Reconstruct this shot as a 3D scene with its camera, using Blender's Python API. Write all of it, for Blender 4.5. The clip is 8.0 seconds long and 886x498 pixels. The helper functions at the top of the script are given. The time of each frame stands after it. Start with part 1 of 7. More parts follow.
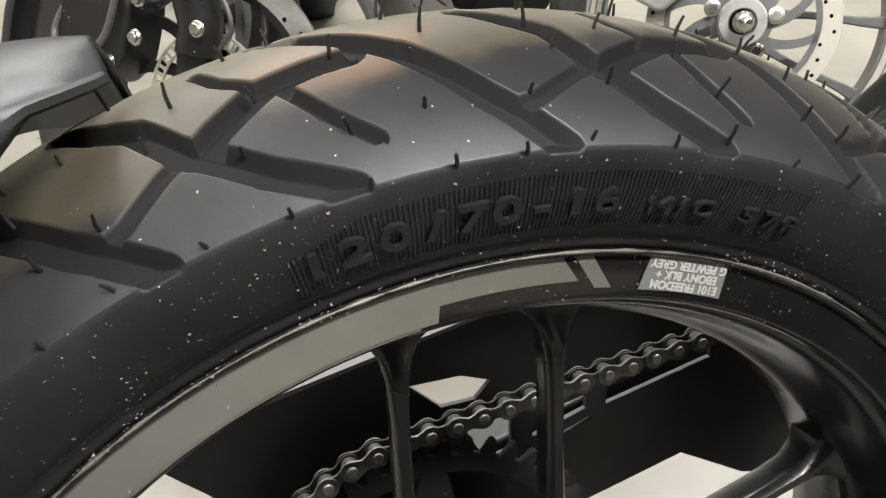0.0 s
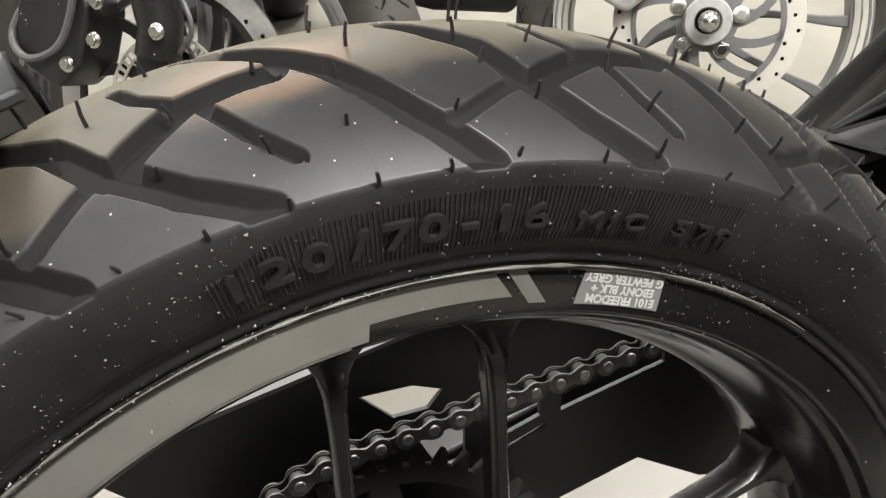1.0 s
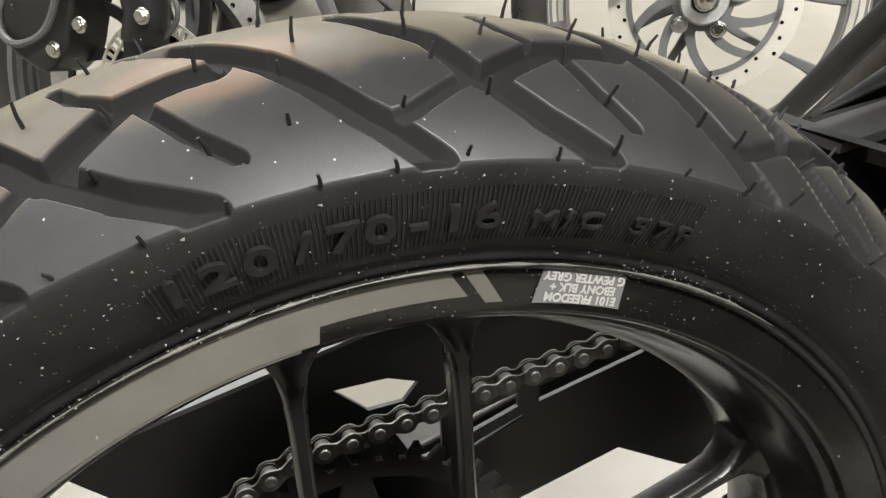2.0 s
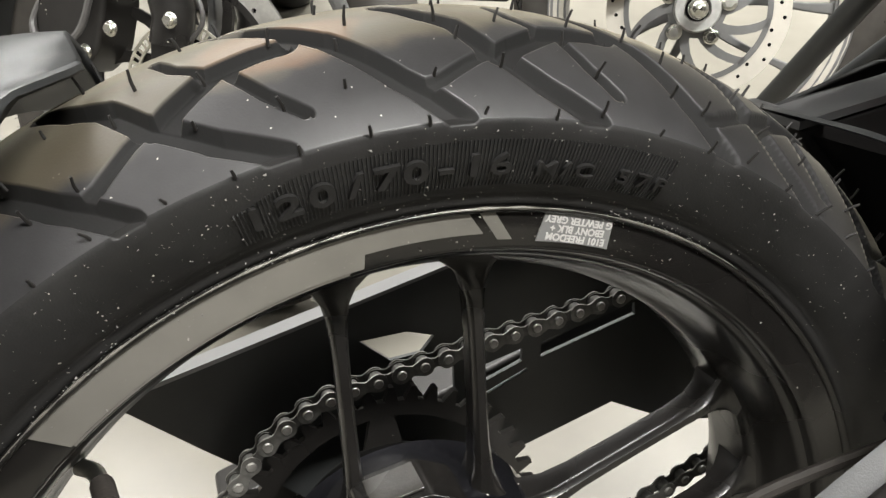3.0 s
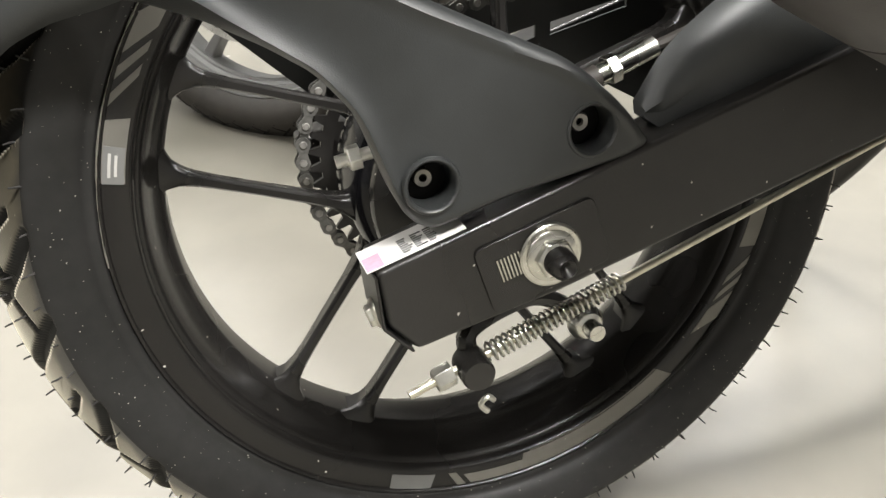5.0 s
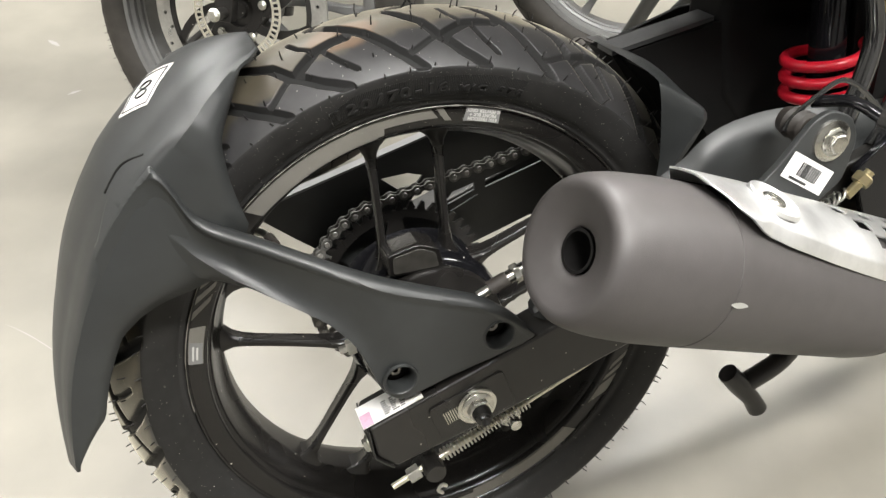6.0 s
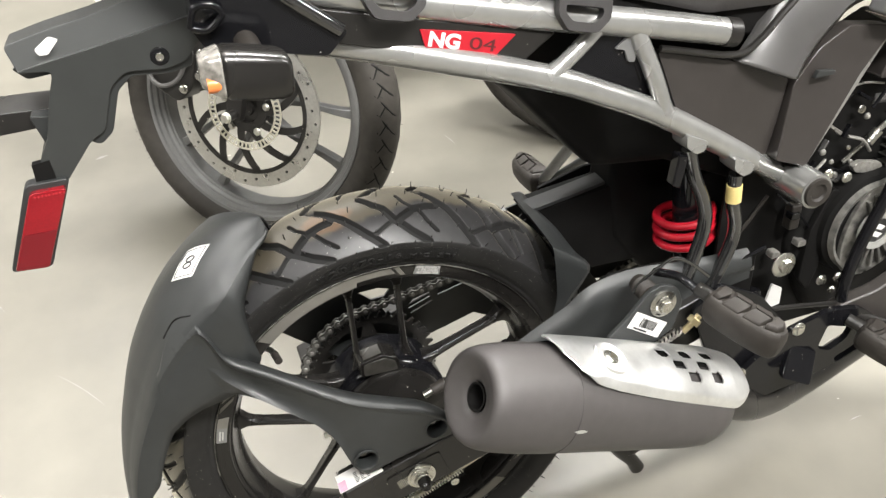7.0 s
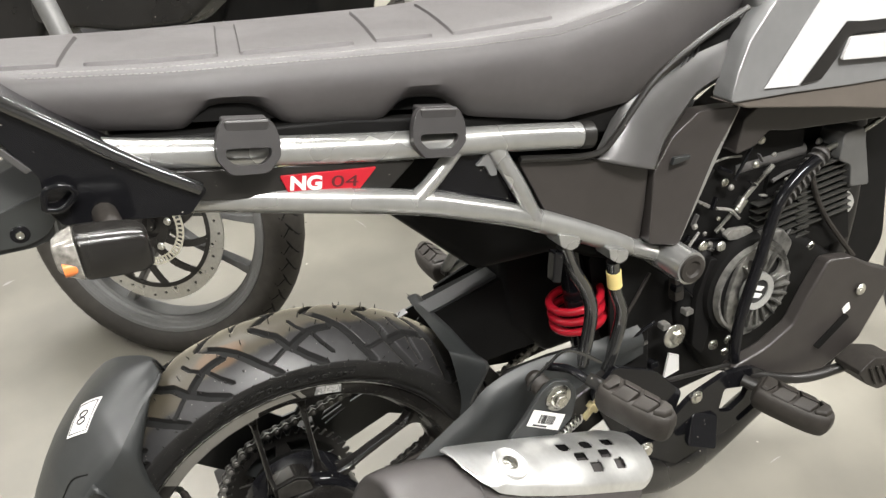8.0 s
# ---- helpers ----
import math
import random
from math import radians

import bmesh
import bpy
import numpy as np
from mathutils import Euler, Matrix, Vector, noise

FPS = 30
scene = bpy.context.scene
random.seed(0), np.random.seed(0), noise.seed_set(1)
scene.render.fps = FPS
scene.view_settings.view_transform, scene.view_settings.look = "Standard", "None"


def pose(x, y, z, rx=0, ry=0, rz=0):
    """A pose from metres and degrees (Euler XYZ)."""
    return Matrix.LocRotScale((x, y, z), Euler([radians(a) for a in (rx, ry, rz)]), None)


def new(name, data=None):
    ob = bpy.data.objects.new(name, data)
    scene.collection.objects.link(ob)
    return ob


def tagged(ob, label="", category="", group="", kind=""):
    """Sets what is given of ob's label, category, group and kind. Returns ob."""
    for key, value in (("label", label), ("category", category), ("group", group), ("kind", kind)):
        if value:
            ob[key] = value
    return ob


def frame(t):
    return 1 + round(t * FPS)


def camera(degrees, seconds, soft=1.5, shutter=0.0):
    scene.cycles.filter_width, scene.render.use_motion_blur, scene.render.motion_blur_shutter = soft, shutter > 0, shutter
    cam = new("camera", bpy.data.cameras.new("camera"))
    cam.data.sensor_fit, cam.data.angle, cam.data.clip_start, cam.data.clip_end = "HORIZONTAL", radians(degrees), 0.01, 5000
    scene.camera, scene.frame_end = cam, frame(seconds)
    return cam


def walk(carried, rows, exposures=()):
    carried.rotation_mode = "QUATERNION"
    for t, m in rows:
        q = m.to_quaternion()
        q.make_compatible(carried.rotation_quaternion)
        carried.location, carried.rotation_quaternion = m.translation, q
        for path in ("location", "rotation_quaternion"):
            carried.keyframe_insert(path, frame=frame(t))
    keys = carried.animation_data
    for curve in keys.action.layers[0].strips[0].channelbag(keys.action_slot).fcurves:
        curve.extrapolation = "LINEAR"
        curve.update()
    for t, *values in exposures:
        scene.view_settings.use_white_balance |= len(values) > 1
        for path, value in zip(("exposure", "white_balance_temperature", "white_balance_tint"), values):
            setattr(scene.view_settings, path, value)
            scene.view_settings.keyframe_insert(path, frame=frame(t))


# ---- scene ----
cam = camera(56.0, 8.0, soft=1.4)
ROWS = [
    (0, -0.0885, -0.1866, 0.6284, 58.40, -1.73, -18.09),
    (0.5, -0.0795, -0.1923, 0.6309, 58.55, -2.05, -19.03),
    (1, -0.0735, -0.1855, 0.6319, 58.25, -1.98, -19.63),
    (2.3, -0.0555, -0.1835, 0.6348, 56.68, -1.42, -19.45),
    (2.5, -0.0608, -0.1934, 0.6314, 57.27, -1.44, -19.18),
    (3, -0.0839, -0.2368, 0.6451, 57.62, -1.67, -19.40),
    (3.5, -0.1080, -0.3034, 0.6420, 58.66, -1.38, -19.63),
    (4, -0.1359, -0.3707, 0.5939, 59.79, -1.39, -18.98),
    (4.5, -0.1512, -0.4198, 0.5522, 58.71, -1.77, -17.71),
    (4.7, -0.1541, -0.4347, 0.5363, 57.67, -1.57, -17.50),
    (5.8, -0.1575, -0.5013, 0.7395, 50.09, 0.76, -19.30),
    (6, -0.1663, -0.5286, 0.8371, 49.19, -0.02, -19.76),
    (6.5, -0.1758, -0.6027, 1.0169, 48.67, -0.83, -19.22),
    (7, -0.1600, -0.6395, 1.1239, 47.87, -0.61, -19.63),
    (7.5, -0.1334, -0.6403, 1.1788, 48.65, 0.74, -22.57),
    (8, -0.0930, -0.6331, 1.1878, 51.16, 2.04, -26.99),
]
walk(cam, [(t, pose(x, y, z, rx, ry, rz)) for t, x, y, z, rx, ry, rz in ROWS], [(0, 0.31), (1.0, 0.42), (2.5, 0.38), (3.5, 0.66), (4.5, 0.72), (6.0, 0.49), (7.5, 0.42), (8.0, 0.25)])

# the leaning motorcycle: rear axle at the origin of its own frame, x forward, y to its left side
BIKE = pose(0, 0, 0.283, -12, 0, 0) @ pose(0, 0, 0, 0, 2, 0)

# ---- world and light ----
world = bpy.data.worlds.new("showroom_air")
scene.world = world
world.use_nodes = True
world.node_tree.nodes["Background"].inputs["Color"].default_value = (0.9, 0.95, 1.0, 1)
world.node_tree.nodes["Background"].inputs["Strength"].default_value = 0.05


def ceiling_lamp_light(x, y, power):
    data = bpy.data.lights.new("ceiling_lamp_light", "AREA")
    data.shape, data.size, data.size_y, data.energy, data.color = "RECTANGLE", 1.5, 0.25, power, (1.0, 0.985, 0.955)
    ob = new("ceiling_lamp_light", data)
    ob.matrix_world = pose(x, y, 2.96)
    return ob


LAMPS = [(-1.7, 1.5, 56), (1.1, 1.2, 140), (-0.2, 3.0, 100), (2.8, 2.4, 65), (-3.2, 2.6, 60), (0.4, -1.3, 125), (-2.4, -1.2, 30), (2.9, -0.8, 80)]
for lx, ly, watts in LAMPS:
    ceiling_lamp_light(lx, ly, watts)


# ---- materials ----
def material(name, color, rough=0.5, metal=0.0, grain=0.0, scale=60.0, bump=0.0, bump_scale=400.0, spread=0.0, dust=None, coat=0.0, spec=0.5, detail=6.0):
    """Principled surface: two scales of colour variation, roughness wear, fine relief, and specks of dust where given."""
    m = bpy.data.materials.new(name)
    m.use_nodes = True
    nt = m.node_tree
    n, link = nt.nodes, nt.links.new
    b = n["Principled BSDF"]
    b.inputs["Metallic"].default_value = metal
    b.inputs["Specular IOR Level"].default_value = spec
    b.inputs["Coat Weight"].default_value = coat
    b.inputs["Coat Roughness"].default_value = 0.08
    co = n.new("ShaderNodeTexCoord").outputs["Object"]
    big = n.new("ShaderNodeTexNoise")
    big.inputs["Scale"].default_value, big.inputs["Detail"].default_value = scale * 0.12, 3
    link(co, big.inputs["Vector"])
    fine = n.new("ShaderNodeTexNoise")
    fine.inputs["Scale"].default_value, fine.inputs["Detail"].default_value = scale, detail
    link(co, fine.inputs["Vector"])
    both = n.new("ShaderNodeMath")
    both.operation = "ADD"
    link(big.outputs["Fac"], both.inputs[0])
    link(fine.outputs["Fac"], both.inputs[1])
    span = n.new("ShaderNodeMapRange")
    span.inputs["From Min"].default_value, span.inputs["From Max"].default_value = 0.7, 1.3
    link(both.outputs[0], span.inputs["Value"])
    mix = n.new("ShaderNodeMix")
    mix.data_type = "RGBA"
    link(span.outputs[0], mix.inputs["Factor"])
    lo = [max(c * (1 - grain), 0) for c in color]
    hi = [min(c * (1 + grain), 1) for c in color]
    mix.inputs[6].default_value, mix.inputs[7].default_value = (*lo, 1), (*hi, 1)
    col = mix.outputs[2]
    rr = n.new("ShaderNodeMapRange")
    rr.inputs["To Min"].default_value, rr.inputs["To Max"].default_value = max(rough - spread, 0.02), min(rough + spread, 1)
    link(big.outputs["Fac"], rr.inputs["Value"])
    rr.inputs["From Min"].default_value, rr.inputs["From Max"].default_value = 0.35, 0.65
    rough_out = rr.outputs[0]
    if dust:
        specks = n.new("ShaderNodeTexVoronoi")
        specks.inputs["Scale"].default_value = dust[1]
        warp = n.new("ShaderNodeTexNoise")
        warp.inputs["Scale"].default_value = dust[1] * 2.5
        link(co, warp.inputs["Vector"])
        bend = n.new("ShaderNodeVectorMath")
        bend.operation = "MULTIPLY_ADD"
        link(warp.outputs["Color"], bend.inputs[0])
        bend.inputs[1].default_value = (0.5 / dust[1],) * 3
        link(co, bend.inputs[2])
        link(bend.outputs[0], specks.inputs["Vector"])
        pick = n.new("ShaderNodeMapRange")
        pick.inputs["From Min"].default_value, pick.inputs["From Max"].default_value = dust[2], dust[2] * 0.5
        sep = n.new("ShaderNodeSeparateColor")
        link(specks.outputs["Color"], sep.inputs[0])
        size = n.new("ShaderNodeMath")
        size.operation = "MULTIPLY_ADD"
        link(sep.outputs[1], size.inputs[0])
        size.inputs[1].default_value, size.inputs[2].default_value = 1.6, 0.5
        rel = n.new("ShaderNodeMath")
        rel.operation = "MULTIPLY"
        link(specks.outputs["Distance"], rel.inputs[0])
        link(size.outputs[0], rel.inputs[1])
        link(rel.outputs[0], pick.inputs["Value"])
        some = n.new("ShaderNodeMath")
        some.operation = "GREATER_THAN"
        some.inputs[1].default_value = 1 - dust[0]
        link(sep.outputs[0], some.inputs[0])
        both2 = n.new("ShaderNodeMath")
        both2.operation = "MULTIPLY"
        link(pick.outputs[0], both2.inputs[0])
        link(some.outputs[0], both2.inputs[1])
        dm = n.new("ShaderNodeMix")
        dm.data_type = "RGBA"
        link(both2.outputs[0], dm.inputs["Factor"])
        link(col, dm.inputs[6])
        dm.inputs[7].default_value = (0.5, 0.47, 0.42, 1)
        col = dm.outputs[2]
    link(col, b.inputs["Base Color"])
    link(rough_out, b.inputs["Roughness"])
    if bump:
        bn = n.new("ShaderNodeTexNoise")
        bn.inputs["Scale"].default_value, bn.inputs["Detail"].default_value = bump_scale, 3
        link(co, bn.inputs["Vector"])
        bu = n.new("ShaderNodeBump")
        bu.inputs["Strength"].default_value, bu.inputs["Distance"].default_value = bump, 0.001
        link(bn.outputs["Fac"], bu.inputs["Height"])
        link(bu.outputs[0], b.inputs["Normal"])
    return m


FLOOR = material("polished_floor", (0.168, 0.158, 0.132), 0.42, grain=0.13, scale=9, spread=0.10, bump=0.03, bump_scale=60, spec=0.4, dust=(0.10, 15, 0.05))
WALL = material("wall_paint", (0.26, 0.255, 0.245), 0.7, grain=0.04, scale=20)
CEIL = material("ceiling_paint", (0.5, 0.5, 0.49), 0.8, grain=0.03, scale=20)
RUBBER = material("tyre_rubber", (0.0180, 0.0175, 0.0183), 0.47, spec=0.5, grain=0.3, scale=90, bump=0.06, bump_scale=1300, spread=0.08, dust=(0.07, 560, 0.14))
BLACK_PLASTIC = material("matt_black_plastic", (0.0245, 0.0262, 0.0262), 0.43, grain=0.12, scale=60, bump=0.12, bump_scale=1500, spread=0.05)
GREY_PLASTIC = material("dark_grey_plastic", (0.036, 0.037, 0.038), 0.45, grain=0.1, scale=50, bump=0.15, bump_scale=1500, spread=0.05)
# on the side panel, this lighter grey carries light from above
SIDE_GREY = material("grey_side_plastic", (0.064, 0.062, 0.061), 0.34, grain=0.08, scale=50, bump=0.12, bump_scale=1500, spread=0.05)
TAIL_GREY = material("charcoal_tail_plastic", (0.029, 0.031, 0.030), 0.40, grain=0.1, scale=50, bump=0.15, bump_scale=1500, spread=0.05)
CAST_MOTTLE = material("mottled_casting", (0.20, 0.195, 0.18), 0.4, metal=0.5, grain=0.75, scale=75, spread=0.15, bump=0.6, bump_scale=260)
GLOSS_BLACK = material("gloss_black_paint", (0.006, 0.006, 0.007), 0.13, grain=0.2, scale=60, spread=0.05, spec=0.32, dust=(0.05, 260, 0.15))
WHEEL_BLACK = material("wheel_black_enamel", (0.010, 0.0092, 0.0085), 0.27, grain=0.2, scale=60, spread=0.08, bump=0.05, bump_scale=300, dust=(0.05, 240, 0.14), coat=0.1, spec=0.36)
SATIN_BLACK = material("satin_black_paint", (0.013, 0.012, 0.011), 0.33, grain=0.2, scale=60, spread=0.1, bump=0.08, bump_scale=700, dust=(0.05, 240, 0.16))
# for real black parts, and for sheets and lines standing for shade
DARK = material("black_and_shade", (0.0075, 0.0072, 0.0070), 0.6, grain=0.2, scale=40, spec=0.12)
SILVER = material("silver_paint", (0.40, 0.40, 0.39), 0.27, metal=0.7, grain=0.07, scale=80, spread=0.06, bump=0.05, bump_scale=700)
STEEL = material("zinc_steel", (0.62, 0.61, 0.56), 0.3, metal=1.0, grain=0.2, scale=150, spread=0.12)
BRUSHED = material("brushed_shield", (0.78, 0.78, 0.77), 0.40, metal=0.85, grain=0.06, scale=160, spread=0.08, bump=0.06, bump_scale=900)
MUFFLER = material("heat_paint_grey", (0.058, 0.053, 0.052), 0.5, grain=0.08, scale=90, spread=0.05, bump=0.1, bump_scale=1200)
RIM_GREY = material("rim_stripe_grey", (0.155, 0.148, 0.130), 0.4, metal=0.2, grain=0.1, scale=60, spread=0.08, dust=(0.05, 260, 0.15))
RED = material("red_plastic", (0.40, 0.012, 0.022), 0.3, grain=0.08, scale=60)
RED_SPRING = material("red_spring_coat", (0.46, 0.010, 0.024), 0.3, grain=0.1, scale=60)
SEAT = material("seat_vinyl", (0.056, 0.0515, 0.0515), 0.5, grain=0.08, scale=120, bump=0.3, bump_scale=1500, spread=0.05)
WHITE = material("white_label", (0.72, 0.71, 0.69), 0.5, grain=0.04, scale=80)
WHITE_PAINT = material("white_graphic_paint", (0.46, 0.46, 0.46), 0.3, grain=0.05, scale=60)
PAPER_GREY = material("printed_grey_label", (0.150, 0.150, 0.145), 0.45, grain=0.06, scale=80)
INK = material("label_ink", (0.02, 0.02, 0.02), 0.6)
LINK = material("chain_plate_steel", (0.135, 0.132, 0.122), 0.38, metal=0.5, grain=0.45, scale=260, spread=0.12)
CHAIN = material("chain_steel", (0.30, 0.29, 0.27), 0.38, metal=0.6, grain=0.35, scale=200, spread=0.12)
PEG_RUBBER = material("peg_rubber", (0.028, 0.0245, 0.0215), 0.55, spec=0.3, grain=0.3, scale=90, bump=0.2, bump_scale=800)
LENS = material("clear_lens", (0.30, 0.285, 0.26), 0.10, metal=0.25, grain=0.7, scale=160, coat=0.6)
RUBBER_MATT = material("aged_tyre_rubber", (0.036, 0.0325, 0.0280), 0.62, grain=0.25, scale=60, bump=0.1, bump_scale=900, spec=0.3)
FORK_GREY = material("grey_fork_paint", (0.12, 0.12, 0.118), 0.35, metal=0.3, grain=0.1, scale=60)
CREAM = material("cream_rim_stripe", (0.48, 0.455, 0.40), 0.45, grain=0.06, scale=60)
# dusty boss face, and the painted light on the boss's top
DUSTY_LIT_CAST = material("dusty_lit_casting", (0.036, 0.034, 0.030), 0.30, grain=0.35, scale=70, spread=0.12, bump=0.1, bump_scale=500)
LINK_DARK = material("oily_inner_link", (0.070, 0.068, 0.063), 0.38, metal=0.4, grain=0.3, scale=200)
YELLOW = material("yellow_tape", (0.70, 0.55, 0.22), 0.5, grain=0.1, scale=60)
ALLOY = material("cast_alloy", (0.50, 0.50, 0.48), 0.42, metal=0.55, grain=0.15, scale=120, spread=0.1, bump=0.2, bump_scale=500)
GREY_RIM2 = material("grey_alloy_paint", (0.150, 0.150, 0.147), 0.42, metal=0.15, grain=0.1, scale=80, spread=0.06)
LAMP_GLOW = bpy.data.materials.new("lamp_glow")
LAMP_GLOW.use_nodes = True
LAMP_GLOW.node_tree.nodes["Principled BSDF"].inputs["Emission Color"].default_value = (1, 0.96, 0.9, 1)
LAMP_GLOW.node_tree.nodes["Principled BSDF"].inputs["Emission Strength"].default_value = 9.0


SIDEWALL = material("sidewall_rubber", (0.014, 0.0135, 0.013), 0.55, grain=0.3, scale=90, bump=0.08, bump_scale=1300, spread=0.08, spec=0.35, dust=(0.15, 520, 0.15))
WHISKER = material("whisker_rubber", (0.012, 0.011, 0.010), 0.6)
RUBBER_GLOSS = material("raised_rubber", (0.018, 0.018, 0.018), 0.48, grain=0.2, scale=90)
PINK = material("pink_ink_stain", (0.62, 0.38, 0.50), 0.6, grain=0.15, scale=300)
ROD = material("yellow_zinc", (0.60, 0.57, 0.47), 0.35, metal=0.9, grain=0.15, scale=150)
BRASS = material("brass_zinc", (0.55, 0.47, 0.28), 0.35, metal=0.9, grain=0.15, scale=150)
THREAD = material("pale_thread", (0.27, 0.26, 0.25), 0.8)
DARK_RED = material("dark_red_print", (0.085, 0.010, 0.012), 0.5)
COVER_BLACK = material("brown_black_plastic", (0.034, 0.030, 0.028), 0.34, grain=0.12, scale=60, bump=0.12, bump_scale=1500, spread=0.06)
PRINT_GREY = material("pale_print", (0.44, 0.43, 0.41), 0.6)
DUST = material("pale_dust", (0.20, 0.19, 0.175), 0.9)
HOOK_GREY = material("charcoal_hook_plastic", (0.036, 0.034, 0.034), 0.42, grain=0.1, scale=60, bump=0.1, bump_scale=1200)
EDGE_GLOSS = material("polished_black_edge", (0.015, 0.015, 0.015), 0.09, spec=1.0, coat=0.6)
YELLOW_GREY = material("olive_sticker", (0.25, 0.24, 0.15), 0.5)
GREY_PANEL = material("grey_body_paint", (0.20, 0.20, 0.20), 0.3, metal=0.3, grain=0.06, scale=60)
TAUPE = material("taupe_plastic", (0.11, 0.095, 0.082), 0.45, grain=0.08, scale=60, bump=0.15, bump_scale=1400)
RED_GLASS = material("red_reflector", (0.24, 0.005, 0.011), 0.18, grain=0.12, scale=500, coat=0.5)
RED_DEEP = material("deep_red_plastic", (0.15, 0.004, 0.009), 0.2, coat=0.5)
AMBER = material("amber_bulb", (0.75, 0.22, 0.06), 0.3)
FIN = material("dark_cast_fin", (0.055, 0.054, 0.050), 0.35, metal=0.4, grain=0.3, scale=140, spread=0.1)
BOOT = material("grey_rubber", (0.075, 0.072, 0.070), 0.42, grain=0.15, scale=90)
STEEL_DISC = material("disc_steel", (0.55, 0.54, 0.51), 0.35, metal=0.85, grain=0.12, scale=220, spread=0.1)
RING_STEEL = material("pale_ring_steel", (0.68, 0.65, 0.55), 0.4, metal=0.6, grain=0.08, scale=120)


def dirty_tread():
    """Tyre rubber with brown dirt on the raised blocks along the crown, ragged at its edge; the grooves stay free of it
    and have shade put into their colour.
    """
    m = RUBBER.copy()
    m.name = "dirty_tread_rubber"
    n, link = m.node_tree.nodes, m.node_tree.links.new
    b = n["Principled BSDF"]
    old = b.inputs["Base Color"].links[0].from_socket
    co = n.new("ShaderNodeTexCoord").outputs["Object"]
    sep = n.new("ShaderNodeSeparateXYZ")
    link(co, sep.inputs[0])
    edge = n.new("ShaderNodeTexNoise")
    edge.inputs["Scale"].default_value, edge.inputs["Detail"].default_value = 26, 6
    link(co, edge.inputs["Vector"])
    ragged = n.new("ShaderNodeMath")
    ragged.operation = "MULTIPLY_ADD"
    link(edge.outputs["Fac"], ragged.inputs[0])
    ragged.inputs[1].default_value = 0.030
    link(sep.outputs[1], ragged.inputs[2])
    further = n.new("ShaderNodeMath")
    further.operation = "MULTIPLY_ADD"
    link(sep.outputs[0], further.inputs[0])
    further.inputs[1].default_value = -0.11
    link(ragged.outputs[0], further.inputs[2])
    mask = n.new("ShaderNodeMapRange")
    mask.inputs["From Min"].default_value, mask.inputs["From Max"].default_value = -0.0175, -0.0120
    link(further.outputs[0], mask.inputs["Value"])
    cloud = n.new("ShaderNodeTexNoise")
    cloud.inputs["Scale"].default_value, cloud.inputs["Detail"].default_value = 14, 5
    link(co, cloud.inputs["Vector"])
    tone = n.new("ShaderNodeMix")
    tone.data_type = "RGBA"
    link(cloud.outputs["Fac"], tone.inputs["Factor"])
    tone.inputs[6].default_value, tone.inputs[7].default_value = (0.096, 0.084, 0.052, 1), (0.066, 0.051, 0.030, 1)
    amount = n.new("ShaderNodeMath")
    amount.operation = "MULTIPLY"
    link(mask.outputs[0], amount.inputs[0])
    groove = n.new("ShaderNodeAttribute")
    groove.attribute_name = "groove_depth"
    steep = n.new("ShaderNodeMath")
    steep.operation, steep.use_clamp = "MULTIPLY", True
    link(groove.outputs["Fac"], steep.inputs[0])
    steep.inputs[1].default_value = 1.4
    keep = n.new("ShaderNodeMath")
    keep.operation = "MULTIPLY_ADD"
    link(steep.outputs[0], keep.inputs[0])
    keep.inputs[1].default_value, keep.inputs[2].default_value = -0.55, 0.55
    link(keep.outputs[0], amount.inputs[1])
    # shade in the grooves is painted: base colour darkens with depth
    groove_shade = n.new("ShaderNodeMix")
    groove_shade.data_type = "RGBA"
    link(steep.outputs[0], groove_shade.inputs["Factor"])
    link(old, groove_shade.inputs[6])
    groove_shade.inputs[7].default_value = (0.0095, 0.0092, 0.0090, 1)
    old = groove_shade.outputs[2]
    groove_rough = n.new("ShaderNodeMath")
    groove_rough.operation = "MULTIPLY_ADD"
    link(steep.outputs[0], groove_rough.inputs[0])
    groove_rough.inputs[1].default_value = 0.28
    link(b.inputs["Roughness"].links[0].from_socket, groove_rough.inputs[2])
    link(groove_rough.outputs[0], b.inputs["Roughness"])
    mix = n.new("ShaderNodeMix")
    mix.data_type = "RGBA"
    link(amount.outputs[0], mix.inputs["Factor"])
    link(old, mix.inputs[6])
    link(tone.outputs[2], mix.inputs[7])
    # one orange-brown stain of dried clay beside the crown
    away = n.new("ShaderNodeVectorMath")
    away.operation = "DISTANCE"
    squeeze = n.new("ShaderNodeVectorMath")
    squeeze.operation = "MULTIPLY"
    squeeze.inputs[1].default_value = (0.75, 1.5, 1.0)
    link(co, squeeze.inputs[0])
    link(squeeze.outputs[0], away.inputs[0])
    away.inputs[1].default_value = (-0.055 * 0.75, -0.022 * 1.5, 0.266)
    blot = n.new("ShaderNodeMath")
    blot.operation = "MULTIPLY_ADD"
    link(edge.outputs["Fac"], blot.inputs[0])
    blot.inputs[1].default_value = 0.030
    link(away.outputs["Value"], blot.inputs[2])
    spot = n.new("ShaderNodeMapRange")
    spot.inputs["From Min"].default_value, spot.inputs["From Max"].default_value = 0.040, 0.034
    link(blot.outputs[0], spot.inputs["Value"])
    part_of = n.new("ShaderNodeMath")
    part_of.operation = "MULTIPLY"
    link(spot.outputs[0], part_of.inputs[0])
    link(keep.outputs[0], part_of.inputs[1])
    clay = n.new("ShaderNodeMix")
    clay.data_type = "RGBA"
    link(part_of.outputs[0], clay.inputs["Factor"])
    link(mix.outputs[2], clay.inputs[6])
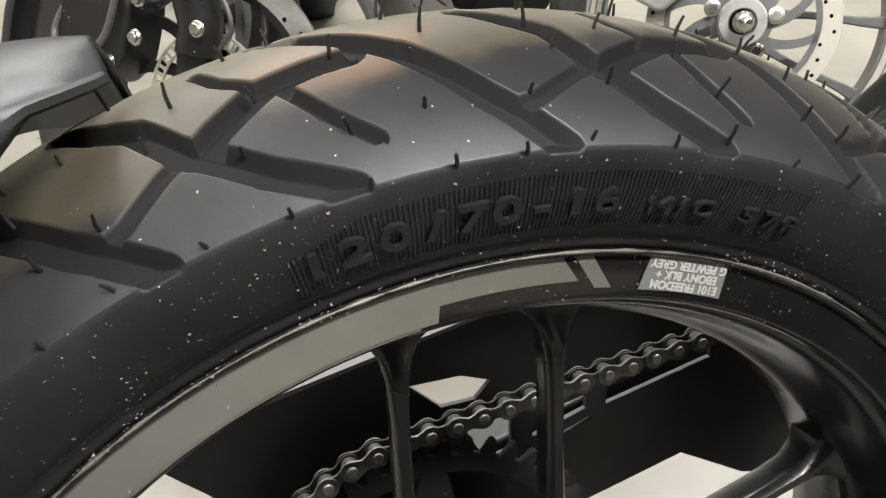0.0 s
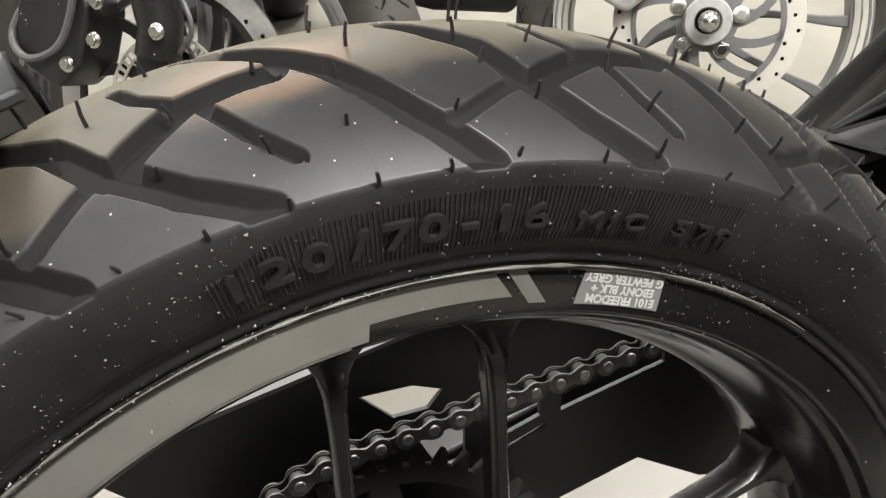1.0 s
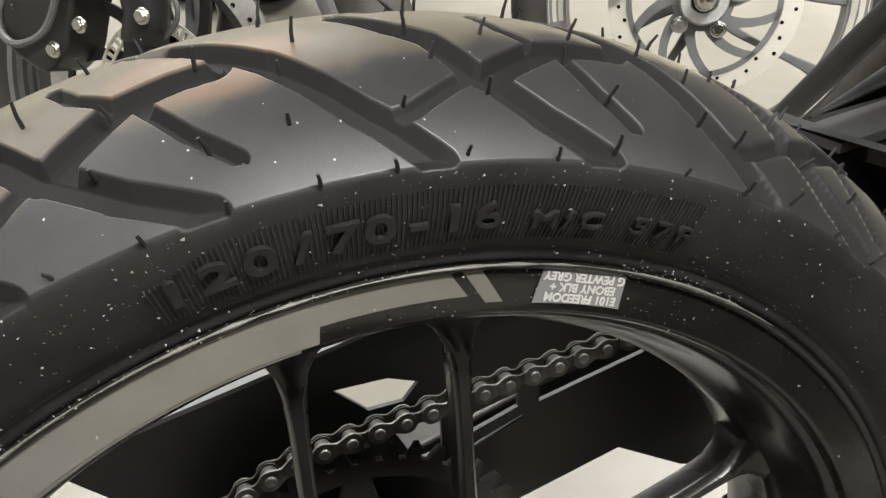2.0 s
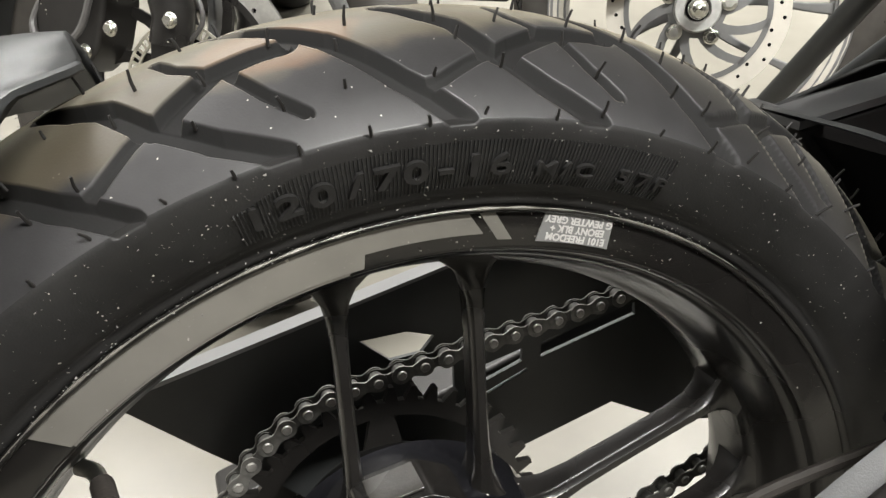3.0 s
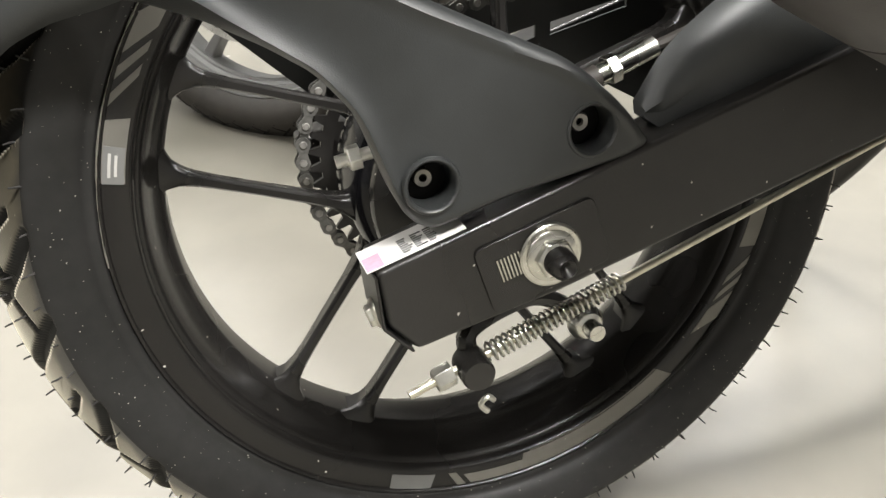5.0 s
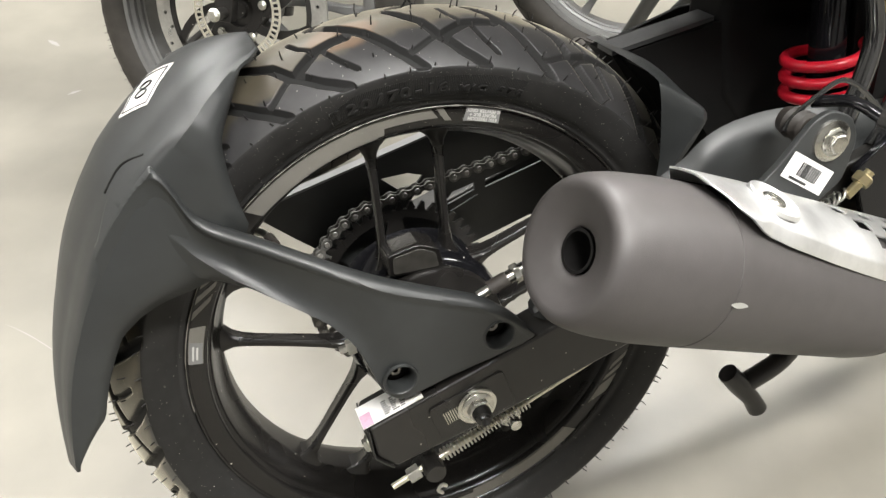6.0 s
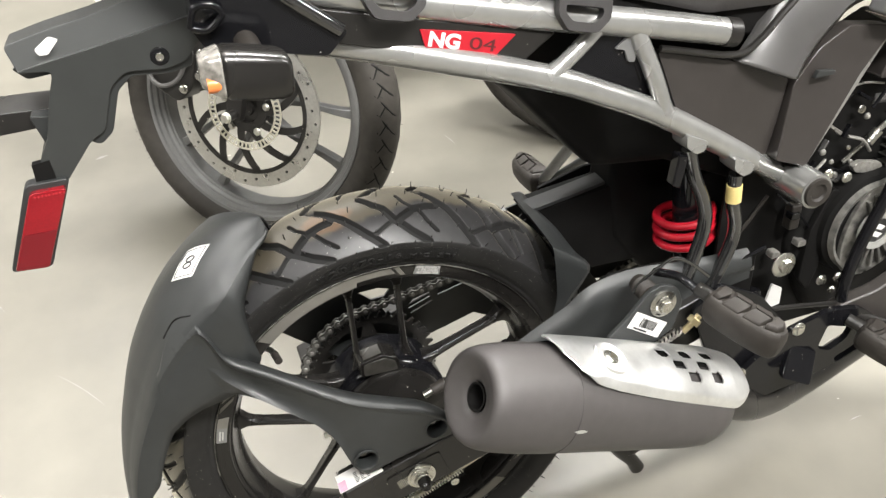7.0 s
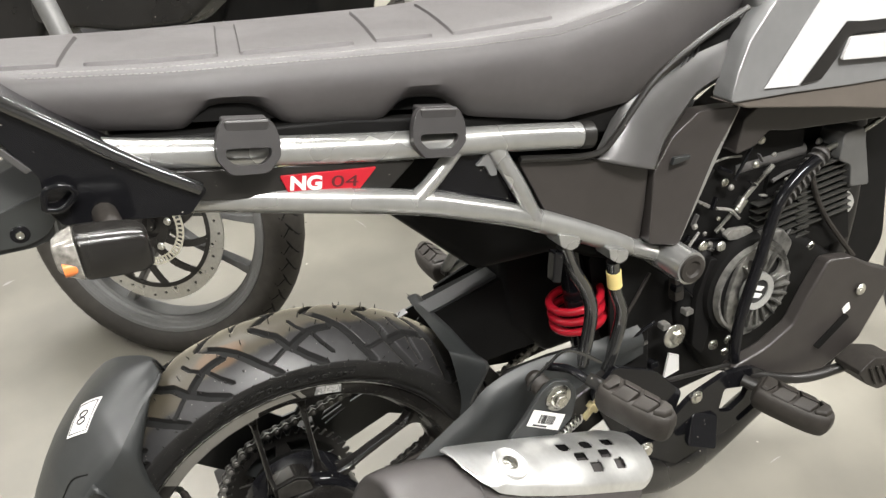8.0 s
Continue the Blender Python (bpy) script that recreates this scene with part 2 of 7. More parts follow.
    clay.inputs[7].default_value = (0.125, 0.064, 0.027, 1)
    link(clay.outputs[2], b.inputs["Base Color"])
    # dry dust shows most where it is looked along
    b.inputs["Sheen Roughness"].default_value = 0.35
    b.inputs["Sheen Tint"].default_value = (0.86, 0.80, 0.64, 1)
    dusty = n.new("ShaderNodeMath")
    dusty.operation = "MULTIPLY_ADD"
    link(amount.outputs[0], dusty.inputs[0])
    dusty.inputs[1].default_value = 1.4
    bare = n.new("ShaderNodeMath")
    bare.operation = "MULTIPLY_ADD"
    link(steep.outputs[0], bare.inputs[0])
    bare.inputs[1].default_value, bare.inputs[2].default_value = -0.26, 0.34
    link(bare.outputs[0], dusty.inputs[2])
    # less gloss in the grooves deepens their painted shade
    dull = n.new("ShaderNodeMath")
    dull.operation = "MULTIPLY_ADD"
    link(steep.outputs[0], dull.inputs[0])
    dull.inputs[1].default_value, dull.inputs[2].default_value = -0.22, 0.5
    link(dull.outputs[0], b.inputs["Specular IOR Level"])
    link(dusty.outputs[0], b.inputs["Sheen Weight"])
    return m


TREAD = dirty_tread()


# ---- building helpers ----
def part(name, bm, mat, parent=None, label="", smooth=True, bevel=0.0, segments=2):
    """Links a bmesh as one mesh object under a thing or under a part."""
    me = bpy.data.meshes.new(name)
    bmesh.ops.recalc_face_normals(bm, faces=bm.faces[:])
    bm.to_mesh(me)
    bm.free()
    for m in mat if isinstance(mat, (list, tuple)) else (mat,):
        me.materials.append(m)
    ob = new(name, me)
    if parent is not None:
        ob.parent = parent
    if smooth:
        me.shade_smooth()
    if smooth and bevel == 0:
        me.set_sharp_from_angle(angle=radians(38))
    if bevel:
        mod = ob.modifiers.new("soft_edges", "BEVEL")
        mod.width, mod.segments, mod.limit_method, mod.angle_limit, mod.harden_normals = bevel, segments, "ANGLE", radians(32), True
    if label:
        ob["label"] = label
    return ob


def twin(name, ob, m, parent):
    """Another object on the same mesh, at the pose m under parent."""
    o = new(name, ob.data)
    o.parent, o.matrix_basis = parent, m
    return o


def thing(name, label, category, m=Matrix(), group="", kind=""):
    ob = new(name)
    ob.empty_display_size = 0.05
    ob.matrix_world = m
    return tagged(ob, label, category, group, kind)


def add_box(bm, lo, hi, m=Matrix()):
    v = [bm.verts.new(m @ Vector((x, y, z))) for x in (lo[0], hi[0]) for y in (lo[1], hi[1]) for z in (lo[2], hi[2])]
    for f in ((0, 1, 3, 2), (4, 6, 7, 5), (0, 4, 5, 1), (2, 3, 7, 6), (0, 2, 6, 4), (1, 5, 7, 3)):
        bm.faces.new([v[i] for i in f])
    return bm


def box(lo, hi, m=Matrix()):
    return add_box(bmesh.new(), lo, hi, m)


def skin(bm, rings, closed=True, caps=True, loop=False):
    """Joins rings of points, each of the same number, into one surface."""
    vs = [[bm.verts.new(p) for p in r] for r in rings]
    n = len(vs[0])
    last = len(vs) if loop else len(vs) - 1
    for i in range(last):
        a, b = vs[i], vs[(i + 1) % len(vs)]
        for j in range(n if closed else n - 1):
            k = (j + 1) % n
            bm.faces.new((a[j], a[k], b[k], b[j]))
    if caps and closed and not loop:
        bm.faces.new(vs[0][::-1])
        bm.faces.new(vs[-1])
    return bm


def smooth_path(pts, steps=6):
    """A Catmull-Rom line through points."""
    p = [Vector(q) for q in pts]
    p = [p[0] * 2 - p[1], *p, p[-1] * 2 - p[-2]]
    out = []
    for i in range(1, len(p) - 2):
        for s in range(steps):
            u = s / steps
            a, b, c, d = p[i - 1], p[i], p[i + 1], p[i + 2]
            out.append(0.5 * ((2 * b) + (c - a) * u + (2 * a - 5 * b + 4 * c - d) * u * u + (3 * b - a - 3 * c + d) * u ** 3))
    out.append(p[-2])
    return out


def add_tube(bm, pts, r, segs=12, squash=1.0, taper=None):
    """A round (or flattened) bar swept along points; r may be a list, one a point."""
    up = Vector((0, 0, 1))
    rings = []
    prev = None
    for i, q in enumerate(pts):
        q = Vector(q)
        d = (Vector(pts[min(i + 1, len(pts) - 1)]) - Vector(pts[max(i - 1, 0)])).normalized()
        side = d.cross(up if prev is None else prev)
        if side.length < 1e-4:
            side = d.cross(Vector((1, 0, 0)))
        side.normalize()
        nrm = side.cross(d).normalized()
        prev = nrm
        rad = r[i] if isinstance(r, (list, tuple)) else r
        rings.append([q + (side * math.cos(a) * rad + nrm * math.sin(a) * rad * squash) for a in [2 * math.pi * k / segs for k in range(segs)]])
    return skin(bm, rings)


def tube(pts, r, segs=12, steps=6, squash=1.0):
    pts = smooth_path(pts, steps) if steps > 1 else [Vector(p) for p in pts]
    return add_tube(bmesh.new(), pts, r, segs, squash)


def add_lathe(bm, profile, segs=96, m=Matrix(), closed=False):
    """Turns a profile of (radius, y) about the y axis."""
    rings = []
    for k in range(segs):
        a = 2 * math.pi * k / segs
        rings.append([m @ Vector((r * math.cos(a), y, r * math.sin(a))) for r, y in profile])
    return skin(bm, rings, closed=closed, caps=False, loop=True)


def lathe(profile, segs=96, m=Matrix(), closed=False):
    return add_lathe(bmesh.new(), profile, segs, m, closed)


def along(a, b, roll=0.0):
    """A frame at a whose y axis points to b."""
    d = (Vector(b) - Vector(a)).normalized()
    q = d.to_track_quat("Y", "Z").to_matrix().to_4x4()
    return Matrix.Translation(a) @ q @ Matrix.Rotation(roll, 4, "Y")


def add_slab(bm, outline, y0, y1, m=Matrix(), shift=None):
    """A plate: an outline of (x, z) between two depths y; shift(x, z) bends it in y."""
    f = shift or (lambda x, z: 0.0)
    rings = [[m @ Vector((x, y + f(x, z), z)) for x, z in outline] for y in (y0, y1)]
    return skin(bm, rings)


def slab(outline, y0, y1, m=Matrix(), shift=None):
    return add_slab(bmesh.new(), outline, y0, y1, m, shift)


def rounded(outline, r=0.006, steps=4):
    """The outline with its corners rounded."""
    out = []
    n = len(outline)
    for i in range(n):
        p, a, b = Vector(outline[i]), Vector(outline[i - 1]), Vector(outline[(i + 1) % n])
        da, db = (a - p), (b - p)
        k = min(r, da.length * 0.45, db.length * 0.45)
        s, e = p + da.normalized() * k, p + db.normalized() * k
        for j in range(steps + 1):
            u = j / steps
            out.append(tuple(s * (1 - u) ** 2 + p * 2 * u * (1 - u) + e * u * u))
    return out


def add_bolt(bm, m, r=0.006, h=0.006, washer=0.0):
    """A hexagon head, with a flange, standing on y = 0 and pointing to -y."""
    if washer:
        add_lathe(bm, [(0, -0.0), (washer, 0), (washer, -0.0015), (washer * 0.8, -0.003), (0, -0.003)], 24, m)
    ring = [(r * math.cos(k * math.pi / 3), r * math.sin(k * math.pi / 3)) for k in range(6)]
    skin(bm, [[m @ Vector((x * s, y, z * s)) for x, z in ring] for y, s in ((0, 1), (-h * 0.85, 1), (-h, 0.86))])
    return bm


def text_curve(name, body, size, mat, parent, m, depth=0.0004, label="", bold=0.0):
    cu = bpy.data.curves.new(name, "FONT")
    cu.body, cu.size, cu.extrude, cu.align_x, cu.align_y, cu.offset = body, size, depth, "CENTER", "CENTER", bold
    ob = bpy.data.objects.new(name, cu)
    scene.collection.objects.link(ob)
    me = bpy.data.meshes.new_from_object(ob)
    bpy.data.objects.remove(ob)
    me.materials.append(mat)
    o = new(name, me)
    o.parent, o.matrix_basis = parent, m
    if label:
        o["label"] = label
    return o


# flat marks on the right side of the machine: x to the right, y up in their own plane, facing -y
SIDE = pose(0, 0, 0, 90, 0, 0)

# ---- the room ----
bm = bmesh.new()
bmesh.ops.create_grid(bm, x_segments=12, y_segments=12, size=6.0)
tagged(part("floor", bm, FLOOR), "polished beige showroom floor with faint scratches", "floor", kind="structure")
for nm, lo, hi in (("wall_north", (-6, 5.0, 0), (6, 5.15, 3.05)), ("wall_south", (-6, -4.15, 0), (6, -4.0, 3.05)), ("wall_east", (5.0, -4, 0), (5.15, 5, 3.05)), ("wall_west", (-5.15, -4, 0), (-5.0, 5, 3.05))):
    tagged(part(nm, box(lo, hi), WALL), "plain painted showroom wall", "wall", kind="structure")
tagged(part("ceiling", box((-5, -4, 3.05), (5, 5, 3.2)), CEIL), "plain pale showroom ceiling", "ceiling", kind="structure")
rng = random.Random(77)
bm = bmesh.new()
for (x0, y0), (x1, y1), w in (((-0.465, 0.438), (-0.391, 0.345), 0.0012), ((-0.409, 1.322), (-0.387, 1.286), 0.011), ((-0.373, 1.066), (-0.347, 1.075), 0.008), ((0.406, 0.906), (0.418, 0.864), 0.0025), ((0.761, -0.088), (0.786, -0.086), 0.0022), ((-0.60, 0.70), (-0.55, 0.62), 0.0010)):
    a, b = Vector((x0, y0, 0.0004)), Vector((x1, y1, 0.0004))
    side = Vector((y0 - y1, x1 - x0, 0)).normalized()
    rows = []
    for k in range(9):
        u = k / 8
        c = a.lerp(b, u) + side * 0.25 * (b - a).length * u * (1 - u) * 0.5
        half = w * (0.25 + math.sin(math.pi * min(0.97, max(0.03, u)))) * rng.uniform(0.55, 1.0) * 0.5
        rows.append([c - side * half, c + side * half])
    skin(bm, rows, closed=False)
tagged(part("floor_scuff", bm, THREAD, None, smooth=False), "pale scuffs and scratches on the floor", "scuff marks", kind="stuff")
for lx, ly, watts in LAMPS:
    lamp = thing("ceiling_lamp", "white linear ceiling lamp, switched on", "lamp", pose(lx, ly, 3.0), "ceiling lamps")
    part("housing", box((-0.78, -0.15, 0.0), (0.78, 0.15, 0.05)), CEIL, lamp)
    part("diffuser", box((-0.75, -0.125, -0.02), (0.75, 0.125, -0.004)), LAMP_GLOW, lamp)

# ---- the motorcycle ----
bike = thing("motorcycle", "grey and black motorcycle leaning on its side stand", "motorcycle", BIKE)


def pierced(outline, holes, y0, y1, m=Matrix(), shift=None):
    """A plate with holes through it: outlines of (x, z), thickness from y0 to y1."""
    f = shift or (lambda x, z: 0.0)
    bm = bmesh.new()
    loops = []
    for loop in (outline, *holes):
        vs = [bm.verts.new((x, 0, z)) for x, z in loop]
        loops.append([bm.edges.new((vs[i], vs[(i + 1) % len(vs)])) for i in range(len(vs))])
    bmesh.ops.triangle_fill(bm, edges=[e for lp in loops for e in lp], use_beauty=True)
    faces = bm.faces[:]
    ext = bmesh.ops.extrude_face_region(bm, geom=faces)
    top = {v for v in ext["geom"] if isinstance(v, bmesh.types.BMVert)}
    for v in bm.verts:
        x, z = v.co.x, v.co.z
        v.co = m @ Vector((x, (y1 if v in top else y0) + f(x, z), z))
    return bm


def circle(cx, cz, r, n=24):
    return [(cx + r * math.cos(2 * math.pi * k / n), cz + r * math.sin(2 * math.pi * k / n)) for k in range(n)]


def at_side(x, y, z, turn=0.0):
    """A pose on the machine's right side: text and marks face -y, turned counter-clockwise by degrees."""
    return Matrix.Translation((x, y, z)) @ SIDE @ Matrix.Rotation(radians(turn), 4, "Z")


def bolt(name, x, y, z, r=0.006, h=0.006, washer=0.0, mat=None, parent=None, m=None):
    return part(name, add_bolt(bmesh.new(), m or Matrix.Translation((x, y, z)), r, h, washer), mat or STEEL, parent or bike, bevel=0.0006)


# -- rear wheel --
RMAX, SHOULDER, HALF = 0.2792, 0.2475, 0.0592
PERIOD = 24.83


def crown_r(y):
    return RMAX - (RMAX - SHOULDER) * abs(y / HALF) ** 2.3


GROOVES = [  # angle in degrees, y in mm; then half width and depth in mm
    ([(104.5, 0), (101.9, -12), (98.4, -28), (96.4, -38), (94.4, -47), (92.8, -52), (90.6, -61)], 3.1, 5.2),
    ([(93.4, -50), (91.1, -48), (88.2, -42), (86.4, -39)], 1.3, 2.2),
    ([(93.0, -6), (90.5, -20), (88.8, -26), (87.1, -38), (85.7, -43), (83.2, -51), (79.2, -61)], 2.9, 5.2),
    ([(80.3, -33), (78.7, -43), (76.6, -51)], 1.25, 4.0),
    ([(84.6, -9), (83.6, -20), (81.4, -29)], 1.1, 3.5),
    ([(86.0, -40), (84.5, -36), (81.2, -28), (78.2, -25.5), (76.2, -25)], 3.0, 4.8),
]


def build_tyre(parent):
    near_u = np.linspace(-1, 0, 250)
    far_u = np.sin(np.linspace(0, 1, 72)[1:] * np.pi / 2 * 0.93) / np.sin(np.pi / 2 * 0.93)
    ys = np.concatenate([near_u, far_u]) * HALF
    half_n = 249
    rs = np.array([crown_r(y) for y in ys])
    arc = np.concatenate([[0], np.cumsum(np.hypot(np.diff(ys), np.diff(rs)))])
    arc = (arc - arc[half_n]) * 1000
    ang = np.concatenate([np.arange(66, 80, 0.1), np.arange(80, 128, 0.055), np.arange(128, 152, 0.11), np.arange(152, 426, 0.42)])
    na = len(ang)
    depth = np.zeros((na, len(ys)))
    for side in (-1, 1):
        cols = np.where(ys * side >= 0)[0] if side < 0 else np.where(ys > 0)[0]
        shift = 0.0 if side < 0 else PERIOD / 2
        local = (ang[:, None] + shift + 90.0) % 360 - 90.0 - 82.0
        local = (local + PERIOD / 2) % PERIOD - PERIOD / 2 + 82.0
        s_here = np.abs(arc[cols])[None, :]
        rr = rs[cols][None, :]
        for line, hw, dp in GROOVES:
            d = np.full((na, len(cols)), 99.0)
            for rep in (-1, 0, 1):
                for (a0, y0), (a1, y1) in zip(line, line[1:]):
                    s0, s1 = (np.interp(-q / 1000.0, ys, arc) for q in (y0, y1))
                    px = np.radians(local - a0 - rep * PERIOD) * rr * 1000
                    py = s_here - abs(s0)
                    vx, vy = math.radians(a1 - a0) * 265, abs(s1) - abs(s0)
                    k = np.clip((px * vx + py * vy) / (vx * vx + vy * vy), 0, 1)
                    slope = np.where((px * vy - py * vx) * math.copysign(1, vy) > 0, 1.0, 0.62)
                    d = np.minimum(d, np.hypot(px - k * vx, py - k * vy) * slope)
            wall = np.clip((hw + 0.35 - d) / 1.15 + 0.5, 0, 1)
            depth[:, cols] = np.maximum(depth[:, cols], wall * dp)
    edge = np.clip((HALF - np.abs(ys)) / 0.004, 0, 1)
    r_all = rs[None, :] - depth / 1000 * (0.25 + 0.75 * edge[None, :])
    ca, sa = np.cos(np.radians(ang)), np.sin(np.radians(ang))
    side_prof = [(0.2122, 0.042), (0.2140, 0.0468), (0.2165, 0.0485), (0.2185, 0.0478), (0.2205, 0.0505), (0.226, 0.0545), (0.234, 0.0575), (0.2415, 0.0592), (0.2455, 0.0597)]
    lo = [(r, -y) for r, y in side_prof]
    hi = [(r, y) for r, y in reversed(side_prof)]
    rows = [np.stack([ca * r, np.full(na, y), sa * r], 1) for r, y in lo]
    rows += [np.stack([ca * r_all[:, j], np.full(na, ys[j]), sa * r_all[:, j]], 1) for j in range(len(ys))]
    rows += [np.stack([ca * r, np.full(na, y), sa * r], 1) for r, y in hi]
    verts = np.concatenate(rows)
    nr = len(rows)
    i = np.arange(na)
    k = (i + 1) % na
    faces = np.concatenate([np.stack([j * na + i, (j + 1) * na + i, (j + 1) * na + k, j * na + k], 1) for j in range(nr - 1)])
    me = bpy.data.meshes.new("tyre")
    me.from_pydata(verts.tolist(), [], faces.tolist())
    # groove depth, masking the dirt and driving the painted shade
    groove_mask = np.zeros((nr, na))
    groove_mask[len(lo):len(lo) + len(ys)] = (np.clip(depth / 1.3, 0, 1)).T
    me.attributes.new("groove_depth", "FLOAT", "POINT").data.foreach_set("value", groove_mask.ravel().astype(np.float32))
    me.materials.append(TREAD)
    me.materials.append(SIDEWALL)
    strip = np.repeat(np.arange(nr - 1), na)
    me.polygons.foreach_set("material_index", ((strip < len(lo)) | (strip >= len(lo) + len(ys) - 1)).astype(np.int32))
    me.shade_smooth()
    ob = new("tyre", me)
    ob.parent = parent
    ob["label"] = "black rubber tyre with angled grooves, brown dirt on its crown"
    return ob


RIM_PROFILE = [(0.2135, -0.0455), (0.2140, -0.0472), (0.2130, -0.0487), (0.2118, -0.0480), (0.2110, -0.0462), (0.1985, -0.0462), (0.1970, -0.0454), (0.1958, -0.0436), (0.1950, -0.0404), (0.1930, -0.0392), (0.1912, -0.0360), (0.1885, -0.0262), (0.1855, -0.0182), (0.1828, -0.0142), (0.1806, -0.0118), (0.1800, -0.0090),
               (0.1800, 0.014), (0.1815, 0.020), (0.189, 0.034), (0.1965, 0.0455), (0.2128, 0.0488), (0.2140, 0.0475), (0.2135, 0.0455), (0.195, 0.03), (0.190, 0.0), (0.195, -0.03)]
rear_wheel = part("rear_wheel", lathe(RIM_PROFILE, 240, closed=True), WHEEL_BLACK, bike, "black cast alloy rear wheel with grey decals")
tyre = build_tyre(rear_wheel)

rng = random.Random(4)
bm = bmesh.new()
for y_mm, step, jit, ln in ((-58.5, 4.97, 0.5, 0.008), (-47, 6.2, 1.6, 0.009), (-33, 8.3, 1.5, 0.008), (-22, 6.2, 1.8, 0.009), (-3, 8.3, 2.0, 0.010), (14, 8.3, 2, 0.011), (40, 12, 2, 0.01)):
    a = 0.7 * step
    while a < 360:
        phi = radians(a + rng.uniform(-jit, jit))
        yy = (y_mm + rng.uniform(-2, 2)) / 1000
        r = crown_r(max(min(yy, 0.059), -0.059))
        lean = -0.55 if abs(yy) > 0.045 else -0.1
        out = Vector((math.cos(phi), lean if yy < 0 else -lean, math.sin(phi))).normalized()
        tang = Vector((-math.sin(phi), rng.uniform(-0.5, 0.5), math.cos(phi))) * rng.uniform(-0.45, 0.45)
        p0 = Vector((r * math.cos(phi), yy, r * math.sin(phi))) - out * 0.001
        k = ln * rng.uniform(0.45, 0.95)
        add_tube(bm, [p0, p0 + out * k * 0.5 + tang * k * 0.12, p0 + out * k * 0.95 + tang * k * 0.5], [0.00066, 0.00058, 0.00046], 6)
        a += step
tagged(part("rubber_fuzz", bm, WHISKER, rear_wheel, "thin black moulding hairs standing off the tread"), kind="stuff")

# sidewall: fine radial ribs and the size in raised characters
bm = bmesh.new()
for k in range(116):
    a = radians(70.2 + k * 0.335)
    c, s = math.cos(a), math.sin(a)
    w = 0.00028
    top_r = 0.2405 - 0.006 * max(0, (k - 100) / 16)
    rings = []
    for r, y in ((0.2235, -0.0530), (0.2300, -0.0560), (0.2360, -0.0579), (top_r, -0.0590)):
        rings.append([Vector((r * c - u * s, y - h, r * s + u * c)) for u, h in ((-w, -0.0004), (-w * 0.5, 0.00065), (w * 0.5, 0.00065), (w, -0.0004))])
    skin(bm, rings)
tagged(part("sidewall_ribs", bm, RUBBER_GLOSS, rear_wheel), kind="stuff")
for ch, a in (("1", 107.3), ("2", 104.6), ("0", 101.9), ("/", 99.2), ("7", 96.7), ("0", 94.2), ("-", 91.6), ("1", 89.2), ("6", 86.8), ("M", 82.6), ("/", 80.8), ("C", 78.9), ("5", 74.9), ("7", 72.9), ("P", 70.9)):
    big = a > 85
    r = 0.2315 if big else 0.2300
    q = radians(a)
    m = at_side(r * math.cos(q), -0.0576, r * math.sin(q), a - 90) @ Matrix.Rotation(radians(20), 4, "X") @ Matrix.Diagonal((1.5, 1, 1, 1))
    text_curve("raised_character", ch, 0.0116 if big else 0.0074, SIDEWALL, rear_wheel, m, 0.0008, bold=0.0003 if big and ch != "6" else 0.0001)


def arc_patch(a0, a1, r0, r1, y, slant0=0.0, slant1=0.0, thick=0.0004, n=None):
    """A thin sticker on the rim's face; slants turn its ends towards the hub, in degrees."""
    n = n or max(2, int(abs(a1 - a0) / 1.2))
    rings = []
    for k in range(n + 1):
        u = k / n
        ai, ao = radians(a0 + slant0 + (a1 + slant1 - a0 - slant0) * u), radians(a0 + (a1 - a0) * u)
        rings.append([Vector((r0 * math.cos(ai), y, r0 * math.sin(ai))), Vector((r1 * math.cos(ao), y, r1 * math.sin(ao))),
                      Vector((r1 * math.cos(ao), y - thick, r1 * math.sin(ao))), Vector((r0 * math.cos(ai), y - thick, r0 * math.sin(ai)))])
    return skin(bmesh.new(), rings)


for base in (0, 180):
    y = -0.0462
    for a0, a1, r0, s0, s1 in ((98.6, 133.6, 0.1984, 0.9, -1.4), (88.4, 99.2, 0.2034, -1.6, 0.4), (85.7, 87.3, 0.2010, -2.1, -2.1), (147.5, 153.6, 0.2005, -5.4, -5.4), (155.5, 157.4, 0.2005, -5.4, -5.4), (159.3, 161.2, 0.2005, -5.4, -5.4), (163.2, 172.3, 0.1994, -1.0, 0)):
        part("rim_decal", arc_patch(a0 + base, a1 + base, r0, 0.2112, y + (0.0002 if a0 == 88.4 else 0), s0, s1), RIM_GREY, rear_wheel, "pewter grey decal")
    part("rim_decal", arc_patch(101.0 + base, 132.0 + base, 0.1973, 0.1987, -0.0456), RIM_GREY, rear_wheel, "pewter grey decal")
    part("rim_label", arc_patch(72.4 + base, 80.3 + base, 0.2005, 0.2113, y - 0.0003, -0.3, 0.6), PAPER_GREY, rear_wheel, "printed grey paint label")
q = radians(76.3)
for line, r in (("E101 FREEDOM", 0.2024), ("EBONY BLK +", 0.2058), ("G PEWTER GREY", 0.2092)):
    text_curve("label_print", line, 0.0038, PRINT_GREY, rear_wheel, at_side(r * math.cos(q), -0.0471, r * math.sin(q), 76.3 + 90), 0.0001, bold=0.00012)
part("rim_label", arc_patch(166.8, 172.4, 0.2000, 0.2108, -0.0465), PAPER_GREY, rear_wheel, "small printed grey label")
for r, a0, a1 in ((0.2034, 168.0, 171.2), (0.2066, 167.8, 171.4)):
    part("label_print", arc_patch(a0, a1, r, r + 0.0015, -0.0470), PRINT_GREY, rear_wheel)

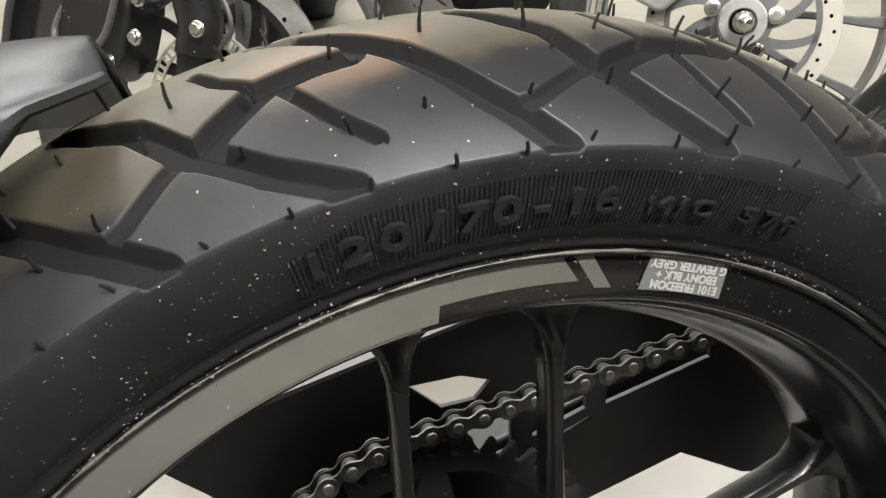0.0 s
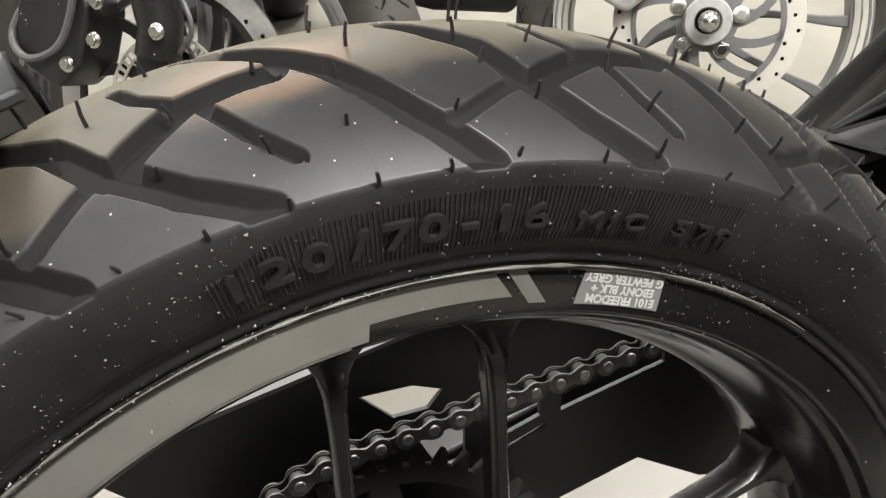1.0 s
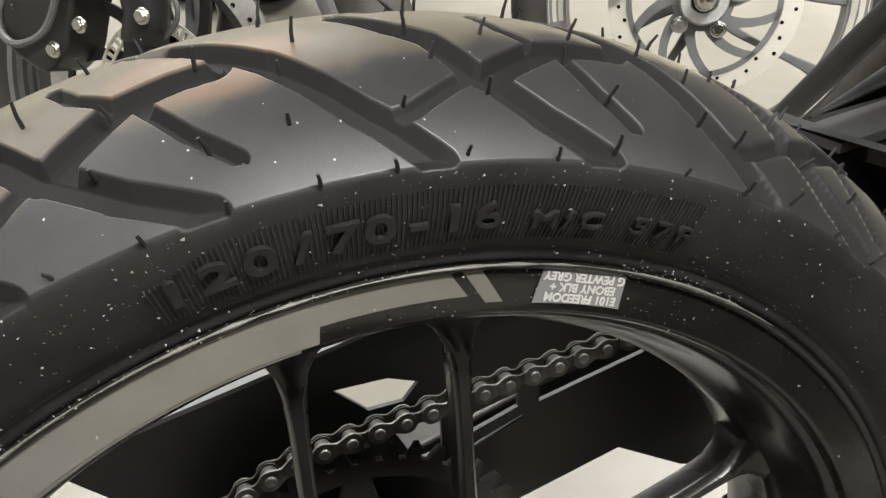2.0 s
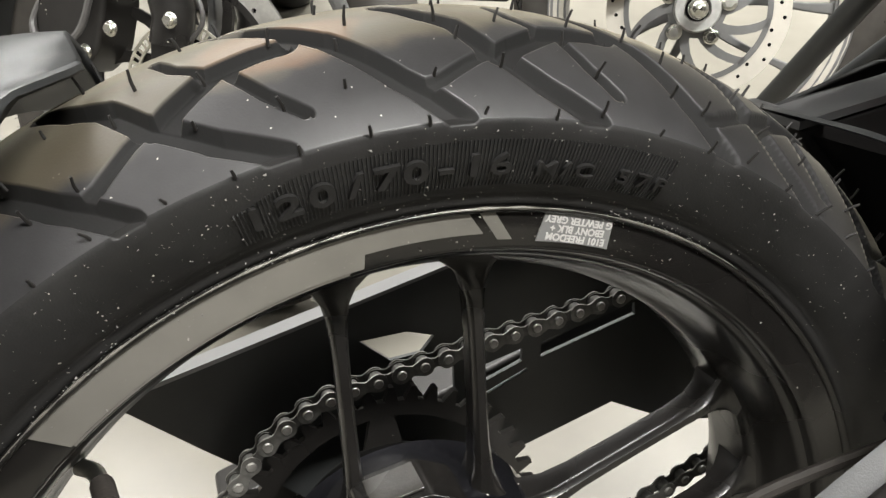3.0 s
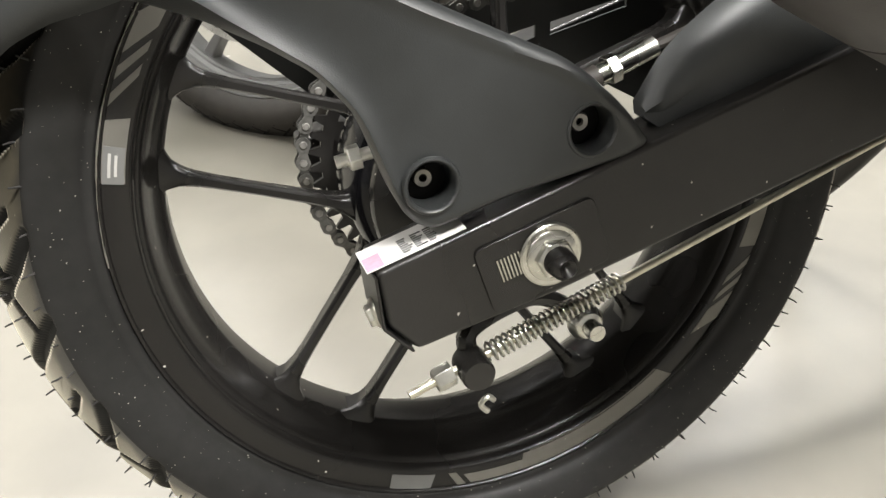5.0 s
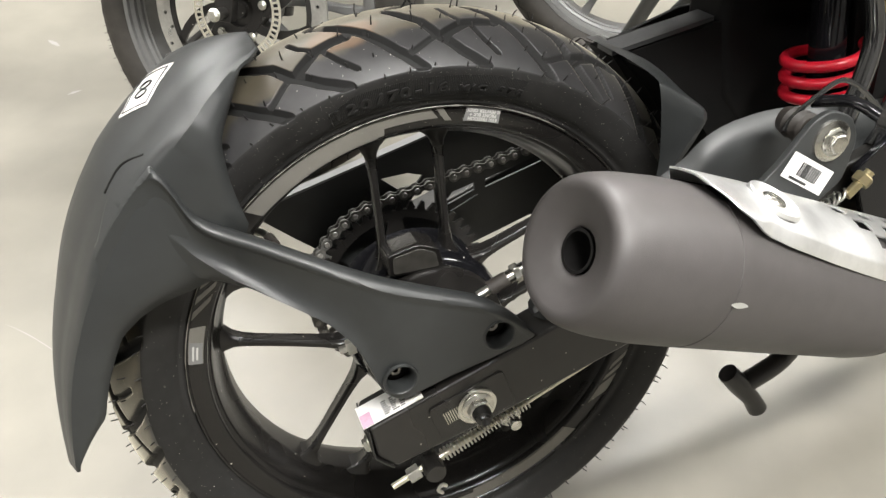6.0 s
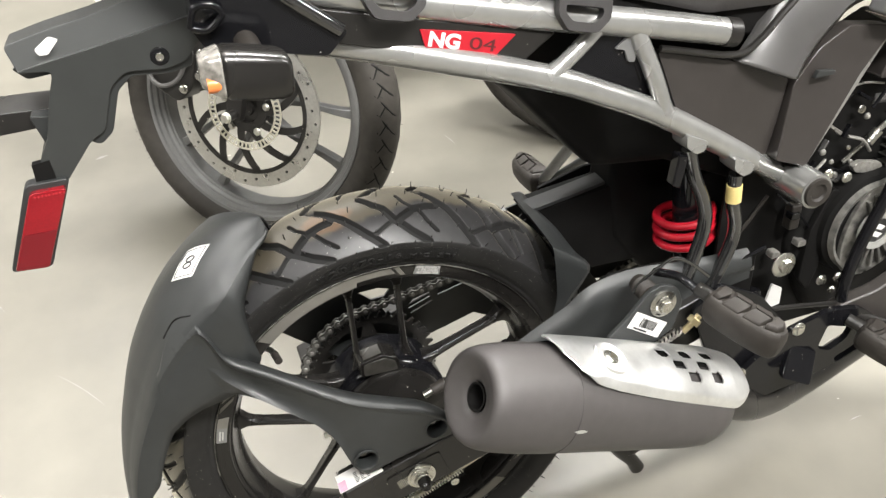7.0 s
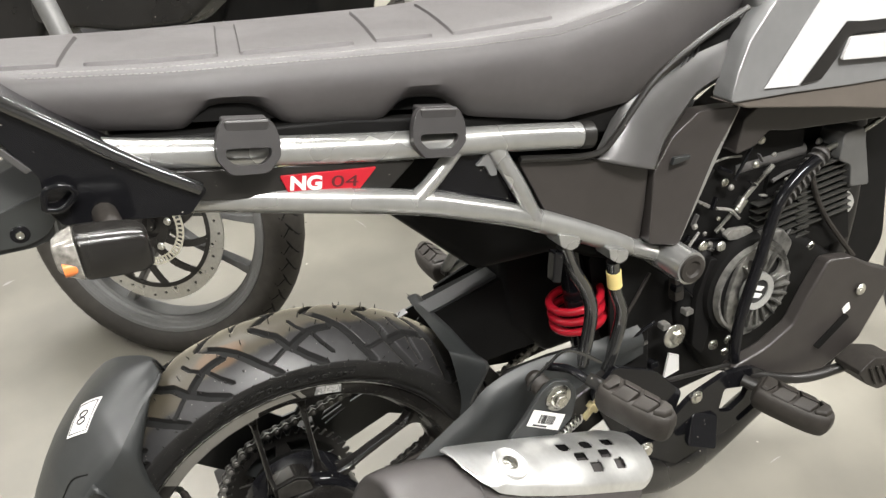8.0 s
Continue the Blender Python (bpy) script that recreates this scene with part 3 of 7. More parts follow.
pts = [Vector((0.2134 * math.cos(radians(a)), -0.0484, 0.2134 * math.sin(radians(a)))) for a in range(55, 186, 2)]
part("rim_edge", add_tube(bmesh.new(), pts, [0.00012 + 0.0007 * abs(math.sin(k * 1.7) * math.sin(k * 0.31)) for k in range(len(pts))], 6), RIM_GREY, rear_wheel, "worn bright rim edge")
rng = random.Random(12)
bm = bmesh.new()
for k in range(260):
    a = radians(rng.choice((rng.uniform(92, 150), rng.uniform(60, 74), rng.uniform(105, 135))))
    r = rng.gauss(0.2142, 0.0011)
    size = rng.uniform(0.0002, 0.0006)
    c = Vector((r * math.cos(a), -0.0486 + min(0, (0.2142 - r) * 0.6), r * math.sin(a)))
    vs = [bm.verts.new(c + Vector([rng.uniform(-1, 1) * size for _ in range(3)])) for _ in range(4)]
    for f in ((0, 1, 2), (0, 2, 3), (0, 3, 1), (1, 3, 2)):
        bm.faces.new([vs[i] for i in f])
tagged(part("rim_residue", bm, THREAD, rear_wheel, "pale dry flecks along the rim edge", smooth=False), kind="stuff")

# pale dust flecks lying on the sidewall and the rim face
bm = bmesh.new()
for k in range(850):
    a = radians(rng.gauss(88, 24))
    on_rim = rng.random() < 0.22
    r = rng.uniform(0.1985, 0.2110) if on_rim else rng.uniform(0.2170, 0.2450)
    y = -0.0466 if on_rim else -float(np.interp(r, [0.2165, 0.2205, 0.226, 0.234, 0.2415, 0.2455], [0.0487, 0.0507, 0.0547, 0.0577, 0.0594, 0.0599]))
    size = 0.00018 + 0.00042 * rng.random() ** 3
    c = Vector((r * math.cos(a), y - 0.0002, r * math.sin(a)))
    vs = [bm.verts.new(c + Vector((rng.uniform(-1, 1) * size * 1.3, rng.uniform(-0.6, 0.6) * size, rng.uniform(-1, 1) * size))) for _ in range(4)]
    for f in ((0, 1, 2), (0, 2, 3), (0, 3, 1), (1, 3, 2)):
        bm.faces.new([vs[i] for i in f])
tagged(part("dust", bm, DUST, rear_wheel, "pale dust", smooth=False), kind="stuff")
HUB = [(0.012, -0.045), (0.040, -0.045), (0.048, -0.041), (0.050, -0.034), (0.064, -0.032), (0.070, -0.028), (0.074, -0.018), (0.074, 0.025), (0.05, 0.035), (0.03, 0.05), (0.012, 0.05)]
part("hub", lathe(HUB, 96), GLOSS_BLACK, rear_wheel, "black wheel hub")


def spoke_mesh():
    """One spoke along x from hub to rim, its ends flared; faces rounded towards the front."""
    rings = []
    for r, w, y0, y1 in ((0.060, 0.0115, -0.0205, 0.010), (0.068, 0.0072, -0.0190, 0.005), (0.078, 0.0046, -0.0172, 0.002), (0.092, 0.0036, -0.0160, 0.001), (0.12, 0.0033, -0.0150, 0.001), (0.148, 0.0035, -0.0145, 0.001),
                         (0.161, 0.0043, -0.0142, 0.002), (0.1690, 0.0058, -0.0140, 0.005), (0.1750, 0.0092, -0.0140, 0.009), (0.1790, 0.0140, -0.0142, 0.012), (0.1835, 0.0220, -0.0150, 0.014)):
        ring = [(-w * 0.50, y0), (w * 0.50, y0), (w * 0.92, y0 + 0.0022), (w, y0 + 0.0045), (w * 0.62, y0 + 0.0075), (w * 0.55, y1), (-w * 0.55, y1), (-w * 0.62, y0 + 0.0075), (-w, y0 + 0.0045), (-w * 0.92, y0 + 0.0022)]
        rings.append([Vector((r, y, u)) for u, y in ring])
    return skin(bmesh.new(), rings)


first = None
for k in range(5):
    centre = 92.5 + 72 * k
    for side in (-1, 1):
        m = Matrix.Rotation(-radians(centre), 4, "Y") @ pose(0, 0, side * 0.0292)
        if first is None:
            first = part("spoke", spoke_mesh(), WHEEL_BLACK, rear_wheel)
            first.matrix_basis = m
        else:
            twin("spoke", first, m, rear_wheel)

# drum brake plate on the hub's right side, with its ribs and the boss above the axle
part("brake_plate", lathe([(0.012, -0.062), (0.030, -0.060), (0.044, -0.056), (0.060, -0.050), (0.0655, -0.048), (0.067, -0.044), (0.066, -0.036)], 72), WHEEL_BLACK, bike, "black drum brake plate")
part("hub_boss", slab(rounded([(-0.036, 0.066), (-0.036, 0.086), (-0.008, 0.092), (0.010, 0.084), (0.014, 0.064)], 0.004), -0.040, -0.012), WHEEL_BLACK, rear_wheel, "black cast boss", bevel=0.003, segments=3)
part("boss_face", slab(rounded([(-0.032, 0.068), (-0.032, 0.084), (-0.008, 0.0885), (0.006, 0.082), (0.009, 0.068)], 0.003), -0.0412, -0.0398), DUSTY_LIT_CAST, rear_wheel, "dusty flat face of the boss", bevel=0.0005)
# paler plate painted as the light that the boss's top reflects
part("boss_top_light", slab([(-0.031, 0.0872), (-0.009, 0.0920), (-0.009, 0.0932), (-0.031, 0.0884)], -0.036, -0.017), DUSTY_LIT_CAST, rear_wheel, "top of the boss, its reflected light put into a paler colour", bevel=0.0004)
for a in (40, 130, 200, 250, 320):
    q = radians(a)
    bolt("hub_bolt", 0.055 * math.cos(q), -0.032, 0.055 * math.sin(q), 0.004, 0.004, parent=rear_wheel, mat=SATIN_BLACK)
valve = part("valve_stem", tube([(-0.1370, -0.012, 0.1175), (-0.1315, -0.017, 0.1170), (-0.1285, -0.028, 0.1170)], 0.0034, 12, 5), STEEL, rear_wheel, "metal tyre valve stem, bent outwards")
part("valve_cap", tube([(-0.1287, -0.026, 0.1170), (-0.1262, -0.041, 0.1175)], 0.0044, 12, 1), PEG_RUBBER, valve, "black valve cap")

# chain drive on the far side
CH_Y = 0.058
bm = lathe([(0.0705, CH_Y - 0.002), (0.0790, CH_Y - 0.002), (0.0790, CH_Y + 0.002), (0.0705, CH_Y + 0.002)], 90, closed=True)
for k in range(5):
    add_slab(bm, [(0.045, -0.012), (0.072, -0.006), (0.072, 0.006), (0.045, 0.012)], CH_Y - 0.0018, CH_Y + 0.0018, Matrix.Rotation(-radians(20 + 72 * k), 4, "Y"))
for k in range(45):
    a = 2 * math.pi * k / 45
    m = Matrix.Rotation(-a, 4, "Y")
    add_slab(bm, [(0.0785, -0.0038), (0.0870, -0.0012), (0.0870, 0.0012), (0.0785, 0.0038)], CH_Y - 0.002, CH_Y + 0.002, m)
part("rear_sprocket", bm, SATIN_BLACK, bike, "dark steel chain sprocket")
part("sprocket_carrier", lathe([(0.012, 0.06), (0.052, 0.06), (0.055, 0.054), (0.055, 0.036), (0.012, 0.03)], 64), DARK, bike)


def link_mesh(outer):
    bm = bmesh.new()
    w = 0.0038 if outer else 0.0029
    big = 0.0052 if outer else 0.0046
    upper = []
    for k in range(17):
        x = (0.00635 + big) * math.cos(math.pi * k / 16)
        lobe = math.sqrt(max(0, big * big - max(0, abs(x) - 0.00635) ** 2))
        upper.append((x, lobe * (1 - 0.46 * math.exp(-(x / 0.0036) ** 2))))
    out = upper + [(x, -z) for x, z in upper[-2:0:-1]]
    for s in (-1, 1):
        add_slab(bm, out, s * w - 0.0006, s * w + 0.0006)
        if outer:
            for x in (-0.00635, 0.00635):
                was = set(bm.faces)
                add_lathe(bm, [(0, s * w + s * 0.0018), (0.0022, s * w + s * 0.0017), (0.0027, s * w + s * 0.0012), (0.0028, s * w + s * 0.0005)], 12, Matrix.Translation((x, 0, 0)))
                for f in bm.faces:
                    if f not in was:
                        f.material_index = 1
    if not outer:
        for x in (-0.00635, 0.00635):
            add_lathe(bm, [(0.0038, -0.0026), (0.0038, 0.0026)], 12, Matrix.Translation((x, 0, 0)))
    return bm


chain = part("chain", tube([(0.46, CH_Y, 0.20), (0.47, CH_Y, 0.15), (0.46, CH_Y, 0.12)], 0.012, 10), DARK, bike, "oily steel roller chain")
R_CH = 0.0912
path = []
slope_t, slope_b = radians(10.6), radians(25.0)
pt = Vector((-math.sin(slope_t) * R_CH, math.cos(slope_t) * R_CH))
pb = Vector((math.sin(slope_b) * R_CH, -math.cos(slope_b) * R_CH))
for k in range(37, 0, -1):
    path.append(pt + Vector((math.cos(slope_t), math.sin(slope_t))) * 0.0127 * k)
a0 = math.pi / 2 + slope_t
a1 = 3 * math.pi / 2 + slope_b
count = int((a1 - a0) * R_CH / 0.0127)
for k in range(count + 1):
    path.append(Vector((math.cos(a0 + k * 0.0127 / R_CH), math.sin(a0 + k * 0.0127 / R_CH))) * R_CH)
for k in range(1, 38):
    path.append(pb + Vector((math.cos(slope_b), math.sin(slope_b))) * 0.0127 * k)
kinds = []
for k, (p, q) in enumerate(zip(path, path[1:])):
    mid, d = (p + q) / 2, (q - p)
    m = Matrix.Translation((mid.x, CH_Y, mid.y)) @ Matrix.Rotation(-math.atan2(d.y, d.x), 4, "Y")
    if len(kinds) < 2:
        kinds.append(part("chain_link", link_mesh(k % 2 == 0), [LINK, CHAIN] if k % 2 == 0 else LINK_DARK, chain))
        kinds[-1].matrix_basis = m
    else:
        twin("chain_link", kinds[k % 2], m, chain)
guard = part("chain_guard", pierced([(-0.136, 0.088), (0.04, 0.136), (0.2, 0.180), (0.32, 0.21), (0.32, 0.05), (0.235, 0.000), (0.198, 0.007), (0.1545, 0.0290), (0.088, 0.0085), (0.0, -0.03), (-0.055, 0.02), (-0.092, 0.050)],
                                    [[(-0.005, 0.0985), (0.022, 0.1000), (0.038, 0.0950), (0.030, 0.0855), (0.012, 0.0840)], [(0.024, 0.0700), (0.030, 0.0775), (0.049, 0.0805), (0.050, 0.0520), (0.040, 0.0500), (0.032, 0.0560)], [(0.104, 0.0790), (0.166, 0.0955), (0.1665, 0.0875), (0.104, 0.0695)], [(0.062, 0.0640), (0.068, 0.0710), (0.092, 0.0775), (0.092, 0.0690), (0.062, 0.0575)], [(0.064, 0.0510), (0.095, 0.0640), (0.096, 0.0625), (0.066, 0.0490)]], 0.090, 0.093), BLACK_PLASTIC, bike, "black plastic chain guard")
part("guard_top", slab([(-0.137, 0.088), (0.04, 0.137), (0.2, 0.179), (0.2, 0.181), (0.04, 0.139), (-0.139, 0.090)], 0.081, 0.0935), GREY_PANEL, guard)

# swingarm: both legs, 20 degrees up to the front
AS = radians(19.0)


def arm_frame(x, z):
    """From along-the-arm and across-it to the machine's x and z; the axle is the origin."""
    return (x * math.cos(AS) - z * math.sin(AS), x * math.sin(AS) + z * math.cos(AS))


ARM = [arm_frame(x, z) for x, z in ((-0.082, 0.029), (0.40, 0.033), (0.40, -0.028), (0.0, -0.024), (-0.078, -0.019), (-0.087, 0.0))]
swingarm = part("swingarm", slab(ARM, -0.146, -0.108), SATIN_BLACK, bike, "black painted box-section swingarm", bevel=0.003)
part("left_leg", slab(ARM, 0.105, 0.142), SATIN_BLACK, swingarm, bevel=0.003)
part("end_cap", slab([arm_frame(x, z) for x, z in ((-0.084, 0.027), (-0.0825, 0.027), (-0.0885, 0.0), (-0.0795, -0.018), (-0.081, -0.018), (-0.0900, 0.0))], -0.147, -0.107), SATIN_BLACK, swingarm, bevel=0.001)
part("axle_slot_plate", slab(rounded([arm_frame(x, z) for x, z in ((-0.036, 0.0185), (0.030, 0.0185), (0.030, -0.0185), (-0.036, -0.0185))], 0.005), -0.1478, -0.1455), SATIN_BLACK, swingarm, bevel=0.0006)
bm = bmesh.new()
for k in range(9):
    x0, z0 = arm_frame(-0.0265 + k * 0.0019, 0.003)
    add_box(bm, (-0.0004, -0.1486, -0.0062), (0.0004, -0.1474, 0.0062), Matrix.Translation((x0, 0, z0)) @ Matrix.Rotation(-AS, 4, "Y"))
tagged(part("adjuster_scale", bm, STEEL, swingarm, "engraved bright scale marks"), kind="stuff")
part("axle_washer", lathe([(0.004, -0.1478), (0.0165, -0.1478), (0.0165, -0.1498), (0.0155, -0.1506), (0.004, -0.1506)], 40), STEEL, swingarm, "zinc-plated washer")
bolt("axle_nut", 0, -0.1500, 0, 0.0105, 0.008, 0.0135, parent=swingarm)
part("axle_end", lathe([(0.0, -0.1655), (0.0045, -0.1690), (0.0070, -0.1660), (0.0078, -0.156)], 24), SATIN_BLACK, swingarm, "threaded axle end")
mx, mz = arm_frame(-0.060, 0.0296)
lab = slab([(-0.026, 0.0), (0.026, 0.0), (0.026, 0.0006), (-0.026, 0.0006)], -0.1435, -0.117, Matrix.Translation((mx, 0, mz)) @ Matrix.Rotation(-AS, 4, "Y"))
part("arm_label", lab, WHITE, swingarm, "white label with dark print, stained pink at one end")
lab_m = Matrix.Translation((mx, 0, mz)) @ Matrix.Rotation(-AS, 4, "Y")
bm = bmesh.new()
rng = random.Random(8)
for j in range(7):
    for x0 in (-0.006, 0.001, 0.008):
        add_box(bm, (x0, -0.1405 + j * 0.0024, 0.0005), (x0 + rng.uniform(0.003, 0.0062), -0.1405 + j * 0.0024 + 0.0012, 0.00075), lab_m)
part("label_print", bm, INK, swingarm)
part("pink_stain", box((-0.0255, -0.1432, 0.0005), (-0.0165, -0.128, 0.00072), lab_m), PINK, swingarm)
for nm, y in (("adjuster_bolt", -0.127),):
    x0, z0 = arm_frame(-0.088, 0.0)
    part(nm, add_bolt(bmesh.new(), Matrix.Translation((x0, y, z0)) @ Matrix.Rotation(-AS, 4, "Y") @ Matrix.Rotation(radians(-90), 4, "Z"), 0.0062, 0.006, 0.0085), STEEL, swingarm, bevel=0.0005)
# weld beads on top of the arm
bm = bmesh.new()
for k in range(9):
    x0, z0 = arm_frame(0.000 + k * 0.0026, 0.0292)
    bmesh.ops.create_icosphere(bm, subdivisions=1, radius=0.0021, matrix=Matrix.Translation((x0 + 0.015, -0.138, z0 + 0.0035)))
part("weld_bead", bm, CHAIN, swingarm)

# brake rod, its spring, lever and clevis
rod_a, rod_b = Vector((-0.030, -0.128, -0.064)), Vector((0.235, -0.100, 0.022))
rod_d = (rod_b - rod_a).normalized()
rod = part("brake_rod", tube([rod_a - rod_d * 0.042, rod_a, rod_b, rod_b + rod_d * 0.2], 0.0026, 10, 2), ROD, bike, "brass-coloured steel brake rod")
pts = []
for k in range(25 * 10 + 1):
    u = k / 250
    c = rod_a + rod_d * (0.006 + 0.086 * u)
    e1 = Vector((0, 1, 0)).cross(rod_d).normalized()
    e2 = rod_d.cross(e1)
    a = 2 * math.pi * 25 * u
    pts.append(c + (e1 * math.cos(a) + e2 * math.sin(a)) * 0.0054)
part("return_spring", add_tube(bmesh.new(), pts, 0.00085, 6), STEEL, rod, "coiled steel return spring")
part("clevis_pin", lathe([(0, -0.010), (0.0082, -0.010), (0.0092, -0.008), (0.0092, 0.010), (0, 0.010)], 28, Matrix.Translation((-0.034, -0.132, -0.067))), SATIN_BLACK, rod)
part("adjuster_nut", add_bolt(bmesh.new(), along(rod_a - rod_d * 0.016, rod_a) , 0.0068, 0.011, 0.0), STEEL, rod, bevel=0.0006)
part("brake_lever", tube([(-0.034, -0.122, -0.067), (-0.030, -0.118, -0.05), (0.02, -0.085, -0.055), (0.055, -0.075, -0.075)], 0.0055, 8), SATIN_BLACK, rod)
part("split_pin", tube([(-0.026, -0.141, -0.083), (-0.030, -0.143, -0.079), (-0.034, -0.143, -0.083), (-0.030, -0.143, -0.088)], 0.0016, 6), STEEL, rod)
part("lever_pivot", lathe([(0, -0.098), (0.0052, -0.0975), (0.0058, -0.095), (0.0058, -0.088), (0.0085, -0.087), (0.0115, -0.082), (0.0115, -0.078)], 20, Matrix.Translation((0.057, 0, -0.080))), STEEL, rod, "zinc pivot bolt with a nut")

# axle adjusters: threaded ends and nuts, left and right of the fender arm
for p, d, long in (((-0.081, -0.092, 0.043), (-1, 0.05, -0.22), 0.013),):
    p, d = Vector(p), Vector(d).normalized()
    st = part("mount_stud", tube([p - d * 0.02, p, p + d * long], 0.0034, 10, 2), STEEL, bike)
    part("nut", add_bolt(bmesh.new(), along(p, p - d), 0.0068, 0.007), STEEL, st, bevel=0.0005)
cab = part("cable_adjuster", tube([(0.040, -0.092, 0.070), (0.083, -0.092, 0.088)], 0.0058, 16, 1), STEEL, bike, "zinc cable adjuster")
ca, cb = Vector((0.040, -0.092, 0.070)), Vector((0.083, -0.092, 0.088))
part("adjuster_nut", add_bolt(bmesh.new(), along(ca + (cb - ca) * 0.35, ca), 0.0085, 0.007), STEEL, cab, bevel=0.0006)
part("cable_end", tube([(0.024, -0.092, 0.063), (0.040, -0.092, 0.070)], 0.0042, 12, 1), STEEL, cab)
part("rubber_sleeve", tube([(0.034, -0.092, 0.0675), (0.050, -0.092, 0.0742)], 0.0066, 14, 1), PEG_RUBBER, cab)
part("outer_cable", tube([(0.083, -0.092, 0.088), (0.12, -0.092, 0.100), (0.2, -0.10, 0.118)], 0.003, 8), PEG_RUBBER, cab)

# rear fender that hugs the tyre, and its arm to the swingarm
INNER = [(113, 0.303), (117.7, 0.290), (121, 0.2825), (124.8, 0.2735), (128, 0.251), (132, 0.2187), (137, 0.211), (144, 0.214), (148.4, 0.2275), (152, 0.243), (155.3, 0.254), (159.4, 0.2635), (166, 0.268), (174.3, 0.2735), (178, 0.286), (183, 0.302)]


def inner_r(a):
    for (a0, r0), (a1, r1) in zip(INNER, INNER[1:]):
        if a <= a1:
            return r0 + (r1 - r0) * max(0, (a - a0) / (a1 - a0))
    return INNER[-1][1]


def fender_drop(s):
    """How far the fender's section falls from its crest, s from -1 to 1 across it: a soft roof with a crease on the near flank."""
    return 0.0205 * abs(s) ** 1.45 + 0.0009 * math.exp(-((s + 0.60) / 0.12) ** 2)


rings = []
for k in range(85):
    a = 113.6 + (183.2 - 113.6) * (k / 84) ** 1.3
    q = radians(a)
    tip = min(1, max(0.0, (a - 113.6) / 12))
    tail = min(1, max(0.0, (184.0 - a) / 30)) ** 0.8
    drop = (0.45 + 0.55 * tip) * (0.3 + 0.7 * tail)
    full = float(np.interp(a, (113.6, 114.2, 115.3, 117.7, 121, 124.8, 128), (0.012, 0.022, 0.032, 0.047, 0.067, 0.0845, 0.088)))
    w = full * (0.16 + 0.84 * tail)
    mid = w - full + 0.006 * (1 - tip)
    ro = 0.3130 - 0.0185 * (1 - tip) ** 1.6 - 0.007 * min(1, max(0, (a - 140) / 20))
    flank = ro + 0.003 - fender_drop(-0.96) * drop
    ri = min(inner_r(a), flank - 0.0015)
    row = []
    for u in (0, 0.33, 0.66, 0.94):
        row.append((ri + (flank - ri) * u, mid - w - 0.003 * math.sin(math.pi * u) * tail))
    for s in (-0.97, -0.88, -0.78, -0.7, -0.64, -0.58, -0.5, -0.4, -0.2, 0, 0.2, 0.4, 0.6, 0.8, 0.92, 1.0):
        row.append((ro + 0.003 - fender_drop(s) * drop, mid + w * s))
    row.append((ro - 0.012 - 0.020 * tail, mid + w))
    rings.append([Vector((r * math.cos(q), y, r * math.sin(q))) for r, y in row])
fender = part("rear_fender", skin(bmesh.new(), rings, closed=False), BLACK_PLASTIC, bike, "matt black plastic tyre-hugging rear fender")
sol = fender.modifiers.new("thickness", "SOLIDIFY")
sol.thickness, sol.offset = 0.0028, 0


def on_fender(a, y, lift=0.0004):
    """A point on the outside of the fender's crown."""
    tip = min(1, max(0.0, (a - 113.6) / 12))
    r = 0.3130 - 0.0185 * (1 - tip) ** 1.6 + 0.003 - fender_drop(y / 0.085) + 0.0014 + lift
    return Vector((r * math.cos(radians(a)), y, r * math.sin(radians(a))))


ARM_TOP = [(-0.250, 0.160), (-0.236, 0.191), (-0.222, 0.208), (-0.205, 0.2187), (-0.197, 0.2115), (-0.191, 0.1970), (-0.1846, 0.1815), (-0.176, 0.1730), (-0.168, 0.1685), (-0.1427, 0.1590), (-0.1068, 0.1440), (-0.0664, 0.1262), (-0.0206, 0.1060), (0.0045, 0.0955), (0.0206, 0.0850), (0.036, 0.0715), (0.047, 0.0585), (0.051, 0.0505)]
ARM_LOW = [(-0.250, 0.110), (-0.235, 0.118), (-0.21, 0.125), (-0.178, 0.122), (-0.15, 0.1125), (-0.125, 0.1015), (-0.105, 0.0900), (-0.089, 0.072), (-0.081, 0.052), (-0.075, 0.033), (-0.068, 0.022), (-0.057, 0.017), (-0.039, 0.023), (-0.020, 0.029), (0.005, 0.035), (0.044, 0.0445), (0.051, 0.0500)]
ARM_HOLES = ((-0.059, 0.0405), (0.021, 0.060))


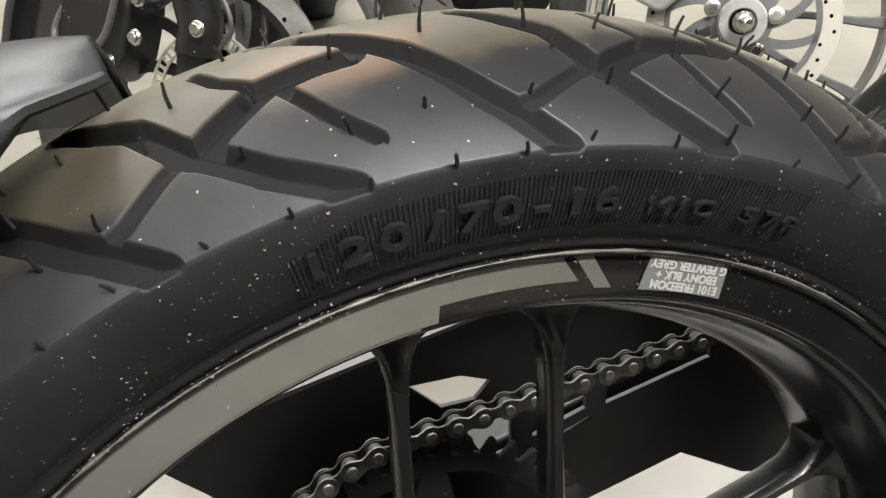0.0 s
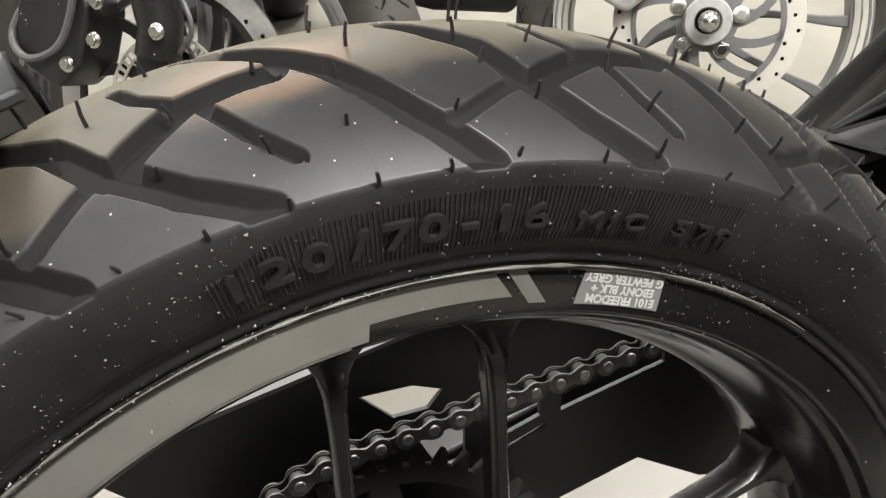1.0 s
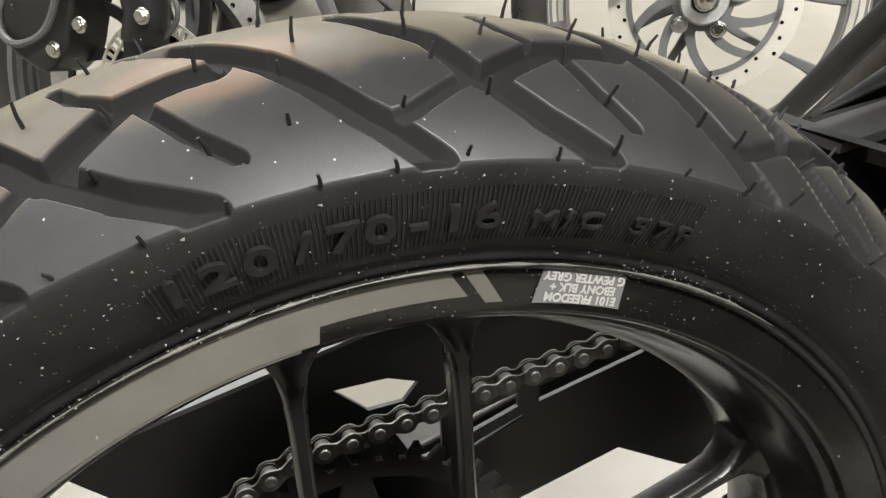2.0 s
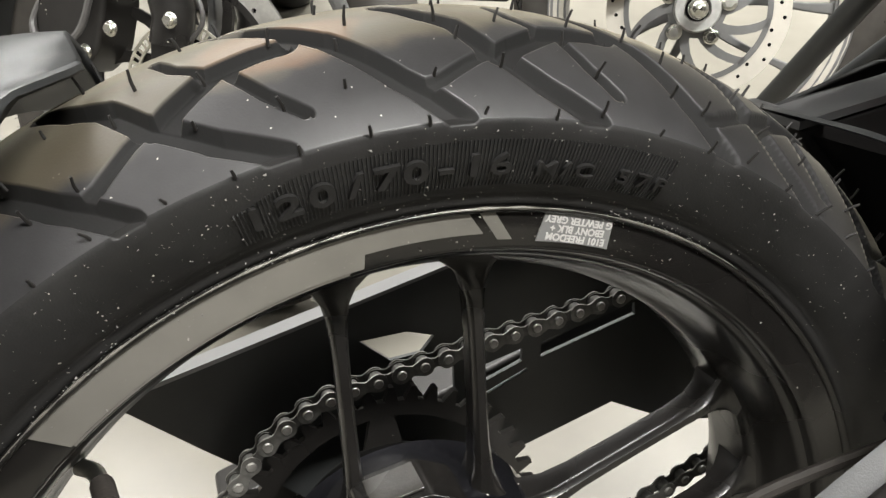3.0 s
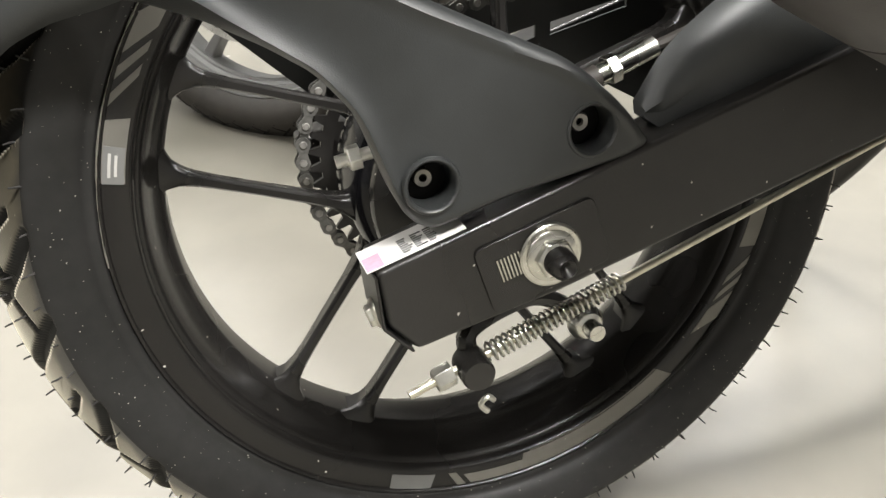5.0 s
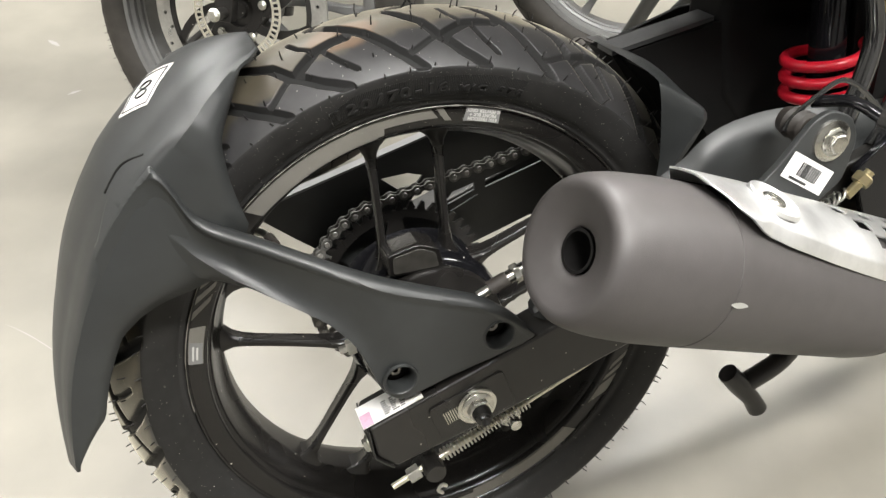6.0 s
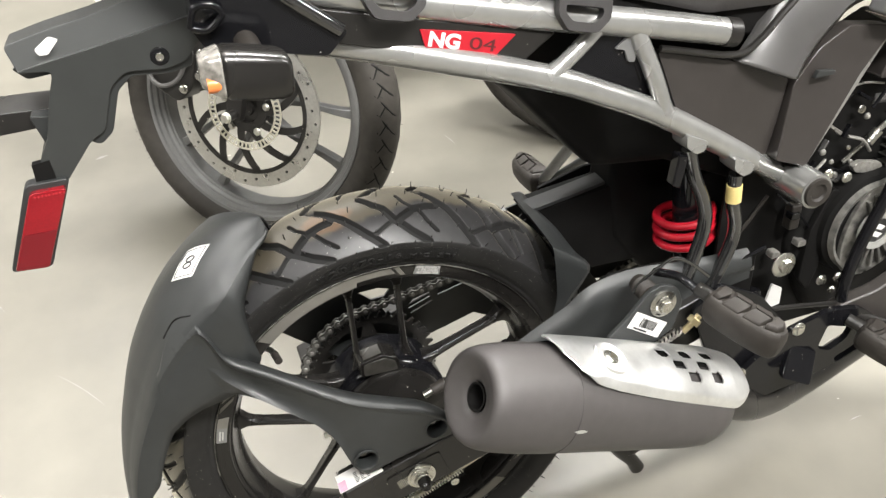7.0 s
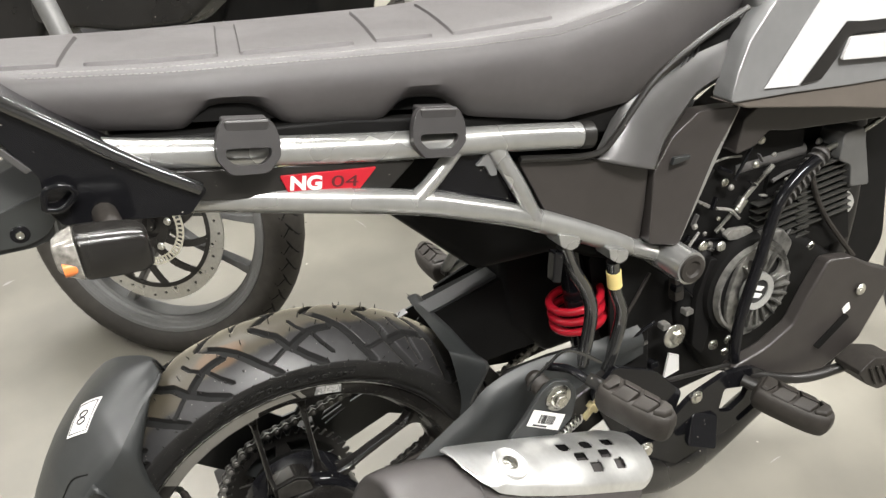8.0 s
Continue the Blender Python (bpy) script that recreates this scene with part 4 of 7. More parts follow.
def fender_arm_mesh():
    """One moulded skin: a rolled ridge along the top, a hollow below it, and a crease that turns the lower edge under."""
    tx, tz = zip(*ARM_TOP)
    lx, lz = zip(*ARM_LOW)
    rows = []
    soft = lambda v: v * v * (3 - 2 * v)
    for k in range(251):
        x = -0.250 + 0.301 * k / 250
        zu, zl = (sum(float(np.interp(x + d, a, b)) for d in (-0.004, -0.002, 0, 0.002, 0.004)) / 5 for a, b in ((tx, tz), (lx, lz)))
        zu = max(zu, zl + 0.0005)
        base = -0.146 + 0.0558 * soft(min(1, max(0, (-0.05 - x) / 0.17)))
        vc = float(np.interp(x, (-0.21, -0.182, -0.164, -0.142, -0.127, -0.085), (0.50, 0.61, 0.76, 0.86, 0.91, 0.96)))
        hollow = float(np.interp(x, (-0.212, -0.188, -0.16, -0.10, -0.05, 0.0), (0.0, 0.0035, 0.0085, 0.0045, 0.0012, 0.0)))
        under = float(np.interp(x, (-0.215, -0.185, -0.15, -0.10, -0.085, -0.07), (0.0, 0.008, 0.016, 0.010, 0.006, 0.003)))
        crest = float(np.interp(x, (-0.24, -0.21, 0.03, 0.05), (0.0, 1.0, 1.0, 0.2)))
        row = []
        tall = zu - zl
        for v in [vc * j / 32 for j in range(32)] + [vc + (1 - vc) * j / 16 for j in range(17)]:
            d = v * tall
            y = base + crest * (0.0046 * math.exp(-d / 0.0016) - 0.0022 * math.exp(-((d - 0.0060) / 0.0032) ** 2))
            if v < vc:
                y += hollow * 6.75 * (v / vc) ** 2 * (1 - v / vc)
            else:
                u = (v - vc) / (1 - vc)
                y += under * u ** 1.3
            y += 0.0035 * math.exp(-(tall - d) / 0.0022)
            r = math.hypot(x, zu - d)
            if x < -0.15 and r > 0.2925:
                y = max(y, -0.088 * min(1, max(0, (0.316 - r) / 0.0205)) ** 0.69 - 0.0040)
            row.append(Vector((x, y, zu - d)))
        row = [row[0] + Vector((0, 0.020, -0.008)), row[0] + Vector((0, 0.011, -0.0022)), row[0] + Vector((0, 0.005, 0.0000))] + row
        row += [Vector((x, base + under + 0.011, zl + 0.0008)), Vector((x, base + under + 0.022, zl + 0.002))]
        rows.append(row)
    bm = skin(bmesh.new(), rows, closed=False)
    gone = [f for f in bm.faces for hx, hz in ARM_HOLES if math.hypot(f.calc_center_median().x - hx, f.calc_center_median().z - hz) < 0.0119]
    bmesh.ops.delete(bm, geom=gone, context="FACES")
    return bm


part("fender_arm", fender_arm_mesh(), BLACK_PLASTIC, fender)
# thin black tube drawn along the fold as its line of shade
shade_pts = []
for x, z in ARM_TOP[1:4]:
    shade_pts.append(Vector((x, 0.0020 - 0.088 * min(1, (0.316 - math.hypot(x, z)) / 0.0205) ** 0.69, z)) * 1.0035)
part("fender_shade_line", add_tube(bmesh.new(), smooth_path(shade_pts, 6), 0.0013, 8), DARK, fender)
for hx, hz in ARM_HOLES:
    part("hole_collar", lathe([(0.0112, -0.1300), (0.0113, -0.1452), (0.0118, -0.1464), (0.0126, -0.1469), (0.0136, -0.1466), (0.0142, -0.1450)], 40, Matrix.Translation((hx, 0, hz))), BLACK_PLASTIC, fender)
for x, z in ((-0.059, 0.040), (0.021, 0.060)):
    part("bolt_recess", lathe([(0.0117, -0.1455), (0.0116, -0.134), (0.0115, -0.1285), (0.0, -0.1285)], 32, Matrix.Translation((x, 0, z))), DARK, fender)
    part("socket_bolt", lathe([(0.0018, -0.1310), (0.0020, -0.1335), (0.0042, -0.1338), (0.0048, -0.1325), (0.0048, -0.128)], 20, Matrix.Translation((x - 0.001, 0, z + 0.001))), CHAIN, fender)


LABEL_CORNERS = (134.0, -0.0140), (128.7, 0.0085), (123.6, -0.0130), (129.4, -0.0345)


def label_at(u, v, lift):
    """A point of the sticker, u and v from -1 to 1 along its sides; it lies askew on the crown."""
    (a0, y0), (a1, y1), (a2, y2), (a3, y3) = LABEL_CORNERS
    p, q = (u + 1) / 2, (v + 1) / 2
    mix = [(1 - p) * (1 - q), p * (1 - q), p * q, (1 - p) * q]
    return on_fender(sum(k * a for k, a in zip(mix, (a0, a1, a2, a3))), sum(k * y for k, y in zip(mix, (y0, y1, y2, y3))), lift)


part("fender_label", skin(bmesh.new(), [[label_at(-1, v, 0.0004), label_at(0, v, 0.0004), label_at(1, v, 0.0004), label_at(1, v, 0.0008), label_at(0, v, 0.0008), label_at(-1, v, 0.0008)] for v in (-1, -0.5, 0, 0.5, 1)]), WHITE, fender, "white square sticker with a dark mark")
bm = bmesh.new()
ring = [(-0.84, -0.84), (0.84, -0.84), (0.84, 0.84), (-0.84, 0.84), (-0.84, -0.84)]
for (u0, v0), (u1, v1) in zip(ring, ring[1:]):
    add_tube(bm, [label_at(u0 + (u1 - u0) * k / 6, v0 + (v1 - v0) * k / 6, 0.0008) for k in range(7)], 0.0004, 6)
for cu in (-0.2, 0.2):
    add_tube(bm, [label_at(cu + 0.18 * math.sin(2 * math.pi * k / 16), 0.34 * math.cos(2 * math.pi * k / 16), 0.0008) for k in range(17)], 0.0008, 6)
part("label_print", bm, INK, fender)

# muffler with its heat shield
MA, MB = Vector((0.045, -0.250, 0.179)), Vector((0.360, -0.208, 0.048))
MAX = (MB - MA).normalized()
MU = (Vector((0, 0, 1)) - MAX * MAX.z).normalized()
MO = MAX.cross(MU)
MO = MO if MO.y < 0 else -MO


def muf_p(along_l, theta, r):
    """A point round the muffler: theta from the top towards the outside, in degrees."""
    q = radians(theta)
    return MA + MAX * along_l + (MU * math.cos(q) + MO * math.sin(q)) * r


muffler = part("muffler", lathe([(0.0136, 0.05), (0.0139, 0.0), (0.0142, -0.0190), (0.0160, -0.0212), (0.0220, -0.0232), (0.0300, -0.0262), (0.0360, -0.0286), (0.0400, -0.0292), (0.0432, -0.0276), (0.0456, -0.0238), (0.0473, -0.0180), (0.0487, -0.0105), (0.0500, -0.001), (0.0520, 0.025), (0.0525, 0.050), (0.0526, 0.0605), (0.0521, 0.0608), (0.0521, 0.0622), (0.0527, 0.0626),
                          (0.0530, 0.15), (0.0530, 0.245), (0.0515, 0.268), (0.046, 0.285), (0.036, 0.297), (0.02, 0.302), (0.0, 0.302)], 96, along(MA, MB)), MUFFLER, bike, "muffler in heat-proof dark grey paint")
part("outlet", lathe([(0.0118, 0.05), (0.0118, -0.0212), (0.0138, -0.0212)], 40, along(MA, MB)), DARK, muffler)
part("scuff_mark", skin(bmesh.new(), [[muf_p(0.059 + 0.003 * k, 91.3 + s * 2.2 * math.sin(math.pi * (k + 0.4) / 5.8), 0.0533 + h) for s, h in ((-1, 0), (1, 0), (1, 0.0002), (-1, 0.0002))] for k in range(6)]), ALLOY, muffler, "bare metal scuff")


def shield_low(l):
    """How far round the shield's lower edge comes, in degrees."""
    return float(np.interp(l, (0.0430, 0.0465, 0.059, 0.0765, 0.105, 0.145, 0.18, 0.26, 0.3), (-10, 15, 32, 43, 49.5, 55, 59, 66, 69)))


def shield_r(l):
    return 0.0605 - 0.0035 * max(0, (l - 0.1) / 0.19)


rows = []
for k in range(150):
    l = 0.043 + 0.257 * k / 149
    lo_t = shield_low(l)
    hi_t = -60 + 42 * max(0, 1 - (l - 0.043) / 0.05)
    cut = max(0, (l - 0.274) / 0.026)
    hi_t += 50 * cut * cut
    lo_t -= 14 * cut * cut
    band = 9.0 * min(1, max(0.1, (l - 0.066) / 0.02))
    row = []
    for th in [hi_t + (lo_t - band - hi_t) * j / 52 for j in range(53)] + [lo_t - band + band * j / 8 for j in range(1, 9)]:
        low = max(0, (th - (lo_t - band)) / 9.0)
        row.append(muf_p(l, th, shield_r(l) - 0.0046 * low - 0.003 * cut))
    rows.append(row)
bm = skin(bmesh.new(), rows, closed=False)
windows = [(0.1845, 5.5), (0.2175, 5.5), (0.2505, 5.5), (0.1985, 20.6), (0.2343, 20.6), (0.2138, 34), (0.2490, 34)]
dead = []
for f in bm.faces:
    c = f.calc_center_median() - MA
    l = c.dot(MAX)
    th = math.degrees(math.atan2((c - MAX * l).dot(MO), (c - MAX * l).dot(MU)))
    if any(abs(l - wl) < 0.0084 and abs(th - wt) < 5.8 and abs(l - wl) / 0.0084 + abs(th - wt) / 5.8 < 1.75 for wl, wt in windows):
        dead.append(f)
bmesh.ops.delete(bm, geom=dead, context="FACES")
shield = part("heat_shield", bm, BRUSHED, muffler, "bright metal heat shield with seven small openings")
sol = shield.modifiers.new("thickness", "SOLIDIFY")
sol.thickness, sol.offset = 0.0016, -1
bv = shield.modifiers.new("soft_edges", "BEVEL")
bv.width, bv.segments, bv.limit_method = 0.0006, 2, "ANGLE"
# black sheet added below the shield as the shade in its gap
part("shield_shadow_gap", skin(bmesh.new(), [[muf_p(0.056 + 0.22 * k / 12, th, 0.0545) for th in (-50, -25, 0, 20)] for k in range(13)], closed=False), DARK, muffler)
sb = muf_p(0.1035, 16.5, 0.0602)
sm = along(sb, sb - (sb - (MA + MAX * 0.1035)).normalized())
part("shield_boss", lathe([(0.0195, 0.0016), (0.0186, -0.0012), (0.0168, -0.0018), (0.0128, 0.0000), (0.0105, 0.0010), (0.0, 0.0010)], 48, sm), BRUSHED, muffler)
part("shield_bolt", add_bolt(bmesh.new(), sm @ Matrix.Translation((0, 0.0010, 0)), 0.0055, 0.0036, 0.0085), STEEL, muffler, bevel=0.0006)
part("exhaust_pipe", tube([(0.30, -0.205, 0.070), (0.36, -0.190, 0.030), (0.43, -0.165, -0.014), (0.52, -0.130, -0.040), (0.70, -0.07, -0.050)], 0.021, 16), SATIN_BLACK, bike, "black exhaust pipe")

# muffler hanger
hanger = part("muffler_hanger", slab(rounded([(0.206, 0.146), (0.228, 0.166), (0.250, 0.193), (0.265, 0.200), (0.285, 0.192), (0.293, 0.174), (0.286, 0.142), (0.266, 0.128), (0.22, 0.128)], 0.007), -0.176, -0.170), BLACK_PLASTIC, bike, "black steel hanger plate", bevel=0.0015)
part("hanger_washer", lathe([(0.0, -0.1795), (0.0105, -0.1795), (0.0152, -0.1780), (0.0156, -0.1755)], 32, Matrix.Translation((0.268, 0, 0.177))), STEEL, hanger, "flanged zinc washer")
bolt("hanger_bolt", 0.268, -0.179, 0.177, 0.0078, 0.007, 0.0105, parent=hanger)
part("hanger_label", slab([(-0.0220, -0.0098), (0.0220, -0.0098), (0.0220, 0.0098), (-0.0220, 0.0098)], -0.0004, 0.0, at_side(0.2520, -0.1768, 0.1545, 0) @ SIDE.inverted() @ Matrix.Rotation(radians(31), 4, "Y")), WHITE, hanger, "white barcode label")
bm = bmesh.new()
rng = random.Random(2)
x = -0.010
lm = at_side(0.2520, -0.1768, 0.1545, 0) @ SIDE.inverted() @ Matrix.Rotation(radians(31), 4, "Y")
while x < 0.010:
    w = rng.choice((0.0005, 0.0009, 0.0013))
    add_box(bm, (x, -0.0008, -0.0045), (x + w, -0.0003, 0.006), lm)
    x += w + rng.choice((0.0005, 0.0009))
add_box(bm, (-0.015, -0.0008, -0.0085), (0.004, -0.0003, -0.0065), lm)
part("barcode", bm, INK, hanger)
hanger.matrix_basis = Matrix.Translation((-0.015, -0.022, 0.022))
part("hanger_brace", tube([(0.234, -0.172, 0.200), (0.240, -0.172, 0.210), (0.262, -0.171, 0.224), (0.2804, -0.170, 0.231), (0.300, -0.170, 0.222), (0.328, -0.170, 0.198)], 0.0016, 8, 5, 1.3), EDGE_GLOSS, bike, "bent black steel bracket")
part("rubber_mount", lathe([(0.0, -0.014), (0.010, -0.014), (0.012, -0.011), (0.0085, -0.008), (0.012, -0.004), (0.0085, 0.0), (0.012, 0.004), (0.010, 0.012), (0.0, 0.012)], 28, Matrix.Translation((0.247, -0.170, 0.2025))), PEG_RUBBER, bike, "black rubber bushing")
coil = []
for k in range(97):
    u, v = k / 96, 2 * math.pi * k / 12
    coil.append((0.256 + 0.036 * u + 0.0035 * math.cos(v) * 0.4, -0.180 + 0.0045 * math.sin(v), 0.123 + 0.019 * u + 0.0045 * math.cos(v)))
part("pedal_spring", add_tube(bmesh.new(), coil, 0.0011, 6), STEEL, bike, "small coiled return spring")
gs = part("brass_screw", tube([(0.296, -0.181, 0.140), (0.304, -0.181, 0.147), (0.314, -0.182, 0.158)], 0.0038, 10), BRASS, bike, "brass-coloured cable screw")
part("screw_head", add_bolt(bmesh.new(), along((0.306, -0.181, 0.149), (0.296, -0.181, 0.139)), 0.0078, 0.008), BRASS, gs, bevel=0.0005)

# inner mudguard, swingarm cover and the dark space under the seat
near = smooth_path([(0.190, 0.050, 0.222), (0.188, 0.012, 0.223), (0.184, -0.040, 0.224), (0.183, -0.076, 0.221), (0.184, -0.0856, 0.213), (0.190, -0.083, 0.175), (0.194, -0.0775, 0.1395), (0.186, -0.077, 0.105)], 6)
far = smooth_path([(0.202, 0.050, 0.223), (0.200, 0.006, 0.222), (0.203, -0.040, 0.220), (0.210, -0.076, 0.206), (0.2235, -0.0905, 0.191), (0.218, -0.0900, 0.172), (0.203, -0.0835, 0.1395), (0.192, -0.081, 0.105)], 6)
guard_in = part("inner_mudguard", skin(bmesh.new(), [[p, p.lerp(q, 0.33), p.lerp(q, 0.66), q, q + Vector((0.006, 0.004, -0.004)), q + Vector((0.004, 0.009, -0.004)), p + Vector((0.004, 0.005, -0.001))] for p, q in zip(near, far)]), BLACK_PLASTIC, bike, "dark plastic inner mudguard")
part("mudguard_top", skin(bmesh.new(), [[Vector((x, y, z)) for y, z in ((y0, z0), (y0 + 0.026, z0 + 0.001), (y0 + 0.026, z0 - 0.003), (y0, z0 - 0.004))] for x, y0, z0 in ((0.190, 0.002, 0.2205), (0.24, 0.003, 0.2295), (0.298, 0.010, 0.2375))]), GREY_PLASTIC, guard_in)
part("mudguard_box", slab([(0.192, 0.216), (0.298, 0.233), (0.36, 0.225), (0.36, 0.12), (0.26, 0.12)], 0.004, 0.05), DARK, guard_in, bevel=0.002)
part("mudguard_front", skin(bmesh.new(), [[Vector((0.292 * math.cos(radians(a)), y, 0.292 * math.sin(radians(a)))) for y in (-0.072, -0.04, 0, 0.04, 0.075)] for a in (8, 16, 24, 32, 40, 47)], closed=False), DARK, guard_in)
cover = []
for x, z0, z1, y in ((0.056, 0.060, 0.066, -0.134), (0.072, 0.052, 0.092, -0.135), (0.10, 0.058, 0.116, -0.136), (0.14, 0.070, 0.142, -0.137), (0.165, 0.082, 0.157, -0.138), (0.184, 0.090, 0.169, -0.139), (0.199, 0.096, 0.183, -0.140), (0.223, 0.108, 0.193, -0.140), (0.265, 0.125, 0.198, -0.140), (0.33, 0.14, 0.192, -0.138), (0.42, 0.15, 0.185, -0.13)):
    h = z1 - z0
    rim = min(0.017, 0.4 * h) / h
    cover.append([Vector((x, yy, z0 + h * v)) for yy, v in ((y + 0.012, 0), (y + 0.002, 0), (y + 0.0025, 0.35), (y + 0.002, 1 - 1.7 * rim), (y + 0.0005, 1 - 1.2 * rim), (y + 0.003, 1 - 0.7 * rim), (y + 0.007, 1 - 0.3 * rim), (y + 0.014, 1.0))])
lines = [smooth_path([row[i] for row in cover], 4) for i in range(8)]
cover = [[line[k] for line in lines] for k in range(len(lines[0]))]
part("swingarm_cover", skin(bmesh.new(), cover), BLACK_PLASTIC, bike, "matt black plastic swingarm cover")
# added slab that keeps the gap dark by hiding the lit floor
part("gap_backing", slab([(0.245, 0.075), (0.235, 0.215), (0.30, 0.235), (0.50, 0.24), (0.50, 0.06), (0.36, 0.05)], 0.066, 0.072), DARK, bike, "black slab added to close the view to the floor", bevel=0.002)
part("cover_backing", slab([(0.205, 0.075), (0.215, 0.165), (0.240, 0.186), (0.30, 0.186), (0.44, 0.17), (0.44, 0.09), (0.30, 0.07)], -0.112, -0.106), DARK, bike, "black plate behind the swingarm cover", bevel=0.002)
part("seat_pan", slab([(-0.05, 0.470), (0.08, 0.440), (0.115, 0.415), (0.145, 0.392), (0.185, 0.350), (0.235, 0.298), (0.33, 0.290), (0.48, 0.225), (0.47, 0.37), (0.40, 0.46), (0.15, 0.52), (-0.08, 0.54)], -0.07, 0.07), DARK, bike, "black underseat housing", bevel=0.012)
part("inner_fender", slab([(0.300, 0.230), (0.304, 0.30), (0.34, 0.318), (0.50, 0.25), (0.50, 0.10), (0.36, 0.10), (0.31, 0.16)], 0.0, 0.06), DARK, bike, "black inner fender", bevel=0.01)

# shock absorber with a red spring
shock = part("shock_absorber", tube([(0.366, -0.052, 0.285), (0.386, -0.052, 0.12)], 0.016, 16, 1), GLOSS_BLACK, bike, "shock absorber with a red coil spring")
pts = []
s0, s1 = Vector((0.374, -0.050, 0.214)), Vector((0.380, -0.050, 0.168))
sd = (s1 - s0).normalized()
e1 = sd.cross(Vector((0, 1, 0))).normalized()
e2 = sd.cross(e1)
for k in range(3 * 24 + 1):
    a = 2 * math.pi * k / 24
    pts.append(s0 + (s1 - s0) * (k / 72) + (e1 * math.cos(a) + e2 * math.sin(a)) * 0.033)
part("spring", add_tube(bmesh.new(), pts, 0.0052, 10), RED_SPRING, shock, "red coil spring")

# frame: silver tubes
frame_main = part("upper_frame_tube", tube([(-0.13, -0.108, 0.545), (-0.06, -0.118, 0.529), (0.1, -0.127, 0.497), (0.25, -0.130, 0.470), (0.335, -0.130, 0.453)], 0.0135, 20), SILVER, bike, "silver painted steel frame tube")
part("tube_plug", tube([(0.332, -0.130, 0.4535), (0.346, -0.130, 0.451)], 0.0142, 20, 1), SATIN_BLACK, frame_main)
lower = part("lower_frame_tube", tube([(-0.075, -0.100, 0.486), (-0.03, -0.116, 0.480), (0.05, -0.130, 0.461), (0.14, -0.138, 0.436), (0.20, -0.138, 0.412), (0.265, -0.136, 0.382), (0.36, -0.126, 0.327), (0.455, -0.114, 0.271)], 0.0122, 20), SILVER, bike, "silver painted steel frame tube")
part("end_sleeve", lathe([(0.0, -0.162), (0.0135, -0.162), (0.0145, -0.164), (0.0195, -0.164), (0.0205, -0.161), (0.0205, -0.10), (0.0, -0.10)], 40, Matrix.Translation((0.458, 0, 0.272))), SILVER, lower)
part("sleeve_plug", lathe([(0.0, -0.1645), (0.008, -0.1645), (0.0105, -0.1672), (0.0162, -0.1672), (0.0170, -0.1638)], 32, Matrix.Translation((0.458, 0, 0.272))), PEG_RUBBER, lower, "rubber plug")
part("rear_strut", tube([(0.144, -0.140, 0.438), (0.168, -0.138, 0.455), (0.194, -0.132, 0.474)], 0.0076, 14), SILVER, lower)
part("front_strut", tube([(0.269, -0.140, 0.385), (0.253, -0.139, 0.424), (0.232, -0.132, 0.470)], 0.0086, 14), SILVER, lower)
for a, b in (((0.144, -0.140, 0.438), (0.154, -0.1392, 0.4450)), ((0.269, -0.140, 0.385), (0.2645, -0.1397, 0.3960))):
    part("weld_bead", add_tube(bmesh.new(), [Vector(a), Vector(a).lerp(Vector(b), 0.5), Vector(b)], [0.0096, 0.0090, 0.0080], 14), SILVER, lower)
part("strut_plate", slab([(0.140, 0.436), (0.190, 0.470), (0.203, 0.484), (0.236, 0.472), (0.270, 0.388), (0.20, 0.408)], -0.131, -0.122), GLOSS_BLACK, lower, bevel=0.001)
part("strut_tab", slab(rounded([(0.212, 0.452), (0.226, 0.463), (0.236, 0.456), (0.234, 0.437), (0.227, 0.438), (0.222, 0.450)], 0.002), -0.1345, -0.1310), GREY_PANEL, lower, "bent grey metal tab", bevel=0.0008)
part("front_stay", slab([(0.556, 0.436), (0.545, 0.434), (0.500, 0.372), (0.456, 0.291), (0.474, 0.287), (0.520, 0.372)], -0.126, -0.116), SILVER, lower, bevel=0.002)
for x, z in ((0.308, 0.344), (0.371, 0.308)):
    part("stay_tab", slab(rounded([(x - 0.013, z + 0.014), (x + 0.014, z + 0.002), (x + 0.011, z - 0.008), (x + 0.001, z - 0.010), (x - 0.011, z - 0.001)], 0.003), -0.146, -0.118), SILVER, lower, bevel=0.003)

# two black stays below the frame, one with yellow tape
stay = part("stay_tube", tube([(0.306, -0.136, 0.338), (0.318, -0.134, 0.305), (0.336, -0.132, 0.270), (0.342, -0.132, 0.235), (0.326, -0.135, 0.175)], 0.0078, 14), EDGE_GLOSS, bike, "bent glossy black stay tube")
part("stay_clip", slab([(0.292, 0.335), (0.304, 0.332), (0.298, 0.296), (0.288, 0.300)], -0.142, -0.128), GLOSS_BLACK, stay, bevel=0.002)
stay2 = part("stay_tube", tube([(0.370, -0.136, 0.298), (0.374, -0.134, 0.262), (0.384, -0.132, 0.228), (0.380, -0.132, 0.200), (0.360, -0.135, 0.155)], 0.0078, 14), EDGE_GLOSS, bike, "bent glossy black stay tube with yellow tape")
part("tape_band", tube([(0.3713, -0.1352, 0.285), (0.3738, -0.134, 0.264)], 0.0086, 16, 1), YELLOW, stay2, "yellow paper tape")

